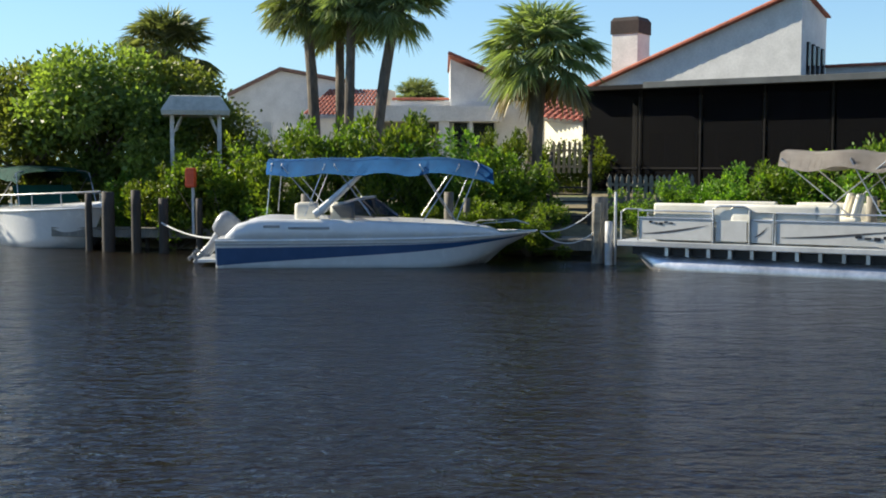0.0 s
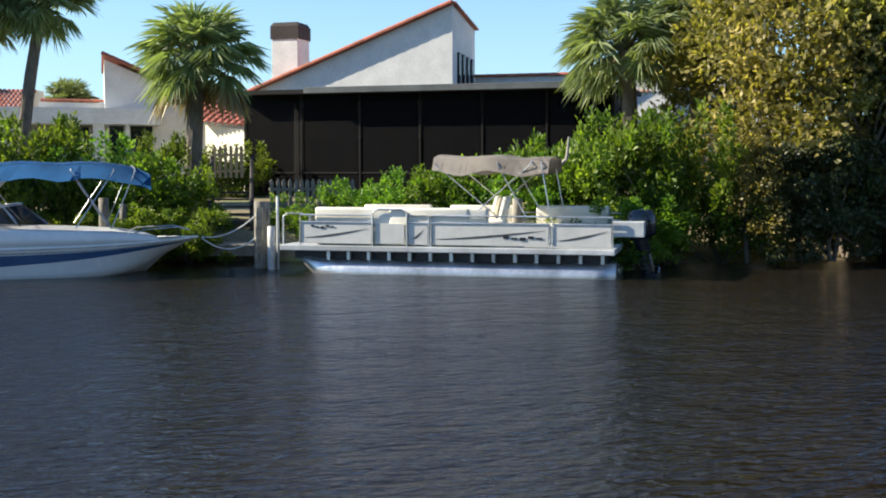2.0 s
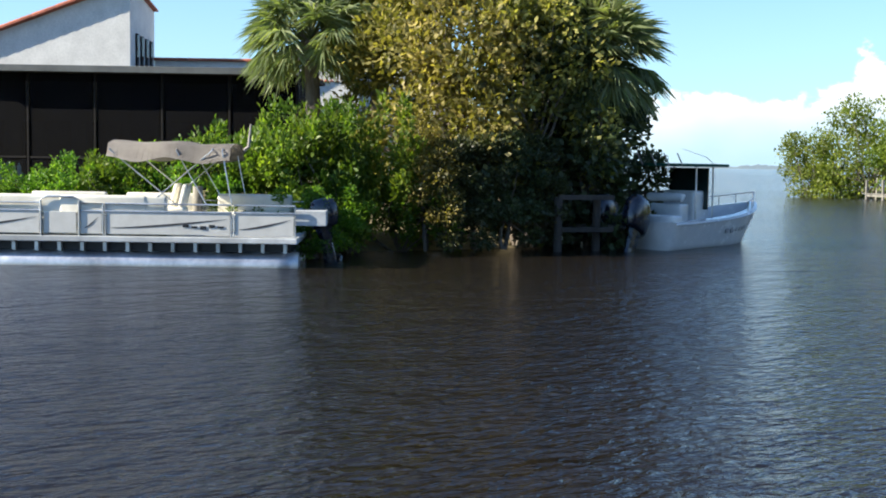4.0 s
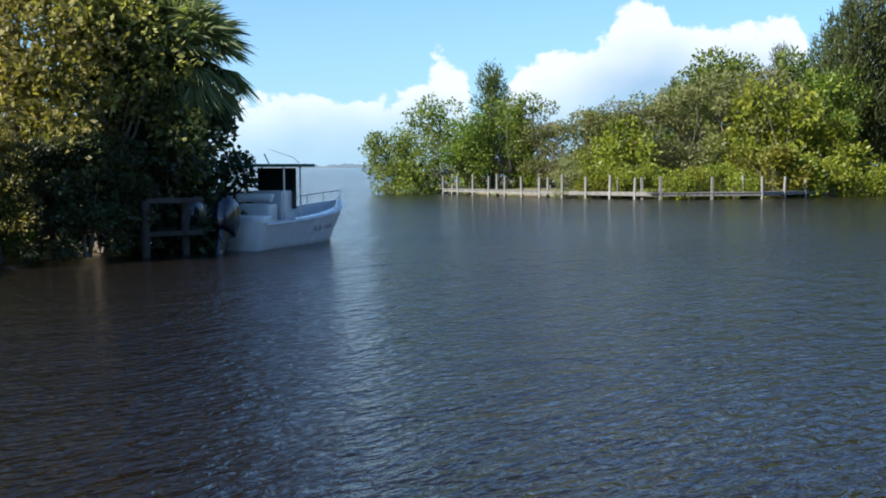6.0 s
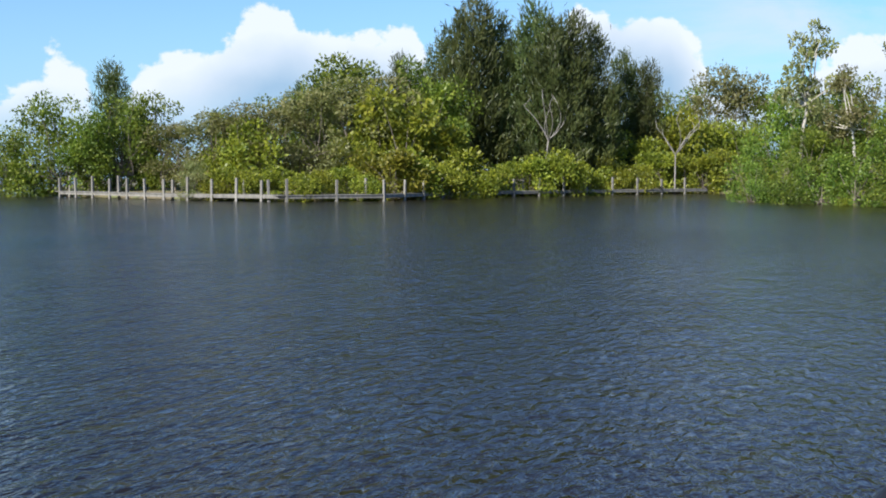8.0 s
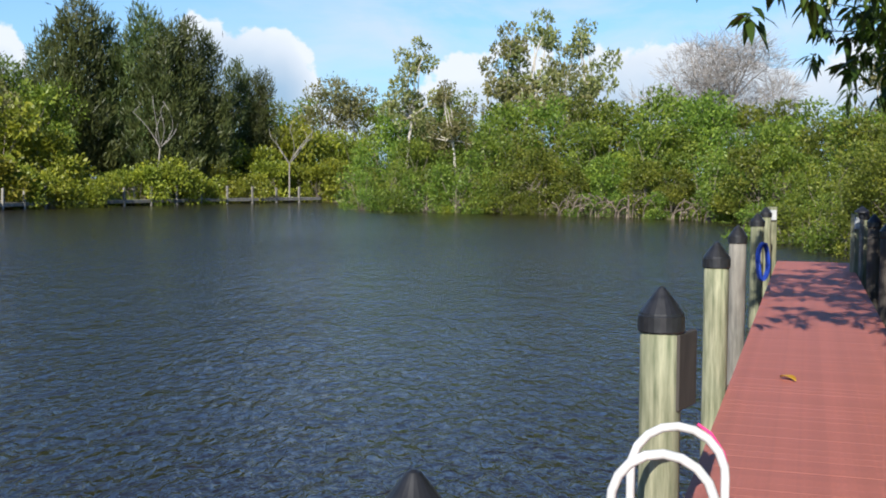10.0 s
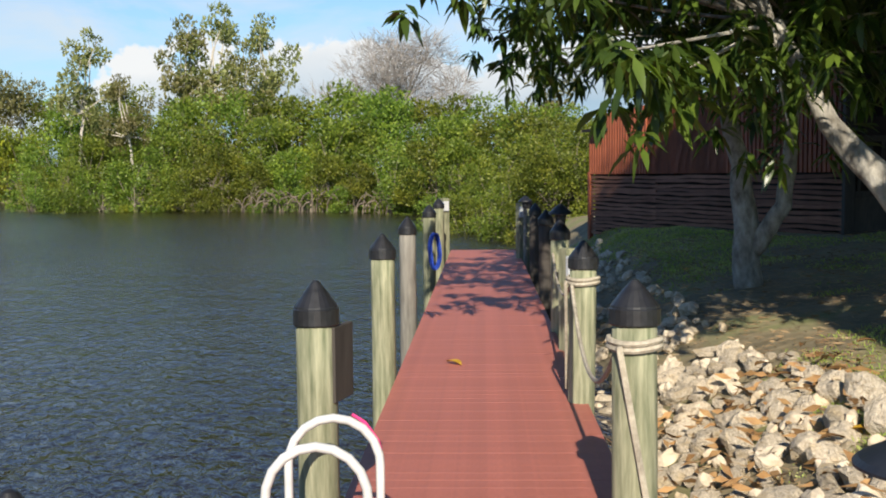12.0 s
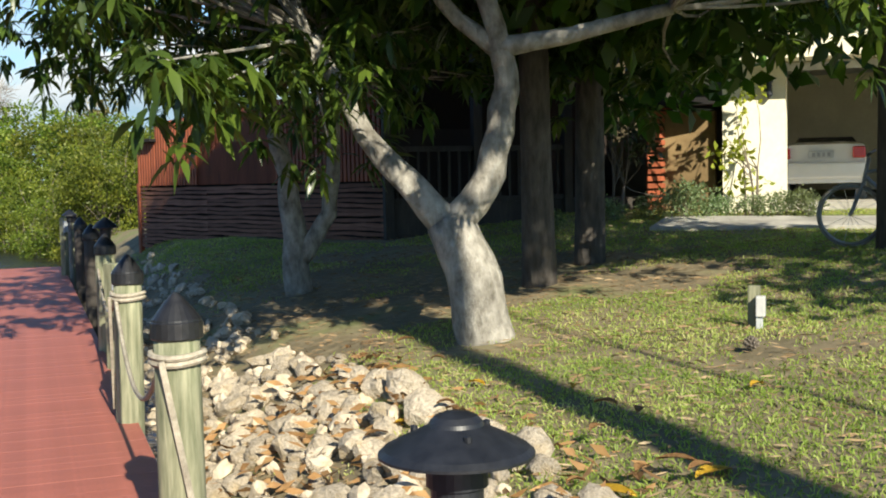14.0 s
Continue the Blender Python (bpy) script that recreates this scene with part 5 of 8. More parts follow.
def garden_shed_house():
    """Cream wall between palm and porch, and the house glimpsed behind the sea grapes."""
    t = thing("cream_house", "cream stucco house wall beside the porch", "house")
    p, q = polar(5.1, 47), polar(7.2, 45)
    bm = bmesh.new()
    prism(bm, [flat(p), flat(q), flat(q + B1 * 3), flat(p + B1 * 3)], 1.0, [4.0, 3.75, 3.75, 4.0])
    part("wall", bm, STUCCO_CREAM, t)
    tile_rows(t, p + Vector((-0.4, -0.3, 4.05)), q + Vector((0.2, -0.3, 3.8)), q + Vector((0.3, 2.6, 4.6)), p + Vector((-0.8, 2.6, 5.0)), 9, 5)
    t2 = thing("stucco_house", "white two-storey house end seen through the trees", "house")
    p, q = polar(25.4, 43), polar(33.5, 43)
    bm = bmesh.new()
    prism(bm, [flat(p), flat(q), (q.x + 2, q.y + 8), (p.x + 2, p.y + 8)], 1.0, 6.2)
    part("wall", bm, STUCCO, t2)
    p2 = polar(24.7, 42.6)
    tile_rows(t2, p2 + Vector((0, 0, 5.0)), polar(27.5, 42.6, 5.0), polar(27.5, 45, 6.6), polar(25.2, 45, 6.6), 10, 6)


def gazebo():
    c = polar(-12.2, 31.8)
    t = thing("gazebo", "small white wooden garden gazebo with a shingled hip roof", "gazebo", (c.x, c.y, 1.35), 12)
    h, r = 2.15, 0.62
    for x, y in ((-r, -r), (r, -r), (r, r), (-r, r)):
        bm = bmesh.new()
        box(bm, (x, y, h / 2), (0.1, 0.1, h), 0, 0.008)
        post = part("post", bm, WHITE_PIPE, t)
        bm = bmesh.new()
        tube(bm, [(x * 0.95, y * 0.95, h - 0.5), (x * 0.6, y * 0.95, h - 0.02)], 0.03, 6)
        part("brace", bm, WHITE_PIPE, post)
    bm = bmesh.new()
    rings(bm, [[(s * x, s * y, z) for x, y in ((-1, -1), (1, -1), (1, 1), (-1, 1))] for s, z in ((0.88, h), (0.90, h + 0.12), (0.66, h + 0.50), (0.62, h + 0.52))])
    part("roof", bm, surface("bleached_shingle", (0.42, 0.43, 0.38), (0.58, 0.58, 0.52), 9.0, 0.9, 0.4), t)
    return t


def picket_fence(az0, d0, az1, d1, top, material, label, high=0.9):
    p, q = polar(az0, d0), polar(az1, d1)
    t = thing("picket_fence", label, "fence")
    n = int((q - p).length / 0.16)
    bm = bmesh.new()
    rings(bm, [[(x, -0.012, z) for x, z in ((-0.05, 0), (0.05, 0), (0.05, high - 0.08), (0, high), (-0.05, high - 0.08))], [(x, 0.012, z) for x, z in ((-0.05, 0), (0.05, 0), (0.05, high - 0.08), (0, high), (-0.05, high - 0.08))]])
    a = math.degrees(math.atan2(q.y - p.y, q.x - p.x))
    first = None
    for i in range(n):
        c = p.lerp(q, (i + 0.5) / n)
        m = pose(c.x, c.y, top - high, 0, random.uniform(-1, 1), a)
        if first is None:
            first = part("picket", bm, material, t)
            first.matrix_basis = m
        else:
            again(first, t, m)
    for z in (0.2, 0.7):
        bm = bmesh.new()
        c = (p + q) / 2
        box(bm, (c.x, c.y + 0.03, top - high + z * high), ((q - p).length, 0.03, 0.07), a)
        part("rail", bm, material, t)
    return t


gable_house()
porch()
side_house()
west_house()
garden_shed_house()
gazebo()
picket_fence(5.4, 36, 7.0, 35.5, 2.95, TIMBER_TAN, "tan wooden picket fence beside the porch", 1.0)
picket_fence(8.2, 30, 12.5, 31, 1.95, TIMBER_GREY, "grey weathered picket fence behind the hedge", 0.9)


# ---- docks on the north bank ----
def small_dock(az0, az1, d0, d1, z, label):
    p, q = polar(az0, d0), polar(az1, d1)
    t = thing("wooden_dock", label, "dock")
    a = math.degrees(math.atan2(q.y - p.y, q.x - p.x))
    n = int((q - p).length / 0.15)
    bm = bmesh.new()
    box(bm, (0, 0.6, 0), (0.14, 1.3, 0.035), bevel=0.003)
    first = None
    for i in range(n):
        c = p.lerp(q, (i + 0.5) / n)
        m = pose(c.x, c.y, z + random.uniform(-0.004, 0.004), 0, 0, a)
        if first is None:
            first = part("plank", bm, TIMBER_GREY, t)
            first.matrix_basis = m
        else:
            again(first, t, m)
    bm = bmesh.new()
    c = (p + q) / 2
    box(bm, (c.x, c.y, z - 0.13), ((q - p).length, 0.05, 0.2), a)
    part("fascia", bm, TIMBER_GREY, t)
    return t


def mooring_pile(az, d, top, r=0.10, material=None, lean=(0, 0), label="grey weathered mooring pile standing in the water"):
    p = polar(az, d)
    t = thing("mooring_pile", label, "piling", (p.x, p.y, 0), group="mooring piles of the north bank")
    t.matrix_basis = pose(p.x, p.y, 0, lean[0], lean[1], 0)
    part("post", piling_mesh(r, top, -1.5, 10, int(az * 10) % 50), material or TIMBER_GREY, t, smooth=True)
    return t


small_dock(-19, -9.6, 31.2, 29.0, 0.55, "low grey wooden dock before the mangrove hedge")
small_dock(3.8, 8.6, 27.2, 26.6, 0.42, "low grey wooden dock at the foot of the steps")
for az, d, top, r in ((-15.1, 29.2, 1.55, 0.12), (-13.8, 29.0, 1.35, 0.12), (-12.1, 28.8, 1.35, 0.08), (-16.4, 29.8, 1.5, 0.16), (-17.3, 30.2, 1.45, 0.09), (-14.6, 30.6, 1.35, 0.06), (7.75, 25.6, 1.48, 0.13), (8.05, 25.9, 1.45, 0.09), (0.3, 26.6, 1.55, 0.11), (-6.9, 26.9, 1.5, 0.09), (20.6, 25.2, 1.55, 0.11), (1.2, 27, 1.4, 0.08)):
    mooring_pile(az, d, top, r, TIMBER_DARK if az < -10 else None)
mooring_pile(8.3, 25.2, 0.95, 0.085, WHITE_PIPE, label="white plastic-sleeved mooring pile beside the pontoon boat")
mooring_pile(8.62, 25.3, 1.6, 0.03, GREY_PAINT, label="thin grey metal pole beside the pontoon boat")


def steps():
    c = polar(6.3, 29.0)
    t = thing("wooden_steps", "dark weathered wooden steps leading up from the small dock", "stairs", (c.x, c.y, 0.42), -8)
    for k in range(7):
        bm = bmesh.new()
        box(bm, (0, 0.27 * k, 0.09 + 0.18 * k), (1.0, 0.3, 0.04))
        part("tread", bm, TIMBER_DARK, t)
    for x in (-0.52, 0.52):
        bm = bmesh.new()
        tube(bm, [(x, -0.1, 0.85), (x, 1.8, 2.1)], 0.05, 6)
        part("handrail", bm, TIMBER_DARK, t)
        bm = bmesh.new()
        rings(bm, [[(x - 0.025, -0.2, -0.3), (x - 0.025, 0.2, -0.3), (x - 0.025, 1.9, 1.2), (x - 0.025, 1.9, 1.6), (x - 0.025, -0.2, 0.2)], [(x + 0.025, -0.2, -0.3), (x + 0.025, 0.2, -0.3), (x + 0.025, 1.9, 1.2), (x + 0.025, 1.9, 1.6), (x + 0.025, -0.2, 0.2)]])
        part("stringer", bm, TIMBER_DARK, t)
        for y, z in ((0, 0.9), (1.7, 2.0)):
            bm = bmesh.new()
            box(bm, (x, y, z / 2), (0.09, 0.09, z + 0.2))
            part("newel", bm, TIMBER_DARK, t)


def red_box():
    c = polar(-12.45, 28.9)
    t = thing("post_box", "red-orange plastic box on a grey dock post", "box", (c.x, c.y, 0.5), -5)
    bm = bmesh.new()
    box(bm, (0.04, 0, 0.55), (0.06, 0.06, 1.2))
    part("post", bm, GREY_PAINT, t)
    bm = bmesh.new()
    box(bm, (0, -0.02, 1.36), (0.24, 0.2, 0.48), 0, 0.035)
    part("case", bm, RED_PLASTIC, t)
    bm = bmesh.new()
    box(bm, (-0.12, -0.02, 1.36), (0.02, 0.16, 0.42), 0, 0.008)
    part("door", bm, RED_PLASTIC, t)


steps()
red_box()


def east_dock():
    """The long low boardwalk with square posts along the far bank."""
    t = thing("boardwalk", "long low grey boardwalk with square posts on the far bank", "dock")
    line = [(70.4, 52.6), (66.6, 41.5), (66.2, 32.2), (71.2, 27.4), (81.5, 25.3), (95, 18.2), (107, 9.2)]
    first = None
    for (ax, ay), (bx, by) in zip(line, line[1:]):
        a, b = Vector((ax, ay, 0)), Vector((bx, by, 0))
        ang = math.degrees(math.atan2(b.y - a.y, b.x - a.x))
        L = (b - a).length
        inward = Vector((0.9, 0.1, 0)) if ax < 71 and bx < 71 else Vector((0.2, 0.95, 0))
        c = (a + b) / 2
        bm = bmesh.new()
        box(bm, (c.x, c.y, 0.33), (L, 0.06, 0.2), ang)
        part("fascia", bm, TIMBER_GREY, t)
        bm = bmesh.new()
        w = c + inward * 0.8
        box(bm, (w.x, w.y, 0.44), (L + 0.4, 1.5, 0.05), ang)
        part("walkway", bm, TIMBER_GREY, t, "weathered grey boards")
        n = max(1, round(L / (2.0 if bx < 71 else 2.9)))
        for i in range(n):
            for side in (0.0, 1.5):
                if side and i % 3:
                    continue
                p = a.lerp(b, i / n) + inward * side
                m = pose(p.x, p.y, random.uniform(-0.12, 0.12), random.uniform(-1.5, 1.5), random.uniform(-1.5, 1.5), ang)
                if first is None:
                    bm = bmesh.new()
                    box(bm, (0, 0, 0.2), (0.15, 0.15, 2.6), 0, 0.012)
                    first = part("post", bm, TIMBER_GREY, t)
                    first.matrix_basis = m
                else:
                    again(first, t, m)


east_dock()


# ---- boats ----
def hull_point(s, L, B, sheer0, sheer1, k, flare=0.82, bow=0.45, draft=0.35, rake=0.10):
    """A point of a hull's outside: s from stern to bow, k from keel (0) over chine (0.35) to gunwale (1)."""
    taper = 1 - max(0.0, (s - bow) / (1 - bow)) ** 2.3
    half = B / 2 * max(taper, 0.012)
    top = sheer0 + (sheer1 - sheer0) * s ** 2
    keel = -draft * (1 - max(0.0, (s - 0.6) / 0.4) ** 2.2) + 0.02 * s
    chine = -0.08 + 0.45 * max(0.0, (s - 0.55) / 0.45) ** 2
    x = L * s - (1 - k) * rake * L * max(0.0, (s - 0.5) / 0.5) ** 1.5
    if k <= 0.35:
        f = k / 0.35
        return Vector((x, half * flare * f ** 0.8, keel + (chine - keel) * f))
    f = (k - 0.35) / 0.65
    return Vector((x, half * (flare + (1 - flare) * f), chine + (top - chine) * f))


def hull_band(bm, dims, k0, k1, s0=0.0, s1=1.0, proud=0.0, ns=22, nk=5, cap=True):
    ss = np.linspace(s0, s1, ns)
    for sign in (1, -1):
        loops = []
        for s in ss:
            ring = []
            for k in np.linspace(k0, k1, nk):
                p = hull_point(s, **dims, k=k)
                ring.append((p.x, (p.y + proud) * sign, p.z))
            loops.append(ring)
        rings(bm, loops, close=False, cap=False)
    if cap:
        st = [hull_point(s0, **dims, k=k) for k in np.linspace(k0, k1, nk)]
        vs = [bm.verts.new(p) for p in st] + [bm.verts.new((p.x, -p.y, p.z)) for p in reversed(st)]
        try:
            bm.faces.new(vs)
        except ValueError:
            pass
    bmesh.ops.remove_doubles(bm, verts=bm.verts, dist=0.002)
    bmesh.ops.recalc_face_normals(bm, faces=bm.faces)


def deck_sheet(bm, dims, s0, s1, drop=0.02, inset=0.02, ns=16, camber=0.03):
    loops = []
    for s in np.linspace(s0, s1, ns):
        p = hull_point(s, **dims, k=1.0)
        w = max(p.y - inset, 0.005)
        loops.append([(p.x, w * f, p.z - drop + camber * (1 - f * f)) for f in np.linspace(-1, 1, 7)])
    rings(bm, loops, close=False, cap=False)


def rub_rail(bm, dims, s0=0.0, r=0.025):
    for sign in (1, -1):
        pts = []
        for s in np.linspace(s0, 1, 24):
            p = hull_point(s, **dims, k=0.96)
            pts.append((p.x, (p.y + 0.01) * sign, p.z))
        tube(bm, pts, r, 6)


def bimini(parent, x0, x1, half, z, sag, material, mounts, label, droop_front=0.0, bows=4):
    """A cloth top stretched over hoops, with the hoops' legs."""
    bm = bmesh.new()
    loops = []
    n = 22
    for i in range(n):
        f = i / (n - 1)
        x = x0 + (x1 - x0) * f
        edge = 0.06 + 0.05 * math.sin(f * math.pi * bows) ** 2
        zz = z - droop_front * max(0, (f - 0.82) / 0.18) ** 2 - sag * math.sin(f * math.pi * bows) ** 2 - 0.05 * (1 - f) ** 4
        ring = []
        for k in range(13):
            a = -1 + 2 * k / 12
            y = half * math.copysign(abs(a) ** 0.9, a)
            fall = 0.12 * abs(a) ** 3 + (edge + 0.16 if abs(a) == 1 else 0)
            ring.append((x + 0.015 * noise.noise((x * 3, a * 3, 1)), y, zz - fall + 0.03 * noise.noise((x * 2, a * 2, 3))))
        loops.append(ring)
    rings(bm, loops, close=False, cap=False)
    bmesh.ops.solidify(bm, geom=bm.faces[:], thickness=0.012)
    top = part("canopy", bm, material, parent, label, smooth=True)
    for (xt, xm, zm) in mounts:
        bm = bmesh.new()
        tube(bm, [(xm, -half, zm), (xt, -half * 0.95, z - 0.20), (xt, -half * 0.85, z - 0.15), (xt, 0, z - 0.09), (xt, half * 0.85, z - 0.15), (xt, half * 0.95, z - 0.20), (xm, half, zm)], 0.013, 6)
        part("hoop", bm, ALUMINIUM, top)
    return top


def outboard(parent, x, y, z, material, tilt=0.0, scale=1.0, label="outboard motor"):
    """Cowling, midsection and lower unit with a propeller."""
    m = Matrix.Translation((x, y, z)) @ Matrix.Rotation(radians(tilt), 4, "Y") @ Matrix.Scale(scale, 4)
    bm = bmesh.new()
    loops = []
    for zz, lx, ly, off in ((0.0, 0.26, 0.15, -0.16), (0.06, 0.30, 0.18, -0.18), (0.25, 0.33, 0.20, -0.20), (0.45, 0.32, 0.19, -0.22), (0.58, 0.27, 0.16, -0.22), (0.64, 0.17, 0.10, -0.21)):
        loops.append([(off + lx * math.copysign(abs(math.cos(a)) ** 0.75, math.cos(a)), ly * math.copysign(abs(math.sin(a)) ** 0.75, math.sin(a)), zz) for a in (math.tau * k / 18 for k in range(18))])
    rings(bm, loops)
    bmesh.ops.transform(bm, matrix=m, verts=bm.verts)
    cowl = part("outboard_motor", bm, material, parent, label, smooth=True)
    bm = bmesh.new()
    rings(bm, [[(-0.14 + lx * math.cos(a) * 1.0, ly * math.sin(a), zz) for a in (math.tau * k / 10 for k in range(10))] for zz, lx, ly in ((0.02, 0.2, 0.12), (-0.35, 0.13, 0.075), (-0.75, 0.14, 0.05), (-0.98, 0.10, 0.03))])
    box(bm, (-0.2, 0, -0.66), (0.42, 0.2, 0.02))
    bmesh.ops.transform(bm, matrix=m, verts=bm.verts)
    part("leg", bm, material, cowl)
    bm = bmesh.new()
    tube(bm, [(0.05, 0, -0.85), (-0.1, 0, -0.85), (-0.32, 0, -0.85), (-0.38, 0, -0.85)], [0.02, 0.065, 0.055, 0.02], 10)
    for k in range(3):
        a = math.tau * k / 3
        tube(bm, [(-0.34, 0, -0.85), (-0.36, 0.16 * math.cos(a), -0.85 + 0.16 * math.sin(a))], [0.03, 0.06], 6)
    bmesh.ops.transform(bm, matrix=m, verts=bm.verts)
    part("propeller", bm, material, cowl)
    return cowl


def deck_boat():
    """White and blue deck boat with a long blue top."""
    a = polar(-10.9, 25.6)
    b = polar(4.75, 25.5)
    turn = math.degrees(math.atan2(b.y - a.y, b.x - a.x))
    t = thing("deck_boat", "white deck boat with a blue hull stripe and blue bimini top", "boat", (a.x, a.y, 0), turn)
    L = (b - a).length
    dims = dict(L=L, B=2.5, sheer0=0.62, sheer1=0.74, flare=0.9, bow=0.62, draft=0.3, rake=0.16)
    bm = bmesh.new()
    hull_band(bm, dims, 0.0, 1.0, nk=9)
    part("hull", bm, GELCOAT, t, smooth=True)
    bm = bmesh.new()
    for sign in (1, -1):
        rows = []
        for f in np.linspace(0.004, 0.97, 26):
            k0, k1 = 0.46 + 0.38 * f ** 0.8, 0.82 + 0.06 * f
            ring = [hull_point(f, **dims, k=k0 + (k1 - k0) * g) for g in (0, 0.33, 0.67, 1)]
            rows.append([(p.x, (p.y + 0.005) * sign, p.z) for p in ring])
        rings(bm, rows, close=False, cap=False)
    part("stripe", bm, GELCOAT_BLUE, t, "blue hull stripe", smooth=True)
    bm = bmesh.new()
    rub_rail(bm, dims)
    part("rub_rail", bm, GELCOAT, t)
    bm = bmesh.new()
    for sign in (1, -1):
        tube(bm, [(q.x, (q.y + 0.008) * sign, q.z) for q in (hull_point(f, **dims, k=0.885) for f in np.linspace(0, 0.985, 22))], 0.014, 5)
    part("spray_rail", bm, MOTOR_GREY, t, "grey line moulded along the side")
    bm = bmesh.new()
    deck_sheet(bm, dims, 0.0, 1.0)
    part("deck", bm, GELCOAT, t)
    # raised topsides: high at the stern, sweeping down towards the bow
    bm = bmesh.new()
    loops = []
    for s in np.linspace(0.03, 0.88, 26):
        p = hull_point(s, **dims, k=1.0)
        up = float(np.interp(s, [0.03, 0.06, 0.12, 0.35, 0.6, 0.75, 0.84, 0.88], [0.10, 0.32, 0.44, 0.41, 0.32, 0.24, 0.13, 0.02]))
        w = p.y - 0.03
        loops.append([(p.x, w * y, p.z + up * h - 0.02) for y, h in ((1.0, 0), (0.99, 0.45), (0.965, 0.8), (0.92, 0.97), (0.86, 1.0), (0.80, 0.99), (0.78, 0.75), (-0.78, 0.75), (-0.80, 0.99), (-0.86, 1.0), (-0.92, 0.97), (-0.965, 0.8), (-0.99, 0.45), (-1.0, 0))])
    rings(bm, loops)
    part("upper_hull", bm, GELCOAT, t, "moulded white topsides", smooth=True)
    for s0, s1, k in ((0.145, 0.195, 0.0), (0.22, 0.345, -0.04)):
        p, q = hull_point(s0, **dims, k=1.0), hull_point(s1, **dims, k=1.0)
        for sg in (1, -1):
            bm = bmesh.new()
            box(bm, ((p.x + q.x) / 2, sg * (p.y - 0.045), p.z + 0.26 + k), (q.x - p.x, 0.03, 0.055), 0, 0.01)
            part("vent", bm, MOTOR_GREY, t, "grey side vent")
    # windscreen
    bm = bmesh.new()
    xs = L * 0.43
    rings(bm, [[(xs - 0.35, 1.02, 1.05), (xs + 0.35, 0.95, 1.05), (xs + 0.85, 0.35, 1.05), (xs + 0.85, -0.35, 1.05), (xs + 0.35, -0.95, 1.05), (xs - 0.35, -1.02, 1.05)],
               [(xs - 0.55, 0.98, 1.28), (xs + 0.0, 0.9, 1.44), (xs + 0.35, 0.33, 1.48), (xs + 0.35, -0.33, 1.48), (xs + 0.0, -0.9, 1.44), (xs - 0.55, -0.98, 1.28)]], close=False, cap=False)
    ws = part("windscreen", bm, GLASS, t)
    bm = bmesh.new()
    tube(bm, [(xs - 0.55, 0.98, 1.28), (xs + 0.0, 0.9, 1.44), (xs + 0.35, 0.33, 1.48), (xs + 0.35, -0.33, 1.48), (xs + 0.0, -0.9, 1.44), (xs - 0.55, -0.98, 1.28)], 0.022, 6)
    for y in (0.9, 0.33, -0.33, -0.9):
        tube(bm, [(xs + (0.35 if abs(y) > 0.5 else 0.85), y, 1.05), (xs + (0.0 if abs(y) > 0.5 else 0.35), y, 1.45)], 0.018, 6)
    part("frame", bm, ALUMINIUM, ws)
    # arch struts, seats
    for y in (-1.05, 1.05):
        bm = bmesh.new()
        tube(bm, [(L * 0.30, y, 1.12), (L * 0.33, y, 1.30), (L * 0.435, y * 0.98, 1.98)], [0.09, 0.08, 0.03], 8)
        part("arch_strut", bm, GELCOAT, t, "white moulded strut")
    for x, w in ((L * 0.27, 0.5), (L * 0.38, 0.5)):
        bm = bmesh.new()
        box(bm, (x, -0.5, 1.12), (0.5, 0.6, 0.5), 0, 0.09)
        part("seat", bm, VINYL, t, smooth=True)
    bimini(t, L * 0.155, L * 0.845, 1.15, 2.36, 0.03, CANVAS_BLUE,
           ((L * 0.17, L * 0.155, 1.1), (L * 0.2, L * 0.33, 1.1), (L * 0.33, L * 0.27, 1.1), (L * 0.36, L * 0.47, 1.1), (L * 0.62, L * 0.73, 0.98), (L * 0.74, L * 0.63, 1.0), (L * 0.80, L * 0.73, 0.98)), "bright blue cloth top", 0.25)
    outboard(t, 0.02, 0, 0.52, MOTOR_GREY, 42, 0.85, "silver-grey outboard motor tilted up")
    bm = bmesh.new()
    box(bm, (-0.2, 0, 0.12), (0.5, 1.6, 0.07), 0, 0.02)
    part("swim_step", bm, GELCOAT, t)
    bm = bmesh.new()
    for y in (0.35, -0.35):
        tube(bm, [(L * 0.78, y * 2, 0.8), (L * 0.82, y * 2, 0.92), (L * 0.93, y, 0.96), (L * 0.97, y * 0.5, 0.88)], 0.014, 6)
    part("bow_rail", bm, ALUMINIUM, t)
    return t


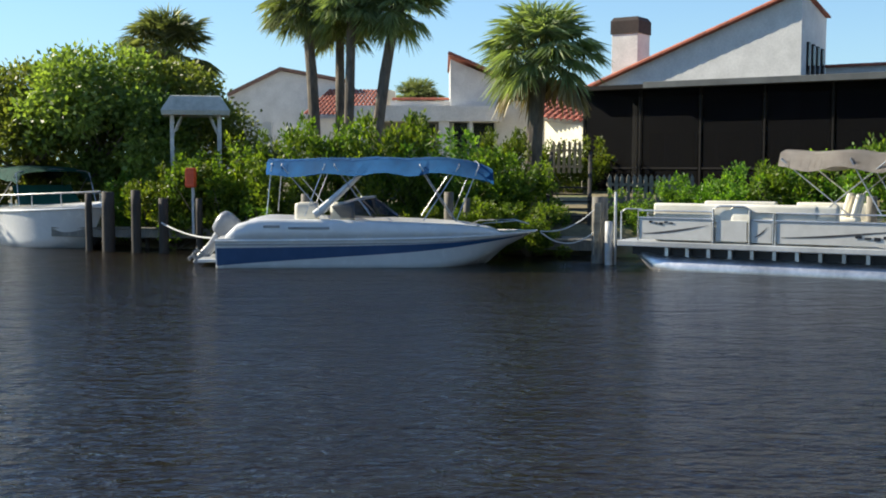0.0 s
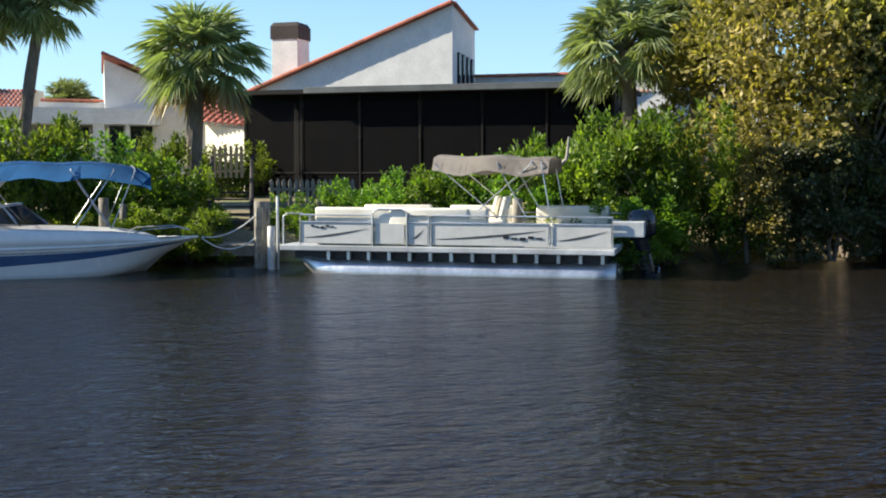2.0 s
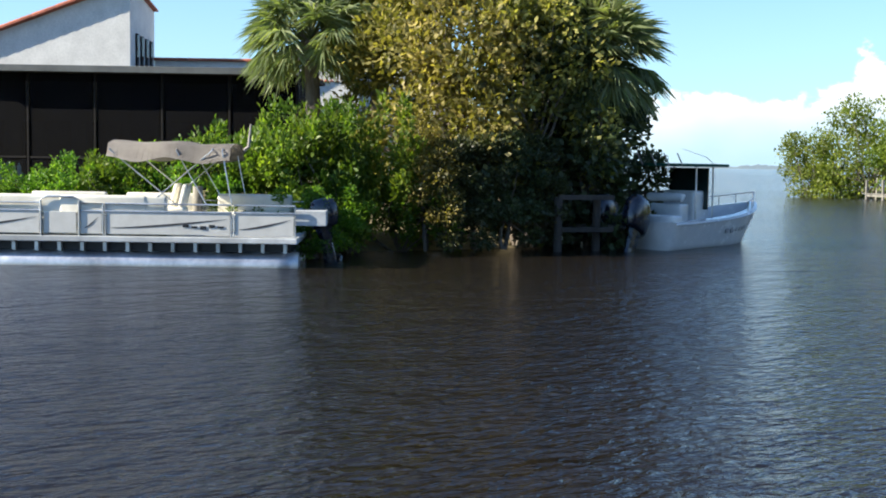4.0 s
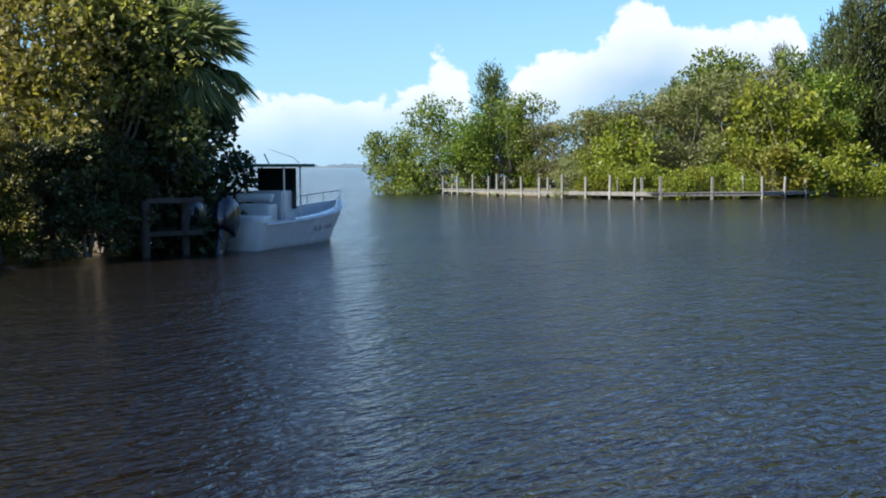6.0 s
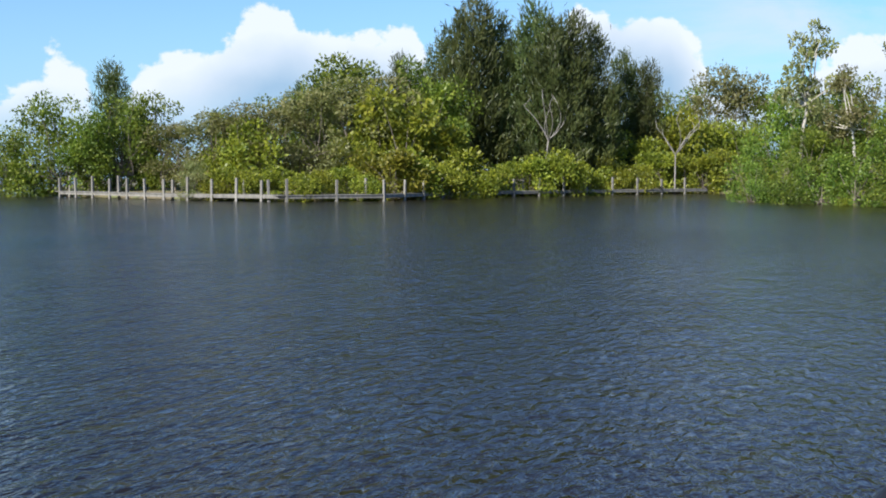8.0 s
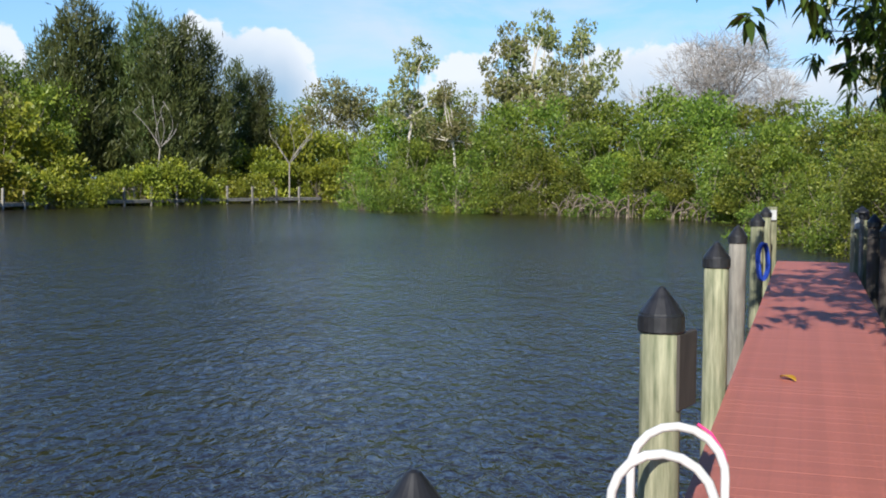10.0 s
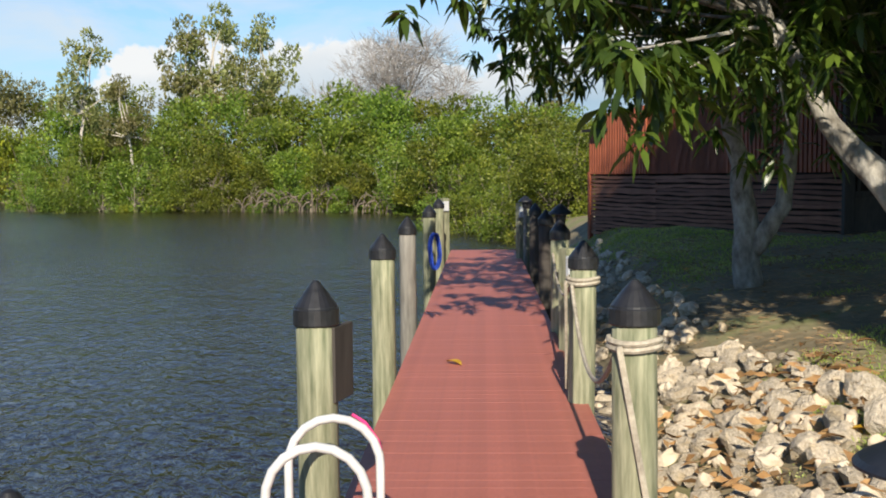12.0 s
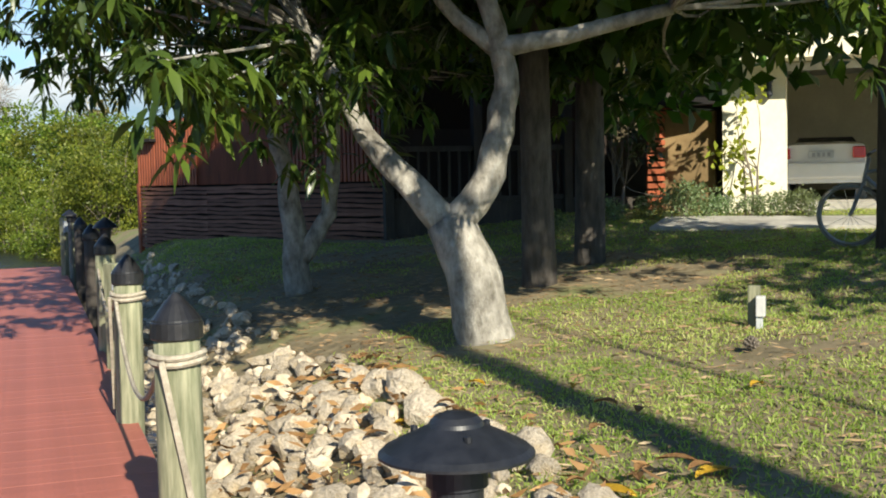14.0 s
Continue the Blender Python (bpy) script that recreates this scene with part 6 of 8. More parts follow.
def pontoon_boat():
    """Grey-white pontoon boat with a folded-back bimini."""
    a = polar(26.9, 23.9)     # stern, towards the hedge
    b = polar(8.85, 25.6)     # bow
    turn = math.degrees(math.atan2(b.y - a.y, b.x - a.x))
    t = thing("pontoon_boat", "grey-white pontoon boat with cream seats and a half-open top", "boat", (a.x, a.y, 0), turn)
    L, B = (b - a).length - 1.0, 2.4
    for y in (-0.85, 0.85):
        bm = bmesh.new()
        pts = [(0.5 + (L - 0.25) * f, y, 0.02 + 0.34 * max(0, (f - 0.86) / 0.14) ** 2) for f in np.linspace(0, 1, 16)]
        rad = [0.29 * (1 - max(0, (f - 0.86) / 0.14) ** 2 * 0.75) for f in np.linspace(0, 1, 16)]
        tube(bm, pts, rad, 16)
        part("float", bm, ALUMINIUM, t, "aluminium float tube", smooth=True)
    bm = bmesh.new()
    box(bm, (L / 2 + 0.55, 0, 0.54), (L + 0.1, B, 0.12), 0, 0.02)
    part("deck", bm, GREY_PAINT, t)
    for i in range(14):
        bm = bmesh.new()
        box(bm, (0.75 + (L - 1.2) * i / 13, 0, 0.39), (0.07, B - 0.2, 0.19))
        part("cross_beam", bm, ALUMINIUM, t)
    # black block stands in for the shade between deck and floats
    bm = bmesh.new()
    box(bm, (L / 2 + 0.5, 0, 0.39), (L - 0.3, B - 0.5, 0.18))
    part("underside", bm, BLACK_METAL, t)
    # fence panels on both sides, gate gap on the near side
    z0, z1 = 0.61, 1.14
    panels = [(0.55, 1.75), (1.8, 4.25), (4.3, L * 0.685), (L * 0.685 + 0.75, L + 0.15)]
    for sg in (1, -1):
        for x0, x1 in panels:
            bm = bmesh.new()
            box(bm, ((x0 + x1) / 2, sg * 1.16, (z0 + z1) / 2 - 0.02), (x1 - x0 - 0.05, 0.02, z1 - z0 - 0.10), 0, 0.006)
            p = part("fence_panel", bm, PANEL, t, "beige-white side panel")
            bm = bmesh.new()
            tube(bm, [(x0, sg * 1.17, z0), (x0, sg * 1.17, z1 + 0.1), (x1, sg * 1.17, z1 + 0.1), (x1, sg * 1.17, z0)], 0.018, 6)
            tube(bm, [(x0, sg * 1.17, z1 - 0.05), (x1, sg * 1.17, z1 - 0.05)], 0.018, 6)
            part("rail", bm, ALUMINIUM, p)
            bm = bmesh.new()
            n = 12
            top, bot = [], []
            for i in range(n + 1):
                f = i / n
                zc = 0.76 + 0.20 * f ** 1.5
                th = 0.018 * math.sin(math.pi * min(1, f * 1.0 + 0.02)) + 0.003
                xx = x1 - 0.1 - (x1 - x0 - 0.2) * f
                top.append((xx, sg * 1.175, zc + th))
                bot.append((xx, sg * 1.175, zc - th))
            rings(bm, [top, bot], close=False, cap=False)
            part("swoosh", bm, surface("dark_grey_decal", (0.04, 0.04, 0.045), (0.07, 0.07, 0.075), 5.0, 0.5, 0.0), p, "dark curved decal stripe")
    # plain dark bars where the maker's lettering and the registration stand
    for x, w, z, h in ((2.35, 0.85, 0.80, 0.07), (L - 0.35, 0.55, 0.99, 0.05)):
        for sg in (1, -1):
            for k in range(5):
                bm = bmesh.new()
                box(bm, (x + w * (k - 2) / 5, sg * 1.178, z + 0.02 * math.sin(k * 2.0)), (w / 7, 0.006, h * (0.6 + 0.4 * ((k * 7) % 3) / 2)))
                part("lettering_bar", bm, BLACK_METAL, t, "dark lettering bar")
    x = L * 0.685
    for sg in (1, -1):
        bm = bmesh.new()
        tube(bm, [(x, sg * 1.18, z0), (x, sg * 1.18, z1 + 0.16), (x + 0.12, sg * 1.18, z1 + 0.22), (x + 0.62, sg * 1.18, z1 + 0.22), (x + 0.74, sg * 1.18, z1 + 0.16), (x + 0.74, sg * 1.18, z0)], 0.022, 8)
        gate = part("gate", bm, ALUMINIUM, t)
        bm = bmesh.new()
        box(bm, (x + 0.37, sg * 1.16, 0.86), (0.62, 0.02, 0.42), 0, 0.006)
        part("gate_panel", bm, PANEL, gate)
    for x, w, y, d in ((1.6, 1.6, -0.75, 0.65), (3.6, 1.5, -0.8, 0.6), (L * 0.55, 1.5, 0.8, 0.6), (L * 0.62, 1.7, 0.82, 0.6), (L * 0.80, 1.6, -0.8, 0.6), (L * 0.84, 1.9, 0.8, 0.6)):
        bm = bmesh.new()
        box(bm, (x, y, 0.82), (w, d, 0.42), 0, 0.06)
        s = part("bench", bm, VINYL, t, "cream padded bench", smooth=True)
        bm = bmesh.new()
        box(bm, (x, y + math.copysign(d * 0.42, y), 1.20), (w, 0.16, 0.40), 0, 0.06)
        part("back_cushion", bm, VINYL, s, smooth=True)
    for x, y in ((3.1, 0.2), (L * 0.48, -0.1)):
        bm = bmesh.new()
        box(bm, (x, y, 1.08), (0.5, 0.5, 0.14), 0, 0.05)
        box(bm, (x - 0.22, y, 1.38), (0.12, 0.48, 0.5), 0, 0.05, Matrix.Rotation(radians(-14), 4, "Y"))
        c = part("helm_chair", bm, VINYL, t, smooth=True)
        bm = bmesh.new()
        lathe(bm, [(0.14, 0.68), (0.05, 0.72), (0.05, 1.02)], 12, (x, y, 0))
        part("pedestal", bm, ALUMINIUM, c)
    bimini(t, 1.85, 4.25, 1.12, 2.50, 0.05, CANVAS_GREY, ((4.2, 2.9, 1.25), (2.9, 2.3, 1.25), (2.2, 3.4, 1.25), (2.0, 1.8, 1.25)), "grey-beige cloth top", 0.0, 2)
    bm = bmesh.new()
    tube(bm, [(1.95, -1.1, 2.25), (1.75, -1.1, 2.42), (1.70, -1.05, 2.90)], [0.05, 0.04, 0.02], 8)
    part("loose_hoop", bm, CANVAS_GREY, t, "canvas-wrapped hoop end standing up")
    bm = bmesh.new()
    box(bm, (0.25, 0.85, 1.0), (0.62, 0.5, 0.30), 0, 0.012)
    part("locker", bm, GREY_PAINT, t, "pale grey rear locker box")
    outboard(t, 0.2, -0.25, 0.72, MOTOR_DARK, 12, 0.95, "dark outboard motor")
    for y in (-1.1, 1.1):
        bm = bmesh.new()
        tube(bm, [(L + 0.55, y, 0.58), (L + 0.55, y, 1.20), (L + 0.45, y, 1.26), (L + 0.1, y, 1.26)], 0.018, 6)
        part("bow_rail", bm, ALUMINIUM, t)
    bm = bmesh.new()
    box(bm, (L + 0.56, -0.8, 0.88), (0.04, 0.5, 0.5), 0, 0.01)
    part("bow_gate", bm, ALUMINIUM, t)
    return t


def centre_console():
    """White fishing boat with twin dark motors, hard top and console, moored at the point."""
    a, b = Vector((20.2, 22.3, 0)), Vector((27.0, 24.45, 0))
    turn = math.degrees(math.atan2(b.y - a.y, b.x - a.x))
    t = thing("fishing_boat", "white centre-console fishing boat with twin dark outboards", "boat", (a.x, a.y, 0), turn)
    L = (b - a).length + 0.3
    dims = dict(L=L, B=2.55, sheer0=0.72, sheer1=1.14, flare=0.80, bow=0.35, draft=0.4, rake=0.27)
    bm = bmesh.new()
    hull_band(bm, dims, 0.0, 1.0, nk=9)
    part("hull", bm, GELCOAT, t, smooth=True)
    bm = bmesh.new()
    rub_rail(bm, dims, 0.0, 0.03)
    part("rub_rail", bm, GELCOAT, t)
    bm = bmesh.new()
    for sign in (1, -1):
        loops = []
        for s in np.linspace(0.02, 0.99, 24):
            p = hull_point(s, **dims, k=1.0)
            w = max(p.y - 0.24, 0.0)
            loops.append([(p.x, p.y * sign, p.z), (p.x, w * sign, p.z + 0.02), (p.x, w * sign, p.z - 0.55)])
        rings(bm, loops, close=False, cap=False)
    part("gunwale", bm, GELCOAT, t)
    bm = bmesh.new()
    deck_sheet(bm, dims, 0.02, 0.98, 0.55, 0.2)
    part("deck", bm, GREY_PAINT, t)
    bm = bmesh.new()
    box(bm, (0.45, 0, 0.62), (0.5, 2.2, 0.55), 0, 0.06)
    part("transom_bench", bm, GELCOAT, t, smooth=True)
    bm = bmesh.new()
    box(bm, (2.9, 0, 0.95), (0.9, 0.95, 1.1), 0, 0.06)
    con = part("console", bm, GELCOAT, t, smooth=True)
    bm = bmesh.new()
    box(bm, (3.05, 0, 1.55), (0.06, 1.2, 1.15), 0, 0.01)
    part("enclosure", bm, surface("smoked_vinyl", (0.006, 0.02, 0.02), (0.012, 0.035, 0.035), 3.0, 0.12, 0.0), con, "dark smoked enclosure")
    bm = bmesh.new()
    box(bm, (1.95, 0, 0.85), (0.5, 0.95, 0.6), 0, 0.06)
    seat = part("leaning_post", bm, GELCOAT, t, smooth=True)
    bm = bmesh.new()
    tube(bm, [(1.75, -0.52, 1.30), (1.75, -0.48, 1.32), (1.75, 0.48, 1.32), (1.75, 0.52, 1.30)], 0.12, 12)
    part("bolster", bm, GELCOAT, seat, "round white bolster", smooth=True)
    for x in (2.3, 3.3):
        for y in (-0.62, 0.62):
            bm = bmesh.new()
            tube(bm, [(x, y, 0.5), (x, y * 0.98, 2.16)], 0.028, 8)
            part("top_leg", bm, ALUMINIUM, t)
    bm = bmesh.new()
    box(bm, (2.6, 0, 2.2), (2.2, 1.8, 0.08), 0, 0.03)
    top = part("hard_top", bm, CANVAS_GREEN, t, "green hard top")
    bm = bmesh.new()
    for k in range(4):
        tube(bm, [(1.5, -0.6 + 0.4 * k, 2.2), (1.2, -0.6 + 0.4 * k, 2.5)], 0.02, 6)
    part("rod_holder", bm, WHITE_PIPE, top)
    bm = bmesh.new()
    for y in (-0.8, 0.8):
        tube(bm, [(2.9, y, 2.25), (2.4, y * 1.05, 2.42), (0.6, y * 1.3, 2.62)], [0.010, 0.008, 0.004], 6)
    part("outrigger", bm, ALUMINIUM, top)
    bm = bmesh.new()
    for sign in (1, -1):
        pts = []
        for s in np.linspace(0.66, 0.985, 9):
            p = hull_point(s, **dims, k=1.0)
            pts.append((p.x, max(p.y - 0.1, 0.02) * sign, p.z + 0.28))
        tube(bm, pts, 0.016, 6)
        for q in pts[::2]:
            tube(bm, [q, (q[0], q[1], q[2] - 0.3)], 0.013, 6)
    part("bow_rail", bm, ALUMINIUM, t)
    for y in (-0.42, 0.42):
        outboard(t, -0.55, y * 1.15, 0.40, MOTOR_DARK, 26, 1.4, "large dark blue outboard motor")
    bm = bmesh.new()
    for k in range(5):
        p = hull_point(0.42 + 0.045 * k, **dims, k=0.72)
        for sg in (1, -1):
            box(bm, (p.x, sg * (p.y + 0.012), p.z), (0.17, 0.012, 0.12 + 0.03 * (k % 2)))
    part("lettering", bm, MOTOR_GREY, t, "faint grey lettering bars on the hull")
    return t


def cuddy_boat():
    """White boat with a green top, bow towards the deck boat."""
    b = polar(-16.5, 30.2)
    a = polar(-21.6, 36.4)
    turn = math.degrees(math.atan2(b.y - a.y, b.x - a.x))
    t = thing("cuddy_boat", "white cabin boat with a green canvas top at the dock", "boat", (a.x, a.y, 0), turn)
    L = (b - a).length
    dims = dict(L=L, B=2.5, sheer0=0.95, sheer1=1.15, flare=0.84, bow=0.5, draft=0.35, rake=0.15)
    bm = bmesh.new()
    hull_band(bm, dims, 0.0, 1.0, nk=9)
    part("hull", bm, GELCOAT, t, smooth=True)
    bm = bmesh.new()
    rub_rail(bm, dims, 0.0, 0.03)
    part("rub_rail", bm, GELCOAT, t)
    bm = bmesh.new()
    deck_sheet(bm, dims, 0.02, 0.99, 0.01, 0.02, camber=0.12)
    part("deck", bm, GELCOAT, t, smooth=True)
    bm = bmesh.new()
    for sign in (1, -1):
        pts = []
        for s in np.linspace(0.42, 0.97, 9):
            p = hull_point(s, **dims, k=1.0)
            pts.append((p.x, max(p.y - 0.12, 0.03) * sign, p.z + 0.36))
        tube(bm, pts, 0.018, 6)
        for q in pts[::2]:
            tube(bm, [q, (q[0], q[1], q[2] - 0.4)], 0.015, 6)
    part("bow_rail", bm, ALUMINIUM, t)
    bm = bmesh.new()
    rings(bm, [[(L * 0.55, y, 1.1) for y in (-0.9, -0.4, 0.4, 0.9)], [(L * 0.47, y, 1.62) for y in (-0.85, -0.38, 0.38, 0.85)]], close=False, cap=False)
    part("windscreen", bm, CANVAS_GREEN, t, "green canvas windscreen cover")
    bimini(t, L * 0.12, L * 0.60, 1.1, 2.15, 0.03, CANVAS_GREEN, ((L * 0.15, L * 0.3, 1.05), (L * 0.35, L * 0.3, 1.05), (L * 0.58, L * 0.42, 1.05), (L * 0.58, L * 0.62, 1.1)), "green cloth top", 0.15, 3)
    return t


deck_boat()
pontoon_boat()
centre_console()
cuddy_boat()


# mooring lines and the little dock at the point
hanging_rope(polar(4.9, 25.4, 0.72), polar(7.7, 25.5, 1.25), 0.18, 0.016, "white mooring line from boat to pile", WHITE_PIPE, "mooring_line")
hanging_rope(polar(4.9, 25.4, 0.70), polar(7.7, 25.5, 0.75), 0.28, 0.016, "white mooring line from boat to pile", WHITE_PIPE, "mooring_line")
hanging_rope(polar(-13.9, 28.9, 0.75), polar(-10.9, 25.8, 0.55), 0.12, 0.02, "white mooring line from boat to pile", WHITE_PIPE, "mooring_line")
for k in range(4):
    hanging_rope(polar(7.6 + 0.08 * k, 25.45, 1.35), polar(7.55 + 0.1 * k, 25.4, 0.2 + 0.15 * k), 0.0, 0.02, "rope looped over a mooring pile", ROPE, "mooring_line")


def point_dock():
    # tree shade on this dock is painted by the dark timber
    t = thing("wooden_dock", "grey timber dock and rail at the point, coloured dark for shade", "dock")
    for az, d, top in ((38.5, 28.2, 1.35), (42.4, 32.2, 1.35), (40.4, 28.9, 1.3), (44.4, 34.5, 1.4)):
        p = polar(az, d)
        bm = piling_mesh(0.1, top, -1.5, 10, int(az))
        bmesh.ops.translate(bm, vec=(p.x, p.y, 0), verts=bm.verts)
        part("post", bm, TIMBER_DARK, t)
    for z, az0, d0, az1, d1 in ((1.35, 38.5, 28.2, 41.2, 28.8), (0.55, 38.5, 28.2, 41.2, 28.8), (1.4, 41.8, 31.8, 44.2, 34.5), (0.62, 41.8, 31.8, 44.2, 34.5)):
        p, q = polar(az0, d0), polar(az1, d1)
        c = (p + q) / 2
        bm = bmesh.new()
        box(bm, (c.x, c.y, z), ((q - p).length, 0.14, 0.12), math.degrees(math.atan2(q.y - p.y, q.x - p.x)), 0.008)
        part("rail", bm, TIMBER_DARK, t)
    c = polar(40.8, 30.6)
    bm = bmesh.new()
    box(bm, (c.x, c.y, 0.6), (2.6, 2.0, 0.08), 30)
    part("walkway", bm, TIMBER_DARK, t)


point_dock()


# ---- the yard behind the dock ----
def slat_house():
    """Red-stained timber building: a slatted skirt below, upright boards above, a dim porch to the west."""
    t = thing("timber_house", "red-stained timber building with a horizontal slat skirt and upright boards", "house")
    a, b, c = Vector((23.7, -10.85, 0)), Vector((15.1, -11.25, 0)), Vector((13.4, -16.2, 0))
    d = Vector((24, -20, 0))
    z0, mid, top = 0.85, 2.14, 3.05
    along = (b - a).normalized()
    out = Vector((-along.y, along.x, 0))
    if out.y < 0:
        out = -out
    ang = math.degrees(math.atan2(along.y, along.x))
    L = (b - a).length
    # near-black core behind the slats: the inside's shade is put into its colour
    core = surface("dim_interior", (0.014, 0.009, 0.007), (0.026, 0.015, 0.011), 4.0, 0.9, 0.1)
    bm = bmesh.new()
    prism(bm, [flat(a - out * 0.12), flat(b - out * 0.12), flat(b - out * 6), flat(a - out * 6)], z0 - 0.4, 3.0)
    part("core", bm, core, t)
    bowed = []
    n = 16
    for i in range(n):
        z = z0 - 0.02 + (mid - z0 - 0.05) * i / (n - 1)
        for seg in range(3):
            p = a.lerp(b, (seg + 0.5) / 3)
            m = pose(p.x, p.y, z + random.uniform(-0.012, 0.012), random.uniform(-2, 2), random.uniform(-0.35, 0.35), ang)
            if len(bowed) < 7:
                # each slat sags and twists a little along its length
                k = len(bowed)
                bm = bmesh.new()
                rows = []
                for f in np.linspace(-0.5, 0.5, 13):
                    dz = 0.009 * math.sin(f * 9 + k * 1.7) + 0.005 * math.sin(f * 21 + k * 2.9)
                    h = 0.031 + 0.004 * math.sin(f * 15 + k)
                    rows.append([(f * L / 3, -0.015, dz - h), (f * L / 3, 0.015, dz - h), (f * L / 3, 0.015, dz + h), (f * L / 3, -0.015, dz + h)])
                rings(bm, rows)
                bowed.append(part("slat", bm, TIMBER_SLAT, t))
                bowed[-1].matrix_basis = m
            else:
                again(bowed[(i * 3 + seg * 5) % 7], t, m)
    for f in (0.0, 1.0):
        p = a.lerp(b, f)
        bm = bmesh.new()
        box(bm, (p.x, p.y, (z0 + mid) / 2 - 0.1), (0.1, 0.1, mid - z0 + 0.3), ang, 0.006)
        part("corner_post", bm, TIMBER_RED, t)
    # upright boards above: low at the far corner, then the tall wall
    first = None
    nb = int(L / 0.115)
    for i in range(nb):
        f = (i + 0.5) / nb
        p = a.lerp(b, f) + out * 0.03
        h = 0.92 if f < 0.1 else 1.30 + 0.35 * f
        if 0.30 < f < 0.62:
            continue
        m = pose(p.x, p.y, mid, 0, 0, ang) @ Matrix.Diagonal((1, 1, h, 1))
        if first is None:
            bm = bmesh.new()
            box(bm, (0, 0, 0.5), (0.075, 0.03, 1.0), 0, 0.004)
            first = part("board", bm, TIMBER_RED, t)
            first.matrix_basis = m
        else:
            again(first, t, m)
    for f0, f1, h in ((0.1, 1.0, 1.35), (0.30, 0.62, 1.5)):
        p = a.lerp(b, (f0 + f1) / 2) - out * 0.03
        bm = bmesh.new()
        box(bm, (p.x, p.y, mid + h / 2), (L * (f1 - f0), 0.05, h), ang)
        part("panel", bm, TIMBER_RED, t)
    bm = bmesh.new()
    p = a.lerp(b, 0.05) - out * 0.2
    box(bm, (p.x, p.y, mid + 0.97), (L * 0.11, 0.8, 0.06), ang)
    part("low_roof", bm, BRONZE, t)
    # porch to the west, coloured dark for the shade under its roof, with rail and steps
    bm = bmesh.new()
    prism(bm, [flat(b), flat(c), flat(c + Vector((3, -1, 0))), flat(d), flat(a - out * 6)], 4.6, 4.85)
    part("porch_roof", bm, SHINGLE, t)
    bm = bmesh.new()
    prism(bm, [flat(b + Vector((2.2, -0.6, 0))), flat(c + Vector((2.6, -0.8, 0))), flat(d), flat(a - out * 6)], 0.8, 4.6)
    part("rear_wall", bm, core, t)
    bm = bmesh.new()
    prism(bm, [flat(b + Vector((0.9, -0.5, 0))), flat(c + Vector((0.9, -0.6, 0))), flat(c + Vector((3, -1, 0))), flat(d), flat(a - out * 6)], 4.85, 8.6)
    part("upper_wall", bm, TIMBER_DARK, t, "dark brown upper storey wall")
    bm = bmesh.new()
    prism(bm, [flat(b), flat(c), flat(c + Vector((2.6, -0.8, 0))), flat(b + Vector((2.2, -0.6, 0)))], 0.7, 1.75)
    part("porch_floor", bm, TIMBER_DARK, t)
    for f in (0.0, 0.3, 0.62, 1.0):
        p = b.lerp(c, f)
        bm = bmesh.new()
        box(bm, (p.x, p.y, 2.7), (0.16, 0.16, 4.0), 70, 0.01)
        part("porch_post", bm, TIMBER_DARK, t)
    angc = math.degrees(math.atan2(c.y - b.y, c.x - b.x))
    for f in np.linspace(0.03, 0.62, 18):
        p = b.lerp(c, float(f))
        bm = bmesh.new()
        box(bm, (p.x, p.y, 2.2), (0.04, 0.04, 0.85), angc)
        part("baluster", bm, TIMBER_DARK, t)
    for z in (1.8, 2.65):
        p = b.lerp(c, 0.32)
        bm = bmesh.new()
        box(bm, (p.x, p.y, z), ((c - b).length * 0.62, 0.07, 0.09), angc)
        part("rail", bm, TIMBER_DARK, t)
    # lit slats at the end by the garage
    e = c + Vector((-0.05, 0.1, 0))
    first = None
    for i in range(16):
        m = pose(e.x - 0.2, e.y + 0.35, 1.45 + 0.125 * i, 0, 0, angc + 20)
        if first is None:
            bm = bmesh.new()
            box(bm, (0, 0, 0), (0.75, 0.03, 0.085), 0, 0.004)
            first = part("slat_screen", bm, TIMBER_RED, t)
            first.matrix_basis = m
        else:
            again(first, t, m)
    return t


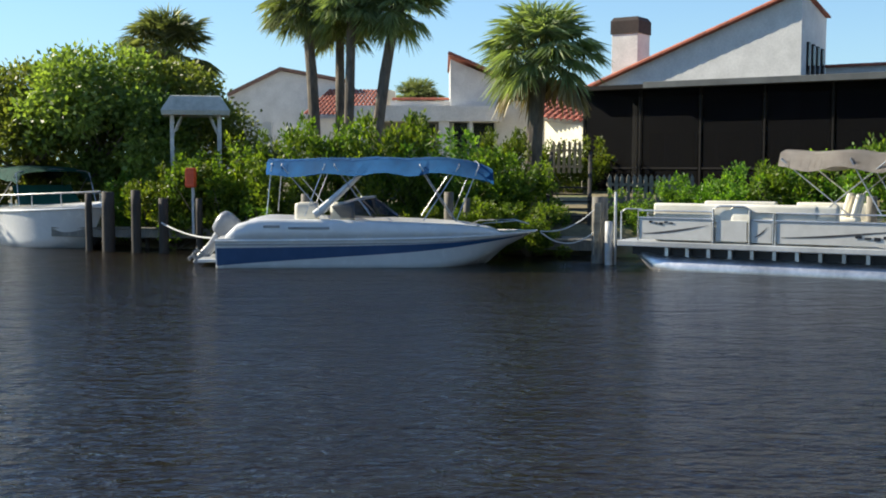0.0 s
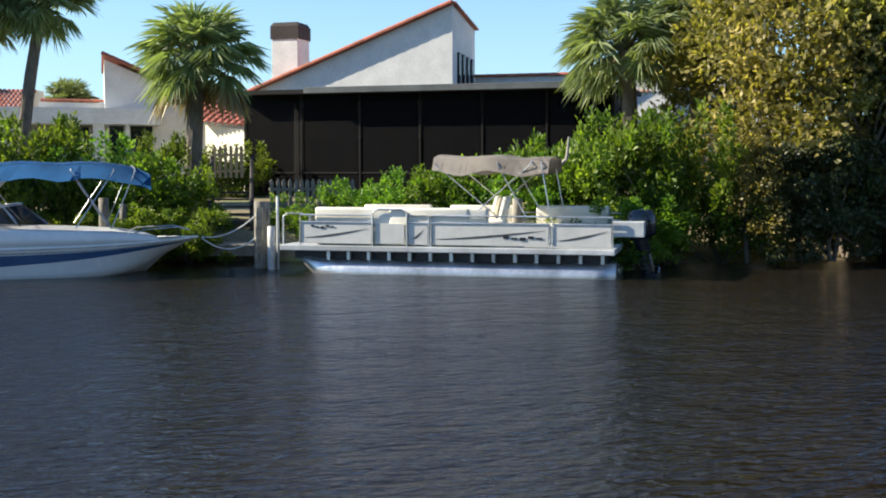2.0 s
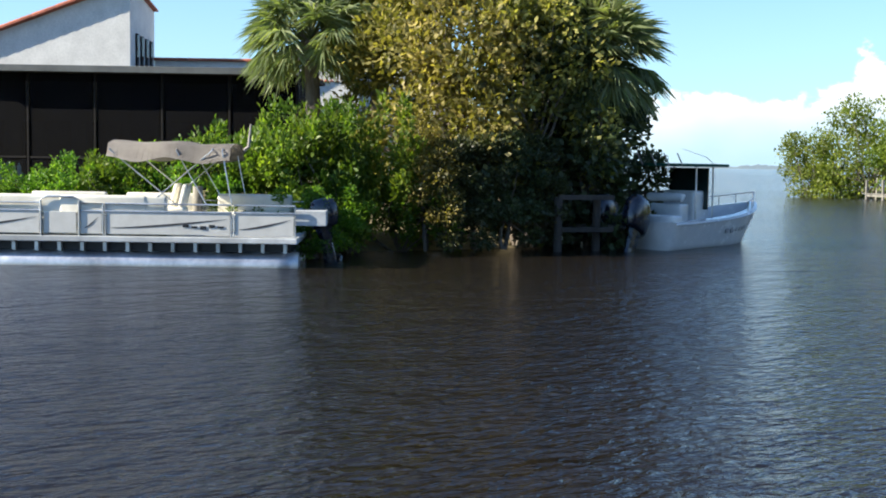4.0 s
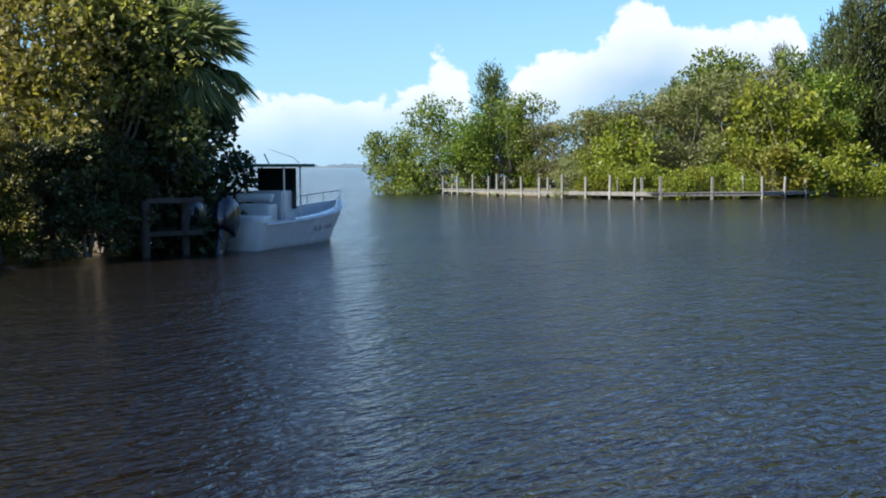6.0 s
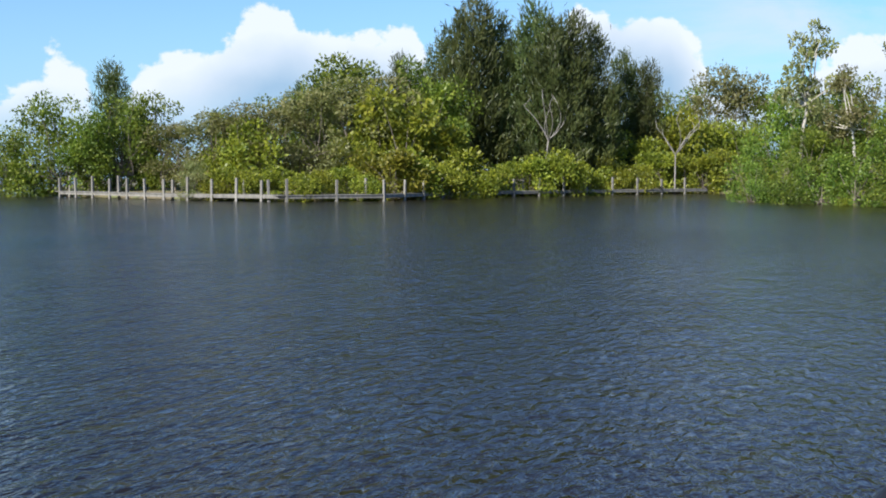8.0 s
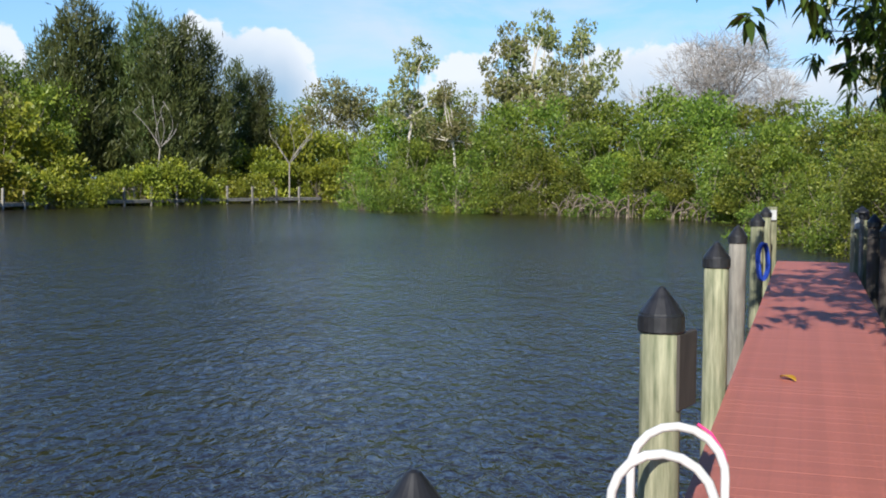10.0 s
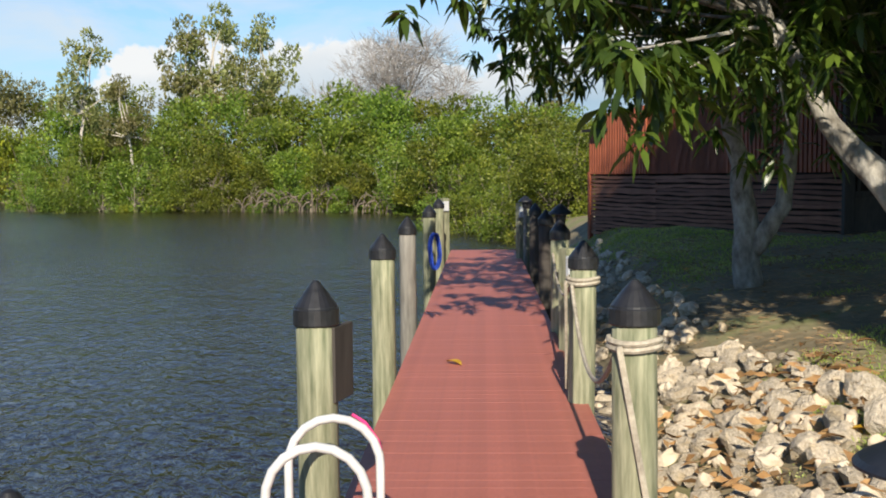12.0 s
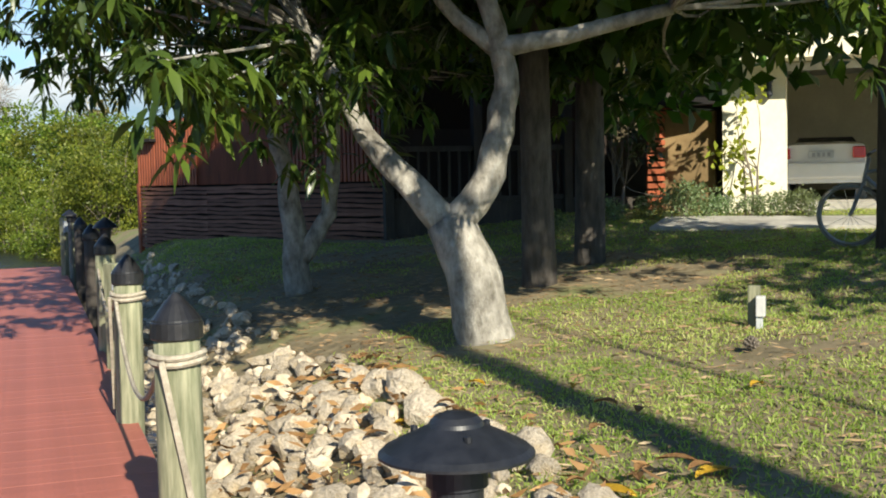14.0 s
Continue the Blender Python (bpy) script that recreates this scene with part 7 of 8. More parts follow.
def garage():
    t = thing("garage", "cream stucco garage with an open bay and brown shingle roof", "garage")
    r = Vector((-0.866, -0.5, 0))
    inw = Vector((0.5, -0.866, 0))
    p0 = polar(142.6, 20.0) + r * 0.16
    ang = 30.0
    z0 = 1.38
    pier = 1.02
    wide = 4.9
    top = 3.82

    def slab(name, a, b, depth, za, zb, material, label=""):
        bm = bmesh.new()
        prism(bm, [flat(a), flat(b), flat(b + inw * depth), flat(a + inw * depth)], za, zb)
        return part(name, bm, material, t, label)
    slab("pier", p0, p0 + r * pier, 0.35, z0 - 0.3, top, STUCCO_CREAM)
    slab("pier", p0 + r * (pier + wide), p0 + r * (pier + wide + 1.2), 0.35, z0 - 0.3, top, STUCCO_CREAM)
    slab("header", p0, p0 + r * (pier + wide + 1.2), 0.35, top, 4.25, STUCCO_CREAM)
    slab("side_wall", p0 + inw * 0.35, p0 + r * 0.25 + inw * 0.35, 6.5, z0 - 0.3, 4.25, STUCCO_CREAM)
    slab("side_wall", p0 + r * (pier + wide + 0.95) + inw * 0.35, p0 + r * (pier + wide + 1.2) + inw * 0.35, 6.5, z0 - 0.3, 4.25, STUCCO_CREAM)
    slab("rear_wall", p0 + inw * 6.85, p0 + r * (pier + wide + 1.2) + inw * 6.85, 0.2, z0 - 0.3, 4.25, STUCCO_CREAM)
    slab("ceiling", p0 + inw * 0.35, p0 + r * (pier + wide + 1.2) + inw * 0.35, 6.5, 4.25, 4.35, STUCCO)
    slab("floor", p0 - inw * 0.5, p0 + r * (pier + wide + 1.2) - inw * 0.5, 7.5, z0 - 0.5, z0 + 0.06, CONCRETE)
    slab("raised_floor", p0 + r * 0.26 + inw * 0.45, p0 + r * (pier + wide + 0.94) + inw * 0.45, 6.35, z0 + 0.06, 1.62, CONCRETE)
    # deep boxed eave that stands forward, then the roof
    ev = p0 - inw * 0.75 + r * 0.35
    slab("eave", ev, ev + r * 7.5, 0.8, 3.94, 4.48, STUCCO_CREAM, "cream boxed eave")
    slab("gutter", ev - inw * 0.10, ev + r * 7.5 - inw * 0.10, 0.1, 4.48, 4.60, WHITE_PIPE, "white gutter")
    bm = bmesh.new()
    e0 = ev - inw * 0.1 + Vector((0, 0, 4.61))
    e1 = e0 + r * 7.6
    k0, k1 = e0 + inw * 5 + Vector((0, 0, 2.0)), e1 + inw * 5 + Vector((0, 0, 2.0))
    rings(bm, [[e0, e1, k1, k0], [v + Vector((0, 0, 0.06)) for v in (e0, e1, k1, k0)]])
    part("roof", bm, SHINGLE, t)
    bm = bmesh.new()
    q = p0 + r * (pier + wide / 2) - inw * 0.02
    box(bm, (q.x, q.y, top + 0.03), (wide, 0.1, 0.12), ang)
    part("door_track", bm, WHITE_PIPE, t, "white trim over the open bay")
    # wall lantern
    lan = p0 + r * 0.75 - inw * 0.10
    bm = bmesh.new()
    lathe(bm, [(0.02, 0.0), (0.07, 0.06), (0.06, 0.26), (0.09, 0.28), (0.02, 0.36)], 8, (lan.x, lan.y, 3.35))
    part("wall_lantern", bm, BLACK_METAL, t, "small black wall lantern")
    # link wall with a brown door between the timber house and the garage
    bm = bmesh.new()
    w0, w1 = polar(140.2, 20.6), polar(142.7, 20.3)
    prism(bm, [flat(w0), flat(w1), flat(w1 + inw * 0.3), flat(w0 + inw * 0.3)], 1.1, 3.2)
    part("link_wall", bm, surface("olive_brown_panel", (0.24, 0.16, 0.075), (0.33, 0.23, 0.11), 5.0, 0.8, 0.2), t, "olive-brown panelled wall")
    bm = bmesh.new()
    w0, w1 = polar(138.5, 20.0), polar(142.9, 19.8)
    prism(bm, [flat(w0), flat(w1), flat(w1 + inw * 2), flat(w0 + inw * 2)], 3.3, 3.42)
    part("link_roof", bm, BRONZE, t)
    # olive wall behind, its colour lowered for the shade there
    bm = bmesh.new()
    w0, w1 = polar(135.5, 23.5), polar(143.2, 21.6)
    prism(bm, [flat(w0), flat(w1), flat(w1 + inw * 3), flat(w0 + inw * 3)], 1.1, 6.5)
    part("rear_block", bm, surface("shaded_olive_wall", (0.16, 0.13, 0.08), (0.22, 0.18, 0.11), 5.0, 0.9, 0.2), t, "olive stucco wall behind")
    return t


def car():
    """A white convertible, its tail to the garage door."""
    c = polar(147.6, 21.7)
    t = thing("car", "white open-topped car parked inside the garage", "car", (c.x, c.y, 1.62), 0)
    back = Vector((0.5, -0.866, 0))
    t.matrix_basis = pose(c.x, c.y, 1.62, 0, 0, math.degrees(math.atan2(back.y, back.x))) @ Matrix.Diagonal((0.88, 0.86, 1.02, 1))
    bm = bmesh.new()
    W = 0.86
    prof = [(-0.02, 0.34, 0.92), (0.0, 0.55, 1.0), (0.05, 0.98, 0.95), (0.5, 1.03, 0.93), (1.2, 1.02, 0.94), (2.4, 1.0, 0.94), (3.2, 0.98, 0.9), (4.2, 0.86, 0.86), (4.4, 0.5, 0.8)]
    loops = []
    for x, h, k in prof:
        w = W * min(1.0, k + 0.06)
        belt = min(h, 0.95)
        loops.append([(x, y, z) for y, z in ((-W, 0.3), (-W * 1.03, 0.6), (-W, belt), (-W * k, h - 0.02), (-W * k * 0.6, h), (W * k * 0.6, h), (W * k, h - 0.02), (W, belt), (W * 1.03, 0.6), (W, 0.3))])
    rings(bm, loops)
    body = part("body", bm, CAR_WHITE, t, smooth=False)
    bm = bmesh.new()
    box(bm, (-0.03, 0, 0.52), (0.12, 1.74, 0.28), 0, 0.04)
    part("bumper", bm, CAR_WHITE, t)
    bm = bmesh.new()
    rings(bm, [[(x, y, z) for y, z in ((-0.72, 1.0), (-0.58, h), (0.58, h), (0.72, 1.0))] for x, h, z in ((1.9, 1.02, 1), (2.2, 1.05, 1), (2.5, 1.16, 1), (3.0, 1.02, 1))])
    part("cabin", bm, GLASS, t, "low dark windscreen over the folded roof")
    for y in (-0.74, 0.74):
        bm = bmesh.new()
        box(bm, (0.0, y, 0.83), (0.10, 0.26, 0.2), 0, 0.03)
        part("tail_lamp", bm, LAMP_RED, t, "red tail lamp")
    bm = bmesh.new()
    box(bm, (-0.005, 0, 0.80), (0.03, 0.5, 0.13), 0, 0.005)
    pl = part("plate", bm, GREY_PAINT, t, "pale plate")
    bm = bmesh.new()
    for k in range(4):
        box(bm, (-0.024, -0.15 + 0.1 * k, 0.80), (0.006, 0.06, 0.07))
    part("bar", bm, MOTOR_GREY, pl)
    for x in (0.95, 3.5):
        for y in (-0.78, 0.78):
            bm = bmesh.new()
            lathe(bm, [(0.18, -0.1), (0.30, -0.1), (0.315, -0.06), (0.315, 0.06), (0.30, 0.1), (0.18, 0.1)], 24)
            bmesh.ops.rotate(bm, matrix=Matrix.Rotation(radians(90), 3, "X"), verts=bm.verts)
            bmesh.ops.translate(bm, vec=(x, y, 0.315), verts=bm.verts)
            w = part("wheel", bm, SUN_PALE_TYRE, t)
            bm = bmesh.new()
            lathe(bm, [(0.02, -0.08), (0.19, -0.08), (0.19, 0.08), (0.02, 0.08)], 16)
            bmesh.ops.rotate(bm, matrix=Matrix.Rotation(radians(90), 3, "X"), verts=bm.verts)
            bmesh.ops.translate(bm, vec=(x, y, 0.315), verts=bm.verts)
            part("rim", bm, ALUMINIUM, w)
    return t


# rubber paled to grey: sunlight on the bicycle wheel is in the colour
SUN_PALE_TYRE = surface("dusty_grey_tyre", (0.20, 0.19, 0.17), (0.34, 0.32, 0.29), 12.0, 0.85, 0.2)


def bicycle():
    p = Vector((7.15, -11.75, 0))
    t = thing("bicycle", "grey bicycle leaning on a dark tree trunk", "bicycle", (p.x, p.y, ground_z(p.x, p.y) + 0.02), 0)
    t.matrix_basis = pose(p.x, p.y, ground_z(p.x, p.y) + 0.02, 4, 0, 205)
    R = 0.345
    for x in (0.0, 1.05):
        bm = bmesh.new()
        tube(bm, [(x + R * math.cos(a), 0, R + R * math.sin(a)) for a in np.linspace(0, math.tau, 37)], 0.019, 6)
        w = part("wheel", bm, SUN_PALE_TYRE, t)
        bm = bmesh.new()
        tube(bm, [(x + (R - 0.028) * math.cos(a), 0, R + (R - 0.028) * math.sin(a)) for a in np.linspace(0, math.tau, 37)], 0.012, 5)
        part("rim", bm, ALUMINIUM, w)
        for k in range(14):
            a = math.tau * k / 14
            bm = bmesh.new()
            tube(bm, [(x, 0.02 * (-1) ** k, R), (x + (R - 0.03) * math.cos(a), 0, R + (R - 0.03) * math.sin(a))], 0.003, 4)
            part("spoke", bm, ALUMINIUM, w)
    for pts, r in (([(0, 0.06, R), (0.16, 0.05, 0.75)], 0.018), ([(0, -0.06, R), (0.16, -0.05, 0.75)], 0.018), ([(0.14, 0, 0.72), (0.2, 0, 0.98)], 0.02), ([(0.17, 0, 0.82), (0.66, 0, 0.86)], 0.02), ([(0.17, 0, 0.76), (0.55, 0, 0.36)], 0.024), ([(0.66, 0, 0.95), (0.55, 0, 0.36)], 0.02), ([(0.55, 0, 0.36), (1.05, 0, R)], 0.014), ([(0.66, 0, 0.84), (1.05, 0, R)], 0.014)):
        bm = bmesh.new()
        tube(bm, pts, r, 8)
        part("frame_tube", bm, MOTOR_GREY, t)
    bm = bmesh.new()
    tube(bm, [(0.24, -0.3, 1.04), (0.2, -0.2, 1.02), (0.19, 0, 1.0), (0.2, 0.2, 1.02), (0.24, 0.3, 1.04)], 0.014, 8)
    part("handlebar", bm, BLACK_METAL, t)
    bm = bmesh.new()
    box(bm, (0.67, 0, 0.98), (0.26, 0.14, 0.06), 0, 0.025)
    part("saddle", bm, RUBBER, t)
    return t


def mango_leaves(rng, tips, per, size):
    """Drooping whorls of long leaves at twig ends."""
    base = np.repeat(tips, per, 0)
    a = rng.random(len(base)) * math.tau
    el = rng.normal(-0.55, 0.45, len(base))
    way = np.stack([np.cos(a) * np.cos(el), np.sin(a) * np.cos(el), np.sin(el)], 1)
    base = base + rng.normal(size=base.shape) * 0.035
    return base, way, size * (0.65 + 0.6 * rng.random(len(base)))


def long_leaf_mesh(name, base, way, length, width):
    """Long leaves with a folded midrib and a drooping tip: six corners, four faces each."""
    n = len(base)
    way = way / np.linalg.norm(way, axis=1, keepdims=True)
    side = np.cross(way, np.array([0, 0, 1.0]) + np.random.normal(size=(n, 3)) * 0.25)
    side /= np.linalg.norm(side, axis=1, keepdims=True) + 1e-9
    up = np.cross(side, way)
    L, W = length[:, None], width[:, None]
    down = np.array([0, 0, -1.0])
    m1 = base + way * L * 0.4 + down * L * 0.03
    m2 = base + way * L * 0.72 + down * L * 0.12
    tip = base + way * L + down * L * 0.28
    v = np.stack([base, m1 + side * W * 0.5 + up * W * 0.14, m1, m1 - side * W * 0.5 + up * W * 0.14, m2 + side * W * 0.36 + up * W * 0.1, m2 - side * W * 0.36 + up * W * 0.1, tip, m2], 1).reshape(-1, 3)
    quad = np.array([[0, 1, 2, 3], [1, 4, 7, 2], [3, 2, 7, 5], [4, 6, 5, 7]])
    idx = (np.arange(n)[:, None, None] * 8 + quad[None]).reshape(-1)
    me = bpy.data.meshes.new(name)
    me.vertices.add(8 * n)
    me.vertices.foreach_set("co", v.ravel())
    me.loops.add(16 * n)
    me.loops.foreach_set("vertex_index", idx.astype(np.int32))
    me.polygons.add(4 * n)
    me.polygons.foreach_set("loop_start", np.arange(0, 16 * n, 4, dtype=np.int32))
    me.update(calc_edges=True)
    me.shade_smooth()
    return me


def mango_tree(at, limbs, label, seed, trunk_r, whorls, reach, low, high, per=12, size=0.225, centre=(0, 0), hang=()):
    """A forked pale trunk, limbs given as point rows, and a canopy of leaf whorls."""
    rng = np.random.default_rng(seed)
    random.seed(seed)
    z = ground_z(*at)
    t = thing("mango_tree", label, "tree", (at[0], at[1], z))
    bm = bmesh.new()
    ends = []
    for pts, r0, r1 in limbs:
        k = len(pts)
        fine = []
        for i in range(k - 1):
            for f in np.linspace(0, 1, 5)[: 4 if i < k - 2 else 5]:
                fine.append(Vector(pts[i]).lerp(Vector(pts[i + 1]), f) + Vector((random.uniform(-1, 1), random.uniform(-1, 1), 0)) * 0.018)
        tube(bm, fine, [r0 + (r1 - r0) * i / (len(fine) - 1) for i in range(len(fine))], 14, 0.08)
        ends.append(Vector(pts[-1]))
    ends = ends[1:]
    part("trunk", bm, BARK_PALE, t, smooth=True)
    tips = []
    twigs = bmesh.new()
    for k in range(whorls):
        a, rr = rng.random() * math.tau, math.sqrt(rng.random())
        h = rng.random()
        edge = 1 - 0.5 * max(0, (h - 0.5) * 2) ** 2
        p = Vector((centre[0] + reach * rr * edge * math.cos(a), centre[1] + reach * rr * edge * math.sin(a), low + (high - low) * h - 0.5 * (rr ** 2) * (high - low) * 0.35))
        tips.append(p)
    for c, rad, n in hang:
        for k in range(n):
            tips.append(Vector(c) + Vector(rng.normal(size=3)) * rad)
    for p in tips[:: max(1, len(tips) // 150)]:
        e = min(ends, key=lambda q: (q - p).length)
        limb_tube(twigs, e, p, 0.02, 0.006, 0.1, 5, 5)
    part("branch", twigs, BARK_PALE, t)
    base, way, length = mango_leaves(rng, np.array([list(p) for p in tips]), per, size)
    mesh_part("crown", long_leaf_mesh("crown", base, way, length, length * 0.30), LEAF_MANGO, t)
    return t


slat_house()
garage()
car()
bicycle()
# main mango: forks low, one limb towards the dock, one upright
mango_tree((7.45, -6.57), [
    ([(0, 0, -0.2), (0.08, 0.05, 0.5), (0.30, 0.16, 1.0)], 0.26, 0.20),
    ([(0.28, 0.14, 0.9), (0.55, 0.42, 1.35), (0.85, 0.62, 1.75), (1.15, 0.95, 2.6)], 0.15, 0.06),
    ([(0.28, 0.14, 0.9), (0.02, -0.10, 1.4), (-0.10, -0.18, 2.1), (-0.08, -0.1, 2.6), (0.15, 0.15, 3.6)], 0.15, 0.07),
    ([(-0.08, -0.12, 2.45), (-0.5, -0.5, 2.52), (-1.2, -1.0, 2.7)], 0.09, 0.05),
    ([(-0.10, -0.15, 2.4), (0.2, 0.1, 2.7), (0.3, 0.6, 3.3)], 0.09, 0.04)],
    "mango tree with a pale forked trunk and hanging glossy leaves", 201, 0.24, 1700, 3.5, 3.2, 7.3, size=0.2, centre=(0.1, -0.1), hang=(((0.9, 0.9, 1.75), 0.2, 10), ((0.2, 1.6, 2.2), 0.3, 16), ((-1.15, 3.3, 2.0), 0.13, 12), ((-0.75, 2.9, 1.95), 0.12, 9), ((0.0, 3.0, 2.1), 0.14, 8), ((0.5, 3.7, 3.3), 0.28, 26), ((2.2, 3.4, 3.9), 0.45, 46), ((3.8, 2.9, 4.2), 0.5, 50), ((-2.2, -2.6, 3.0), 0.5, 40), ((0.9, -2.6, 2.9), 0.5, 40)))
mango_tree((12.4, -7.8), [
    ([(0, 0, -0.2), (0.02, 0.02, 0.7), (0.05, 0.1, 1.5), (0.1, 0.4, 2.6)], 0.19, 0.09),
    ([(-0.05, -0.02, 0.45), (-0.35, -0.25, 1.0), (-0.45, -0.3, 1.8), (-0.4, -0.3, 2.8)], 0.12, 0.06)],
    "smaller mango tree with two stems by the timber building", 202, 0.17, 1400, 3.4, 3.0, 6.9, centre=(0.2, 0.0), hang=(((-3.4, 2.2, 2.6), 0.35, 34), ((-3.7, 1.4, 2.4), 0.35, 30), ((-2.6, 2.6, 3.4), 0.4, 40)))
for x, y, r, h, lean in ((9.1, -8.8, 0.165, 7.0, 0.1), (9.95, -10.5, 0.17, 7.0, -0.1), (6.52, -11.62, 0.19, 13.5, 0.0)):
    t = thing("yard_tree", "straight grey-trunked tree in the shaded yard", "tree", (x, y, ground_z(x, y)), group="straight trunks in the yard")
    bm = bmesh.new()
    tube(bm, [(lean * f, 0, -0.3 + h * f) for f in np.linspace(0, 1, 9)], [r * (1.2 - 0.35 * f ** 0.5) for f in np.linspace(0, 1, 9)], 14, 0.08)
    part("trunk", bm, BARK_SHADED, t, smooth=True)
    rng2 = np.random.default_rng(int(x * 10))
    pos, out = in_clumps(crown_clumps(rng2, 8.0 if x > 8 else 15.0, 3.3 if x > 8 else 2.4, 0.38 if x > 8 else 0.66, 44, 0.3), 10000, rng2, 0.2)
    mesh_part("crown", leaf_mesh("crown", pos, out + rng2.normal(size=out.shape) * 0.8, 0.36, 0.17), LEAF_MANGO, t)
# unseen trees added behind the camera to cast shade on lawn and yard
shade = broad_tree("shade_tree", "leafy tree beside the dock path", 6.5, 2.4, 210, LEAF_MANGO, 5200, 0.26, BARK, 30, 0.45, 0.3, 0.15)
put(shade, 0.2, -9.6)
tall = broad_tree("tall_shade_tree", "tall unseen tree whose trunk shadow crosses the lawn", 17.5, 2.5, 214, LEAF_MANGO, 2600, 0.26, BARK, 30, 0.78, 0.26, 0.17, thin=0.2)
put(tall, -2.5, -2.1)
# added out of view: its crown only keeps sun off the ground under the mangos
slim = broad_tree("slim_shade_tree", "unseen crown on a thin stem, added to shade the yard", 10.2, 2.0, 216, LEAF_MANGO, 4600, 0.26, BARK, 30, 0.68, 0.3, 0.03, thin=0.2)
put(slim, -0.9, -4.4)


def meter_box():
    p = Vector((5.56, -7.68, 0))
    t = thing("electric_box", "small wooden post with grey outlet boxes on the lawn", "box", (p.x, p.y, ground_z(p.x, p.y)), 30)
    bm = bmesh.new()
    box(bm, (0, 0, 0.14), (0.09, 0.09, 0.36), 0, 0.006)
    part("post", bm, TIMBER_GREEN, t)
    bm = bmesh.new()
    box(bm, (-0.06, 0.10, 0.17), (0.07, 0.10, 0.16), 0, 0.01)
    part("outlet", bm, WHITE_PIPE, t, "white weatherproof outlet")
    bm = bmesh.new()
    box(bm, (-0.05, 0.10, 0.05), (0.05, 0.06, 0.12), 0, 0.006)
    part("conduit", bm, GREY_PAINT, t)


meter_box()


def walkway():
    bm = bmesh.new()
    a, b = polar(139.5, 17.2), polar(153, 17.0)
    inw = Vector((0.5, -0.866, 0))
    pts = [a, b, b + inw * 1.6, a + inw * 1.6]
    rings(bm, [[(p.x, p.y, ground_z(p.x, p.y) - 0.2) for p in pts], [(p.x, p.y, ground_z(p.x, p.y) + 0.05) for p in pts]])
    t = thing("pavement", "pale concrete walk before the garage", "pavement", kind="structure")
    part("slab", bm, CONCRETE, t)


walkway()

# planting along the garage
small = broad_tree("garden_shrub", "low grey-green garden shrub by the garage wall", 0.75, 0.6, 220, leaf_surface("grey_green_leaves", (0.09, 0.13, 0.07), (0.17, 0.22, 0.11), (0.3, 0.36, 0.18), 0.35), 1300, 0.075, BARK, 16, 0.05, 0.4, 0.02, "bush", 3)
first_done = False
for az, d, s in ((139.6, 18.9, 0.5), (141.2, 18.8, 0.8), (142.6, 18.9, 0.5), (144.2, 18.9, 0.5), (145.6, 18.8, 0.55), (146.8, 18.7, 0.6), (137.6, 18.6, 0.5), (134.5, 17.5, 0.5)):
    p = polar(az, d)
    (more if first_done else put)(small, p.x, p.y, az * 37, s)
    first_done = True
croton = broad_tree("climbing_shrub", "thin leggy shrub with yellow-green leaves against the wall", 2.3, 0.5, 221, LEAF_YELLOW, 170, 0.14, BARK, 12, 0.25, 0.35, 0.025, "bush", 3)
p = polar(144.2, 19.3)
put(croton, p.x, p.y)
vine = broad_tree("dark_vine", "dark hanging vine on the slat screen", 2.8, 0.7, 222, LEAF_DARK, 900, 0.14, BARK, 16, 0.1, 0.35, 0.03, "bush", 3)
p = polar(138.2, 19.4)
put(vine, p.x, p.y)


# ---- rocks, grass and litter ----
def rock_meshes(n):
    out = []
    for k in range(n):
        bm = bmesh.new()
        bmesh.ops.create_icosphere(bm, subdivisions=2, radius=1.0)
        for v in bm.verts:
            q = v.co.copy()
            d = 1 + 0.42 * noise.noise(q * 1.1 + Vector((k * 7, 0, 0))) + 0.20 * noise.noise(q * 2.7 + Vector((0, k * 5, 0)))
            v.co = q * d
            v.co.z *= 0.72
        me = bpy.data.meshes.new("rock")
        bm.to_mesh(me)
        bm.free()
        me.materials.append(LIMESTONE)
        out.append(me)
    return out


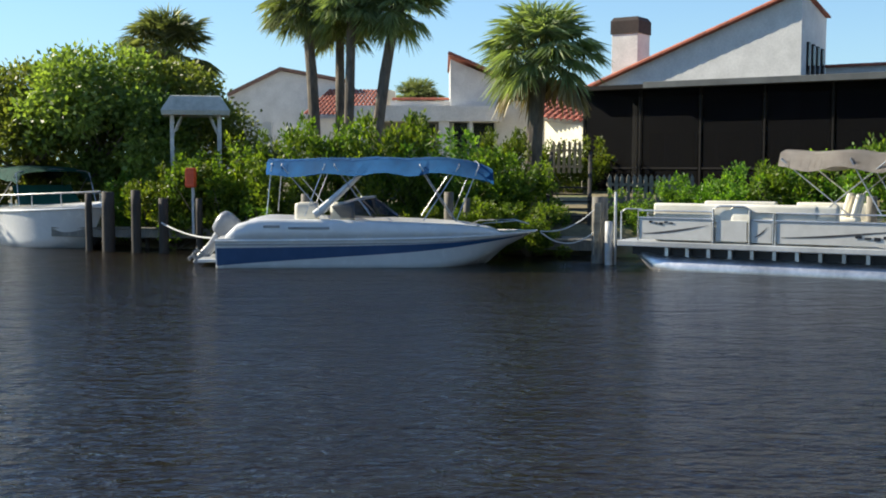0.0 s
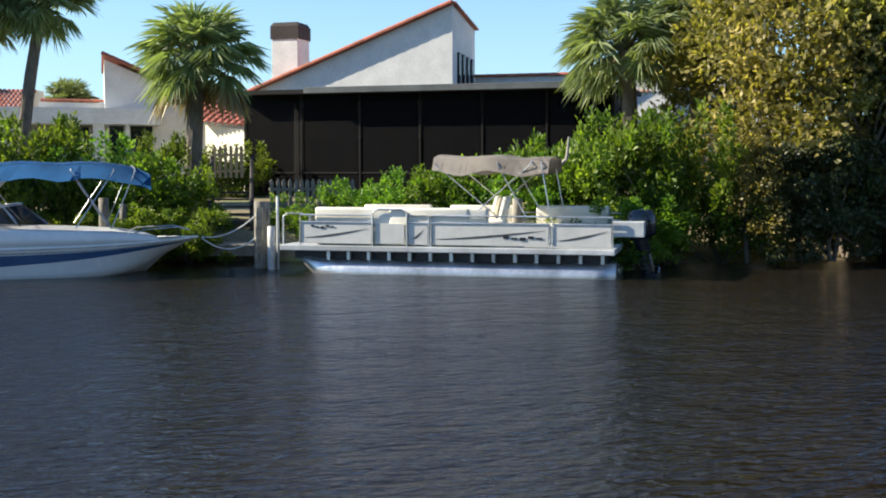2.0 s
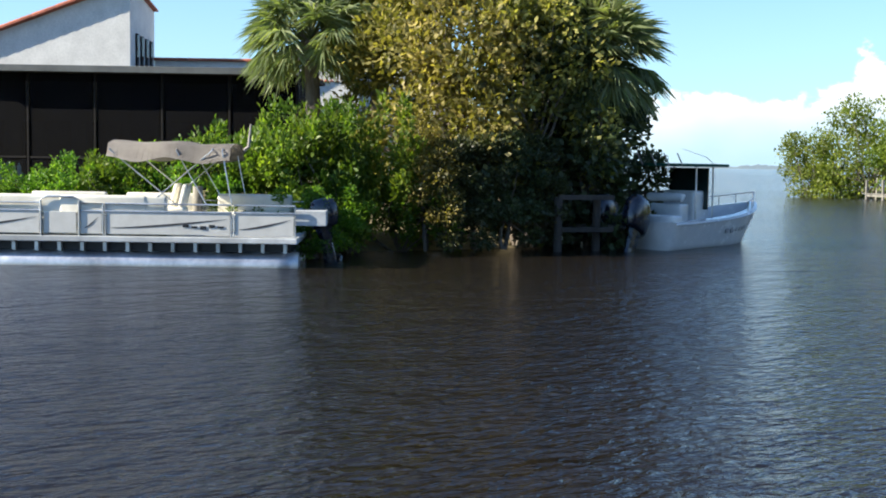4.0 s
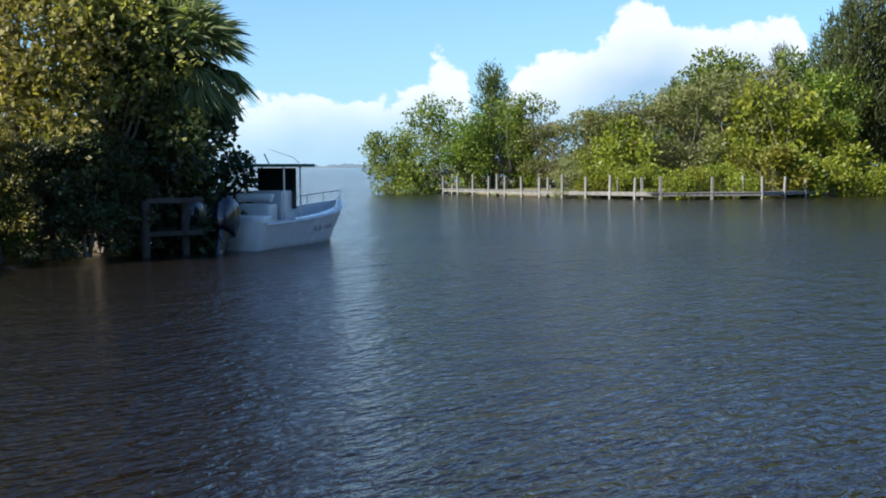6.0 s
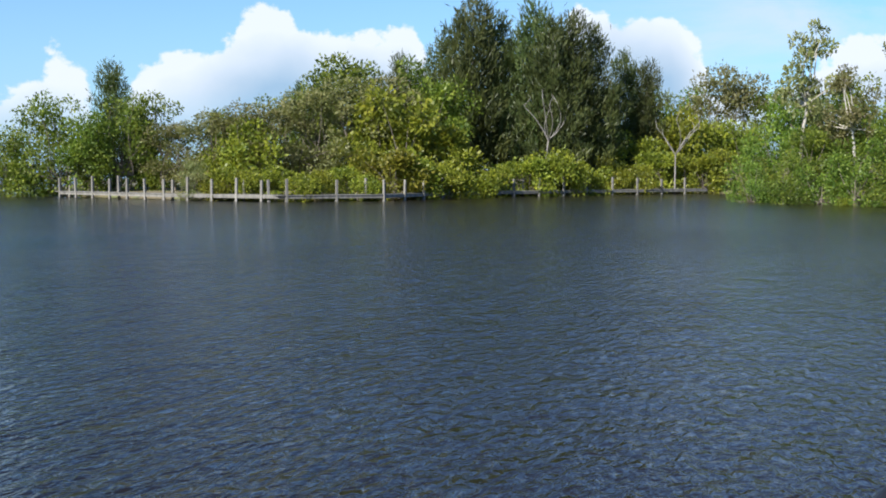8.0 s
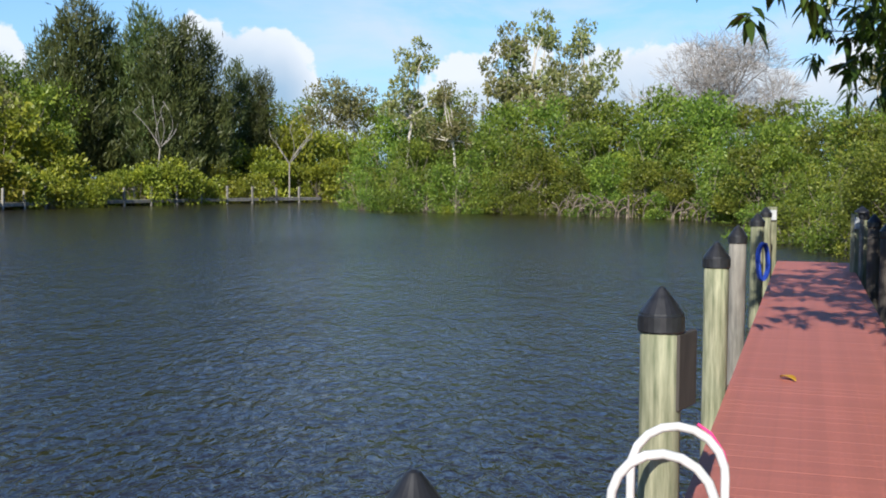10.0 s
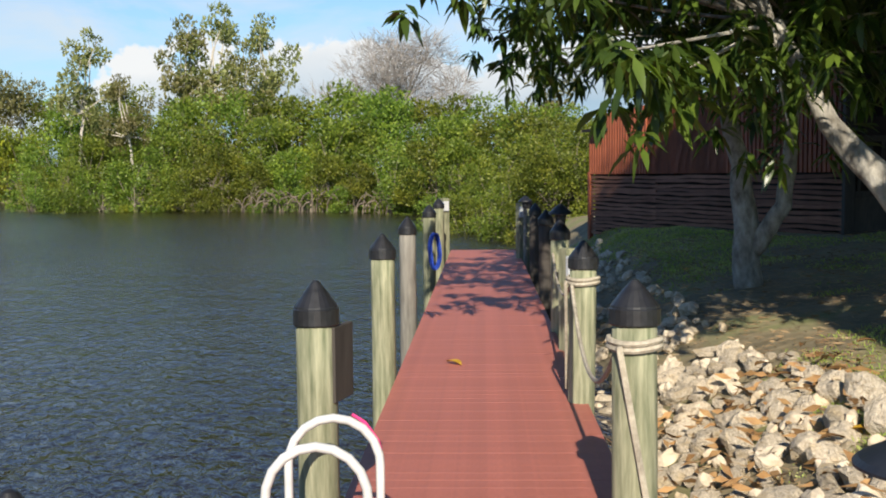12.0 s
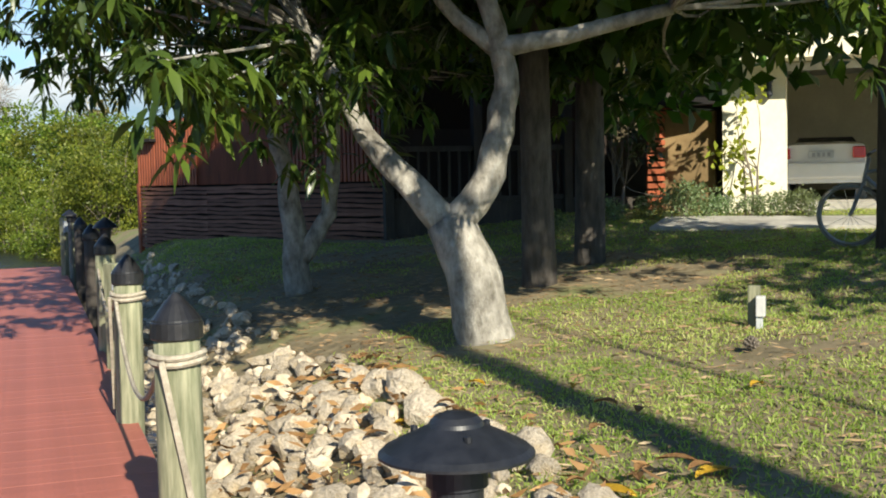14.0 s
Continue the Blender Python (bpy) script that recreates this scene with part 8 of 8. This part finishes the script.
def rock_bank():
    t = thing("rock_bank", "bank of rough pale limestone rocks beside the dock", "rocks", kind="structure")
    meshes = rock_meshes(10)
    random.seed(77)
    count = 0
    spots = []
    tries = 0
    while count < 300 and tries < 9000:
        tries += 1
        u, v = random.uniform(2.4, 11.0), random.uniform(0.85, 2.75)
        edge = 2.55 + 0.35 * noise.noise((u * 0.5, 3, 0)) - 0.05 * max(0, u - 7)
        if v > edge:
            continue
        s = random.choice((0.055, 0.075, 0.095, 0.115, 0.14)) * (1.0 if u < 9 else 0.85) * (1.2 if v > 1.5 else 0.9)
        p = dock_at(u, v)
        if any((p.x - a) ** 2 + (p.y - b) ** 2 < (0.66 * (s + c)) ** 2 for a, b, c in spots):
            continue
        spots.append((p.x, p.y, s))
        o = new("rock", random.choice(meshes))
        o.parent = t
        o.matrix_basis = pose(p.x, p.y, max(ground_z(p.x, p.y), -0.05) + s * 0.25, random.uniform(-30, 30), random.uniform(-30, 30), random.uniform(0, 360)) @ Matrix.Diagonal((s, s * random.uniform(0.7, 1.15), s * random.uniform(0.75, 1.1), 1))
        count += 1
    # smaller stones fill the gaps and run on to the dock's end
    vs, fs = [], []
    src = meshes[0]
    co = np.array([v.co[:] for v in src.vertices])
    tri = np.array([p.vertices[:] for p in src.polygons])
    rng = np.random.default_rng(5)
    for k in range(900):
        if k < 560:
            u, v, s = rng.uniform(1.5, 24), rng.uniform(0.8, 2.4), rng.uniform(0.035, 0.09)
        else:
            u, v, s = rng.uniform(23.5, 29), rng.uniform(-1.2, 1.6), rng.uniform(0.06, 0.16)
        p = dock_at(u, v)
        gz = ground_z(p.x, p.y)
        if gz < -0.3:
            continue
        a = rng.random() * math.tau
        rot = np.array(Euler((rng.random() * 3, rng.random() * 3, a)).to_matrix())
        w = (co * s * (0.7 + 0.6 * rng.random(3))) @ rot.T + np.array([p.x, p.y, gz + s * 0.4])
        fs.append(tri + len(vs) * len(co))
        vs.append(w)
    me = bpy.data.meshes.new("small_rocks")
    me.from_pydata(np.concatenate(vs).tolist(), [], np.concatenate(fs).tolist())
    me.materials.append(LIMESTONE)
    tagged(new("small_rocks", me), "small pale limestone rubble on the bank", "rocks", kind="stuff")


rock_bank()


def lawn():
    rng = np.random.default_rng(9)
    n = 430000
    u = 1.0 + 31 * rng.random(n) ** 1.6
    v = 1.6 + 11.5 * rng.random(n)
    px, py = u * U.x + v * V.x, u * U.y + v * V.y
    px, py = px + rng.normal(size=n) * 0.05, py + rng.normal(size=n) * 0.05
    # bare, needle-strewn patches under the trees and along the rocks
    keep = np.array([noise.noise((a * 0.55, b * 0.55, 2)) + 0.5 * noise.noise((a * 1.9, b * 1.9, 7)) for a, b in zip(px, py)])
    shade = np.exp(-((px - 10.5) ** 2 + (py + 8.2) ** 2) / 16.0)
    rocks = np.clip((2.9 - v) / 0.8, 0, 1)
    ok = (keep - 1.25 * shade - 0.7 * rocks + 0.75 > rng.random(n) * 0.5 - 0.1) & (u < 32) & ~((px > 14.8) & (py < -10.9))
    px, py = px[ok], py[ok]
    z = ground_heights(px, py)
    m = len(px)
    base = np.stack([px, py, z - 0.01], 1)
    way = np.stack([rng.normal(size=m) * 0.55, rng.normal(size=m) * 0.55, np.ones(m)], 1)
    me = leaf_mesh("grass", base, way, 0.03 + 0.055 * rng.random(m), 0.010, 0.1, 0.25)
    me.materials.append(GRASS)
    tagged(new("grass", me), "patchy short green lawn grass with dry blades", "grass", kind="stuff")
    # dry needles and leaf litter
    n = 26000
    u, v = 1.0 + 19 * rng.random(n), 1.5 + 10 * rng.random(n) ** 1.3
    px, py = u * U.x + v * V.x, u * U.y + v * V.y
    base = np.stack([px, py, ground_heights(px, py) + 0.012 + 0.02 * rng.random(n)], 1)
    a = rng.random(n) * math.tau
    way = np.stack([np.cos(a), np.sin(a), rng.normal(size=n) * 0.12], 1)
    me = leaf_mesh("litter", base, way, 0.05 + 0.10 * rng.random(n), 0.006 + 0.016 * rng.random(n) ** 3, 0.1)
    me.materials.append(leaf_surface("dry_litter", (0.16, 0.10, 0.05), (0.30, 0.21, 0.11), (0.46, 0.36, 0.22), 0.1, 0.9))
    tagged(new("leaf_litter", me), "scattered dry brown needles and leaves", "litter", kind="stuff")


lawn()


def rock_leaves():
    """Curled brown leaves caught among the rocks."""
    rng = np.random.default_rng(12)
    n = 800
    u, v = rng.uniform(2.4, 9.5, n), rng.uniform(0.95, 2.9, n)
    spots = [dock_at(float(a), float(b)) for a, b in zip(u, v)]
    px, py = np.array([p.x for p in spots]), np.array([p.y for p in spots])
    lift = np.where(v < 2.45, 0.055 + 0.045 * rng.random(n), 0.015)
    base = np.stack([px, py, np.maximum(ground_heights(px, py), -0.05) + lift], 1)
    a = rng.random(n) * math.tau
    way = np.stack([np.cos(a), np.sin(a), rng.normal(size=n) * 0.3], 1)
    me = leaf_mesh("brown_leaves", base, way, 0.10 + 0.10 * rng.random(n), 0.035 + 0.025 * rng.random(n), 0.25)
    me.materials.append(BROWN_LEAF)
    tagged(new("brown_leaves", me), "dry brown leaves caught among the rocks", "leaves", kind="stuff")


rock_leaves()


def fallen_leaf(x, y, z, size, material, label, turn):
    t = thing("fallen_leaf", label, "leaf", (x, y, z), turn, group="fallen leaves")
    bm = bmesh.new()
    n = 8
    loops = []
    for i in range(n + 1):
        f = i / n
        w = size * 0.22 * math.sin(math.pi * f) ** 0.8
        loops.append([(size * (f - 0.5), -w, 0.02 * math.sin(f * 3) + 0.012), (size * (f - 0.5), 0, 0.02 * math.sin(f * 3)), (size * (f - 0.5), w, 0.02 * math.sin(f * 3) + 0.014)])
    rings(bm, loops, close=False, cap=False)
    bmesh.ops.solidify(bm, geom=bm.faces[:], thickness=0.0015)
    part("blade", bm, material, t)


random.seed(3)
fallen_leaf(9.08, -2.95, DECK_Z + 0.005, 0.20, YELLOW_LEAF, "yellow fallen leaf on the red dock boards", 20)
for az, el, s in ((141.8, -12.6, 0.26), (137.0, -13.0, 0.26), (131.0, -10.8, 0.16), (126.6, -9.6, 0.16), (127.3, -9.7, 0.2), (127.4, -12.0, 0.16), (130.8, -9.0, 0.16), (135.5, -9.5, 0.12), (144.0, -10.0, 0.14)):
    d = (EYE_Z - 0.85) / math.tan(radians(-el))
    p = polar(az, d)
    fallen_leaf(p.x, p.y, ground_z(p.x, p.y) + 0.03, s, YELLOW_LEAF, "yellow fallen mango leaf on the grass", random.uniform(0, 360))
for k in range(26):
    p = dock_at(random.uniform(4.6, 9.5), random.uniform(1.2, 3.2))
    fallen_leaf(p.x, p.y, ground_z(p.x, p.y) + 0.10, random.uniform(0.1, 0.2), BROWN_LEAF, "curled brown fallen leaf on the rocks", random.uniform(0, 360))


def pine_cone():
    p = polar(143.9, 8.6)
    t = thing("pine_cone", "brown open pine cone lying on the lawn", "pine cone", (p.x, p.y, ground_z(p.x, p.y) + 0.05))
    bm = bmesh.new()
    for i in range(40):
        f = i / 40
        a = i * 2.4
        r = 0.06 * math.sin(math.pi * (0.12 + 0.85 * f))
        c = Vector((r * math.cos(a), r * math.sin(a), -0.03 + 0.1 * f))
        tube(bm, [c * 0.4, c + Vector((0, 0, 0.008))], [0.014, 0.008], 5)
    part("scale", bm, BARK, t)


pine_cone()
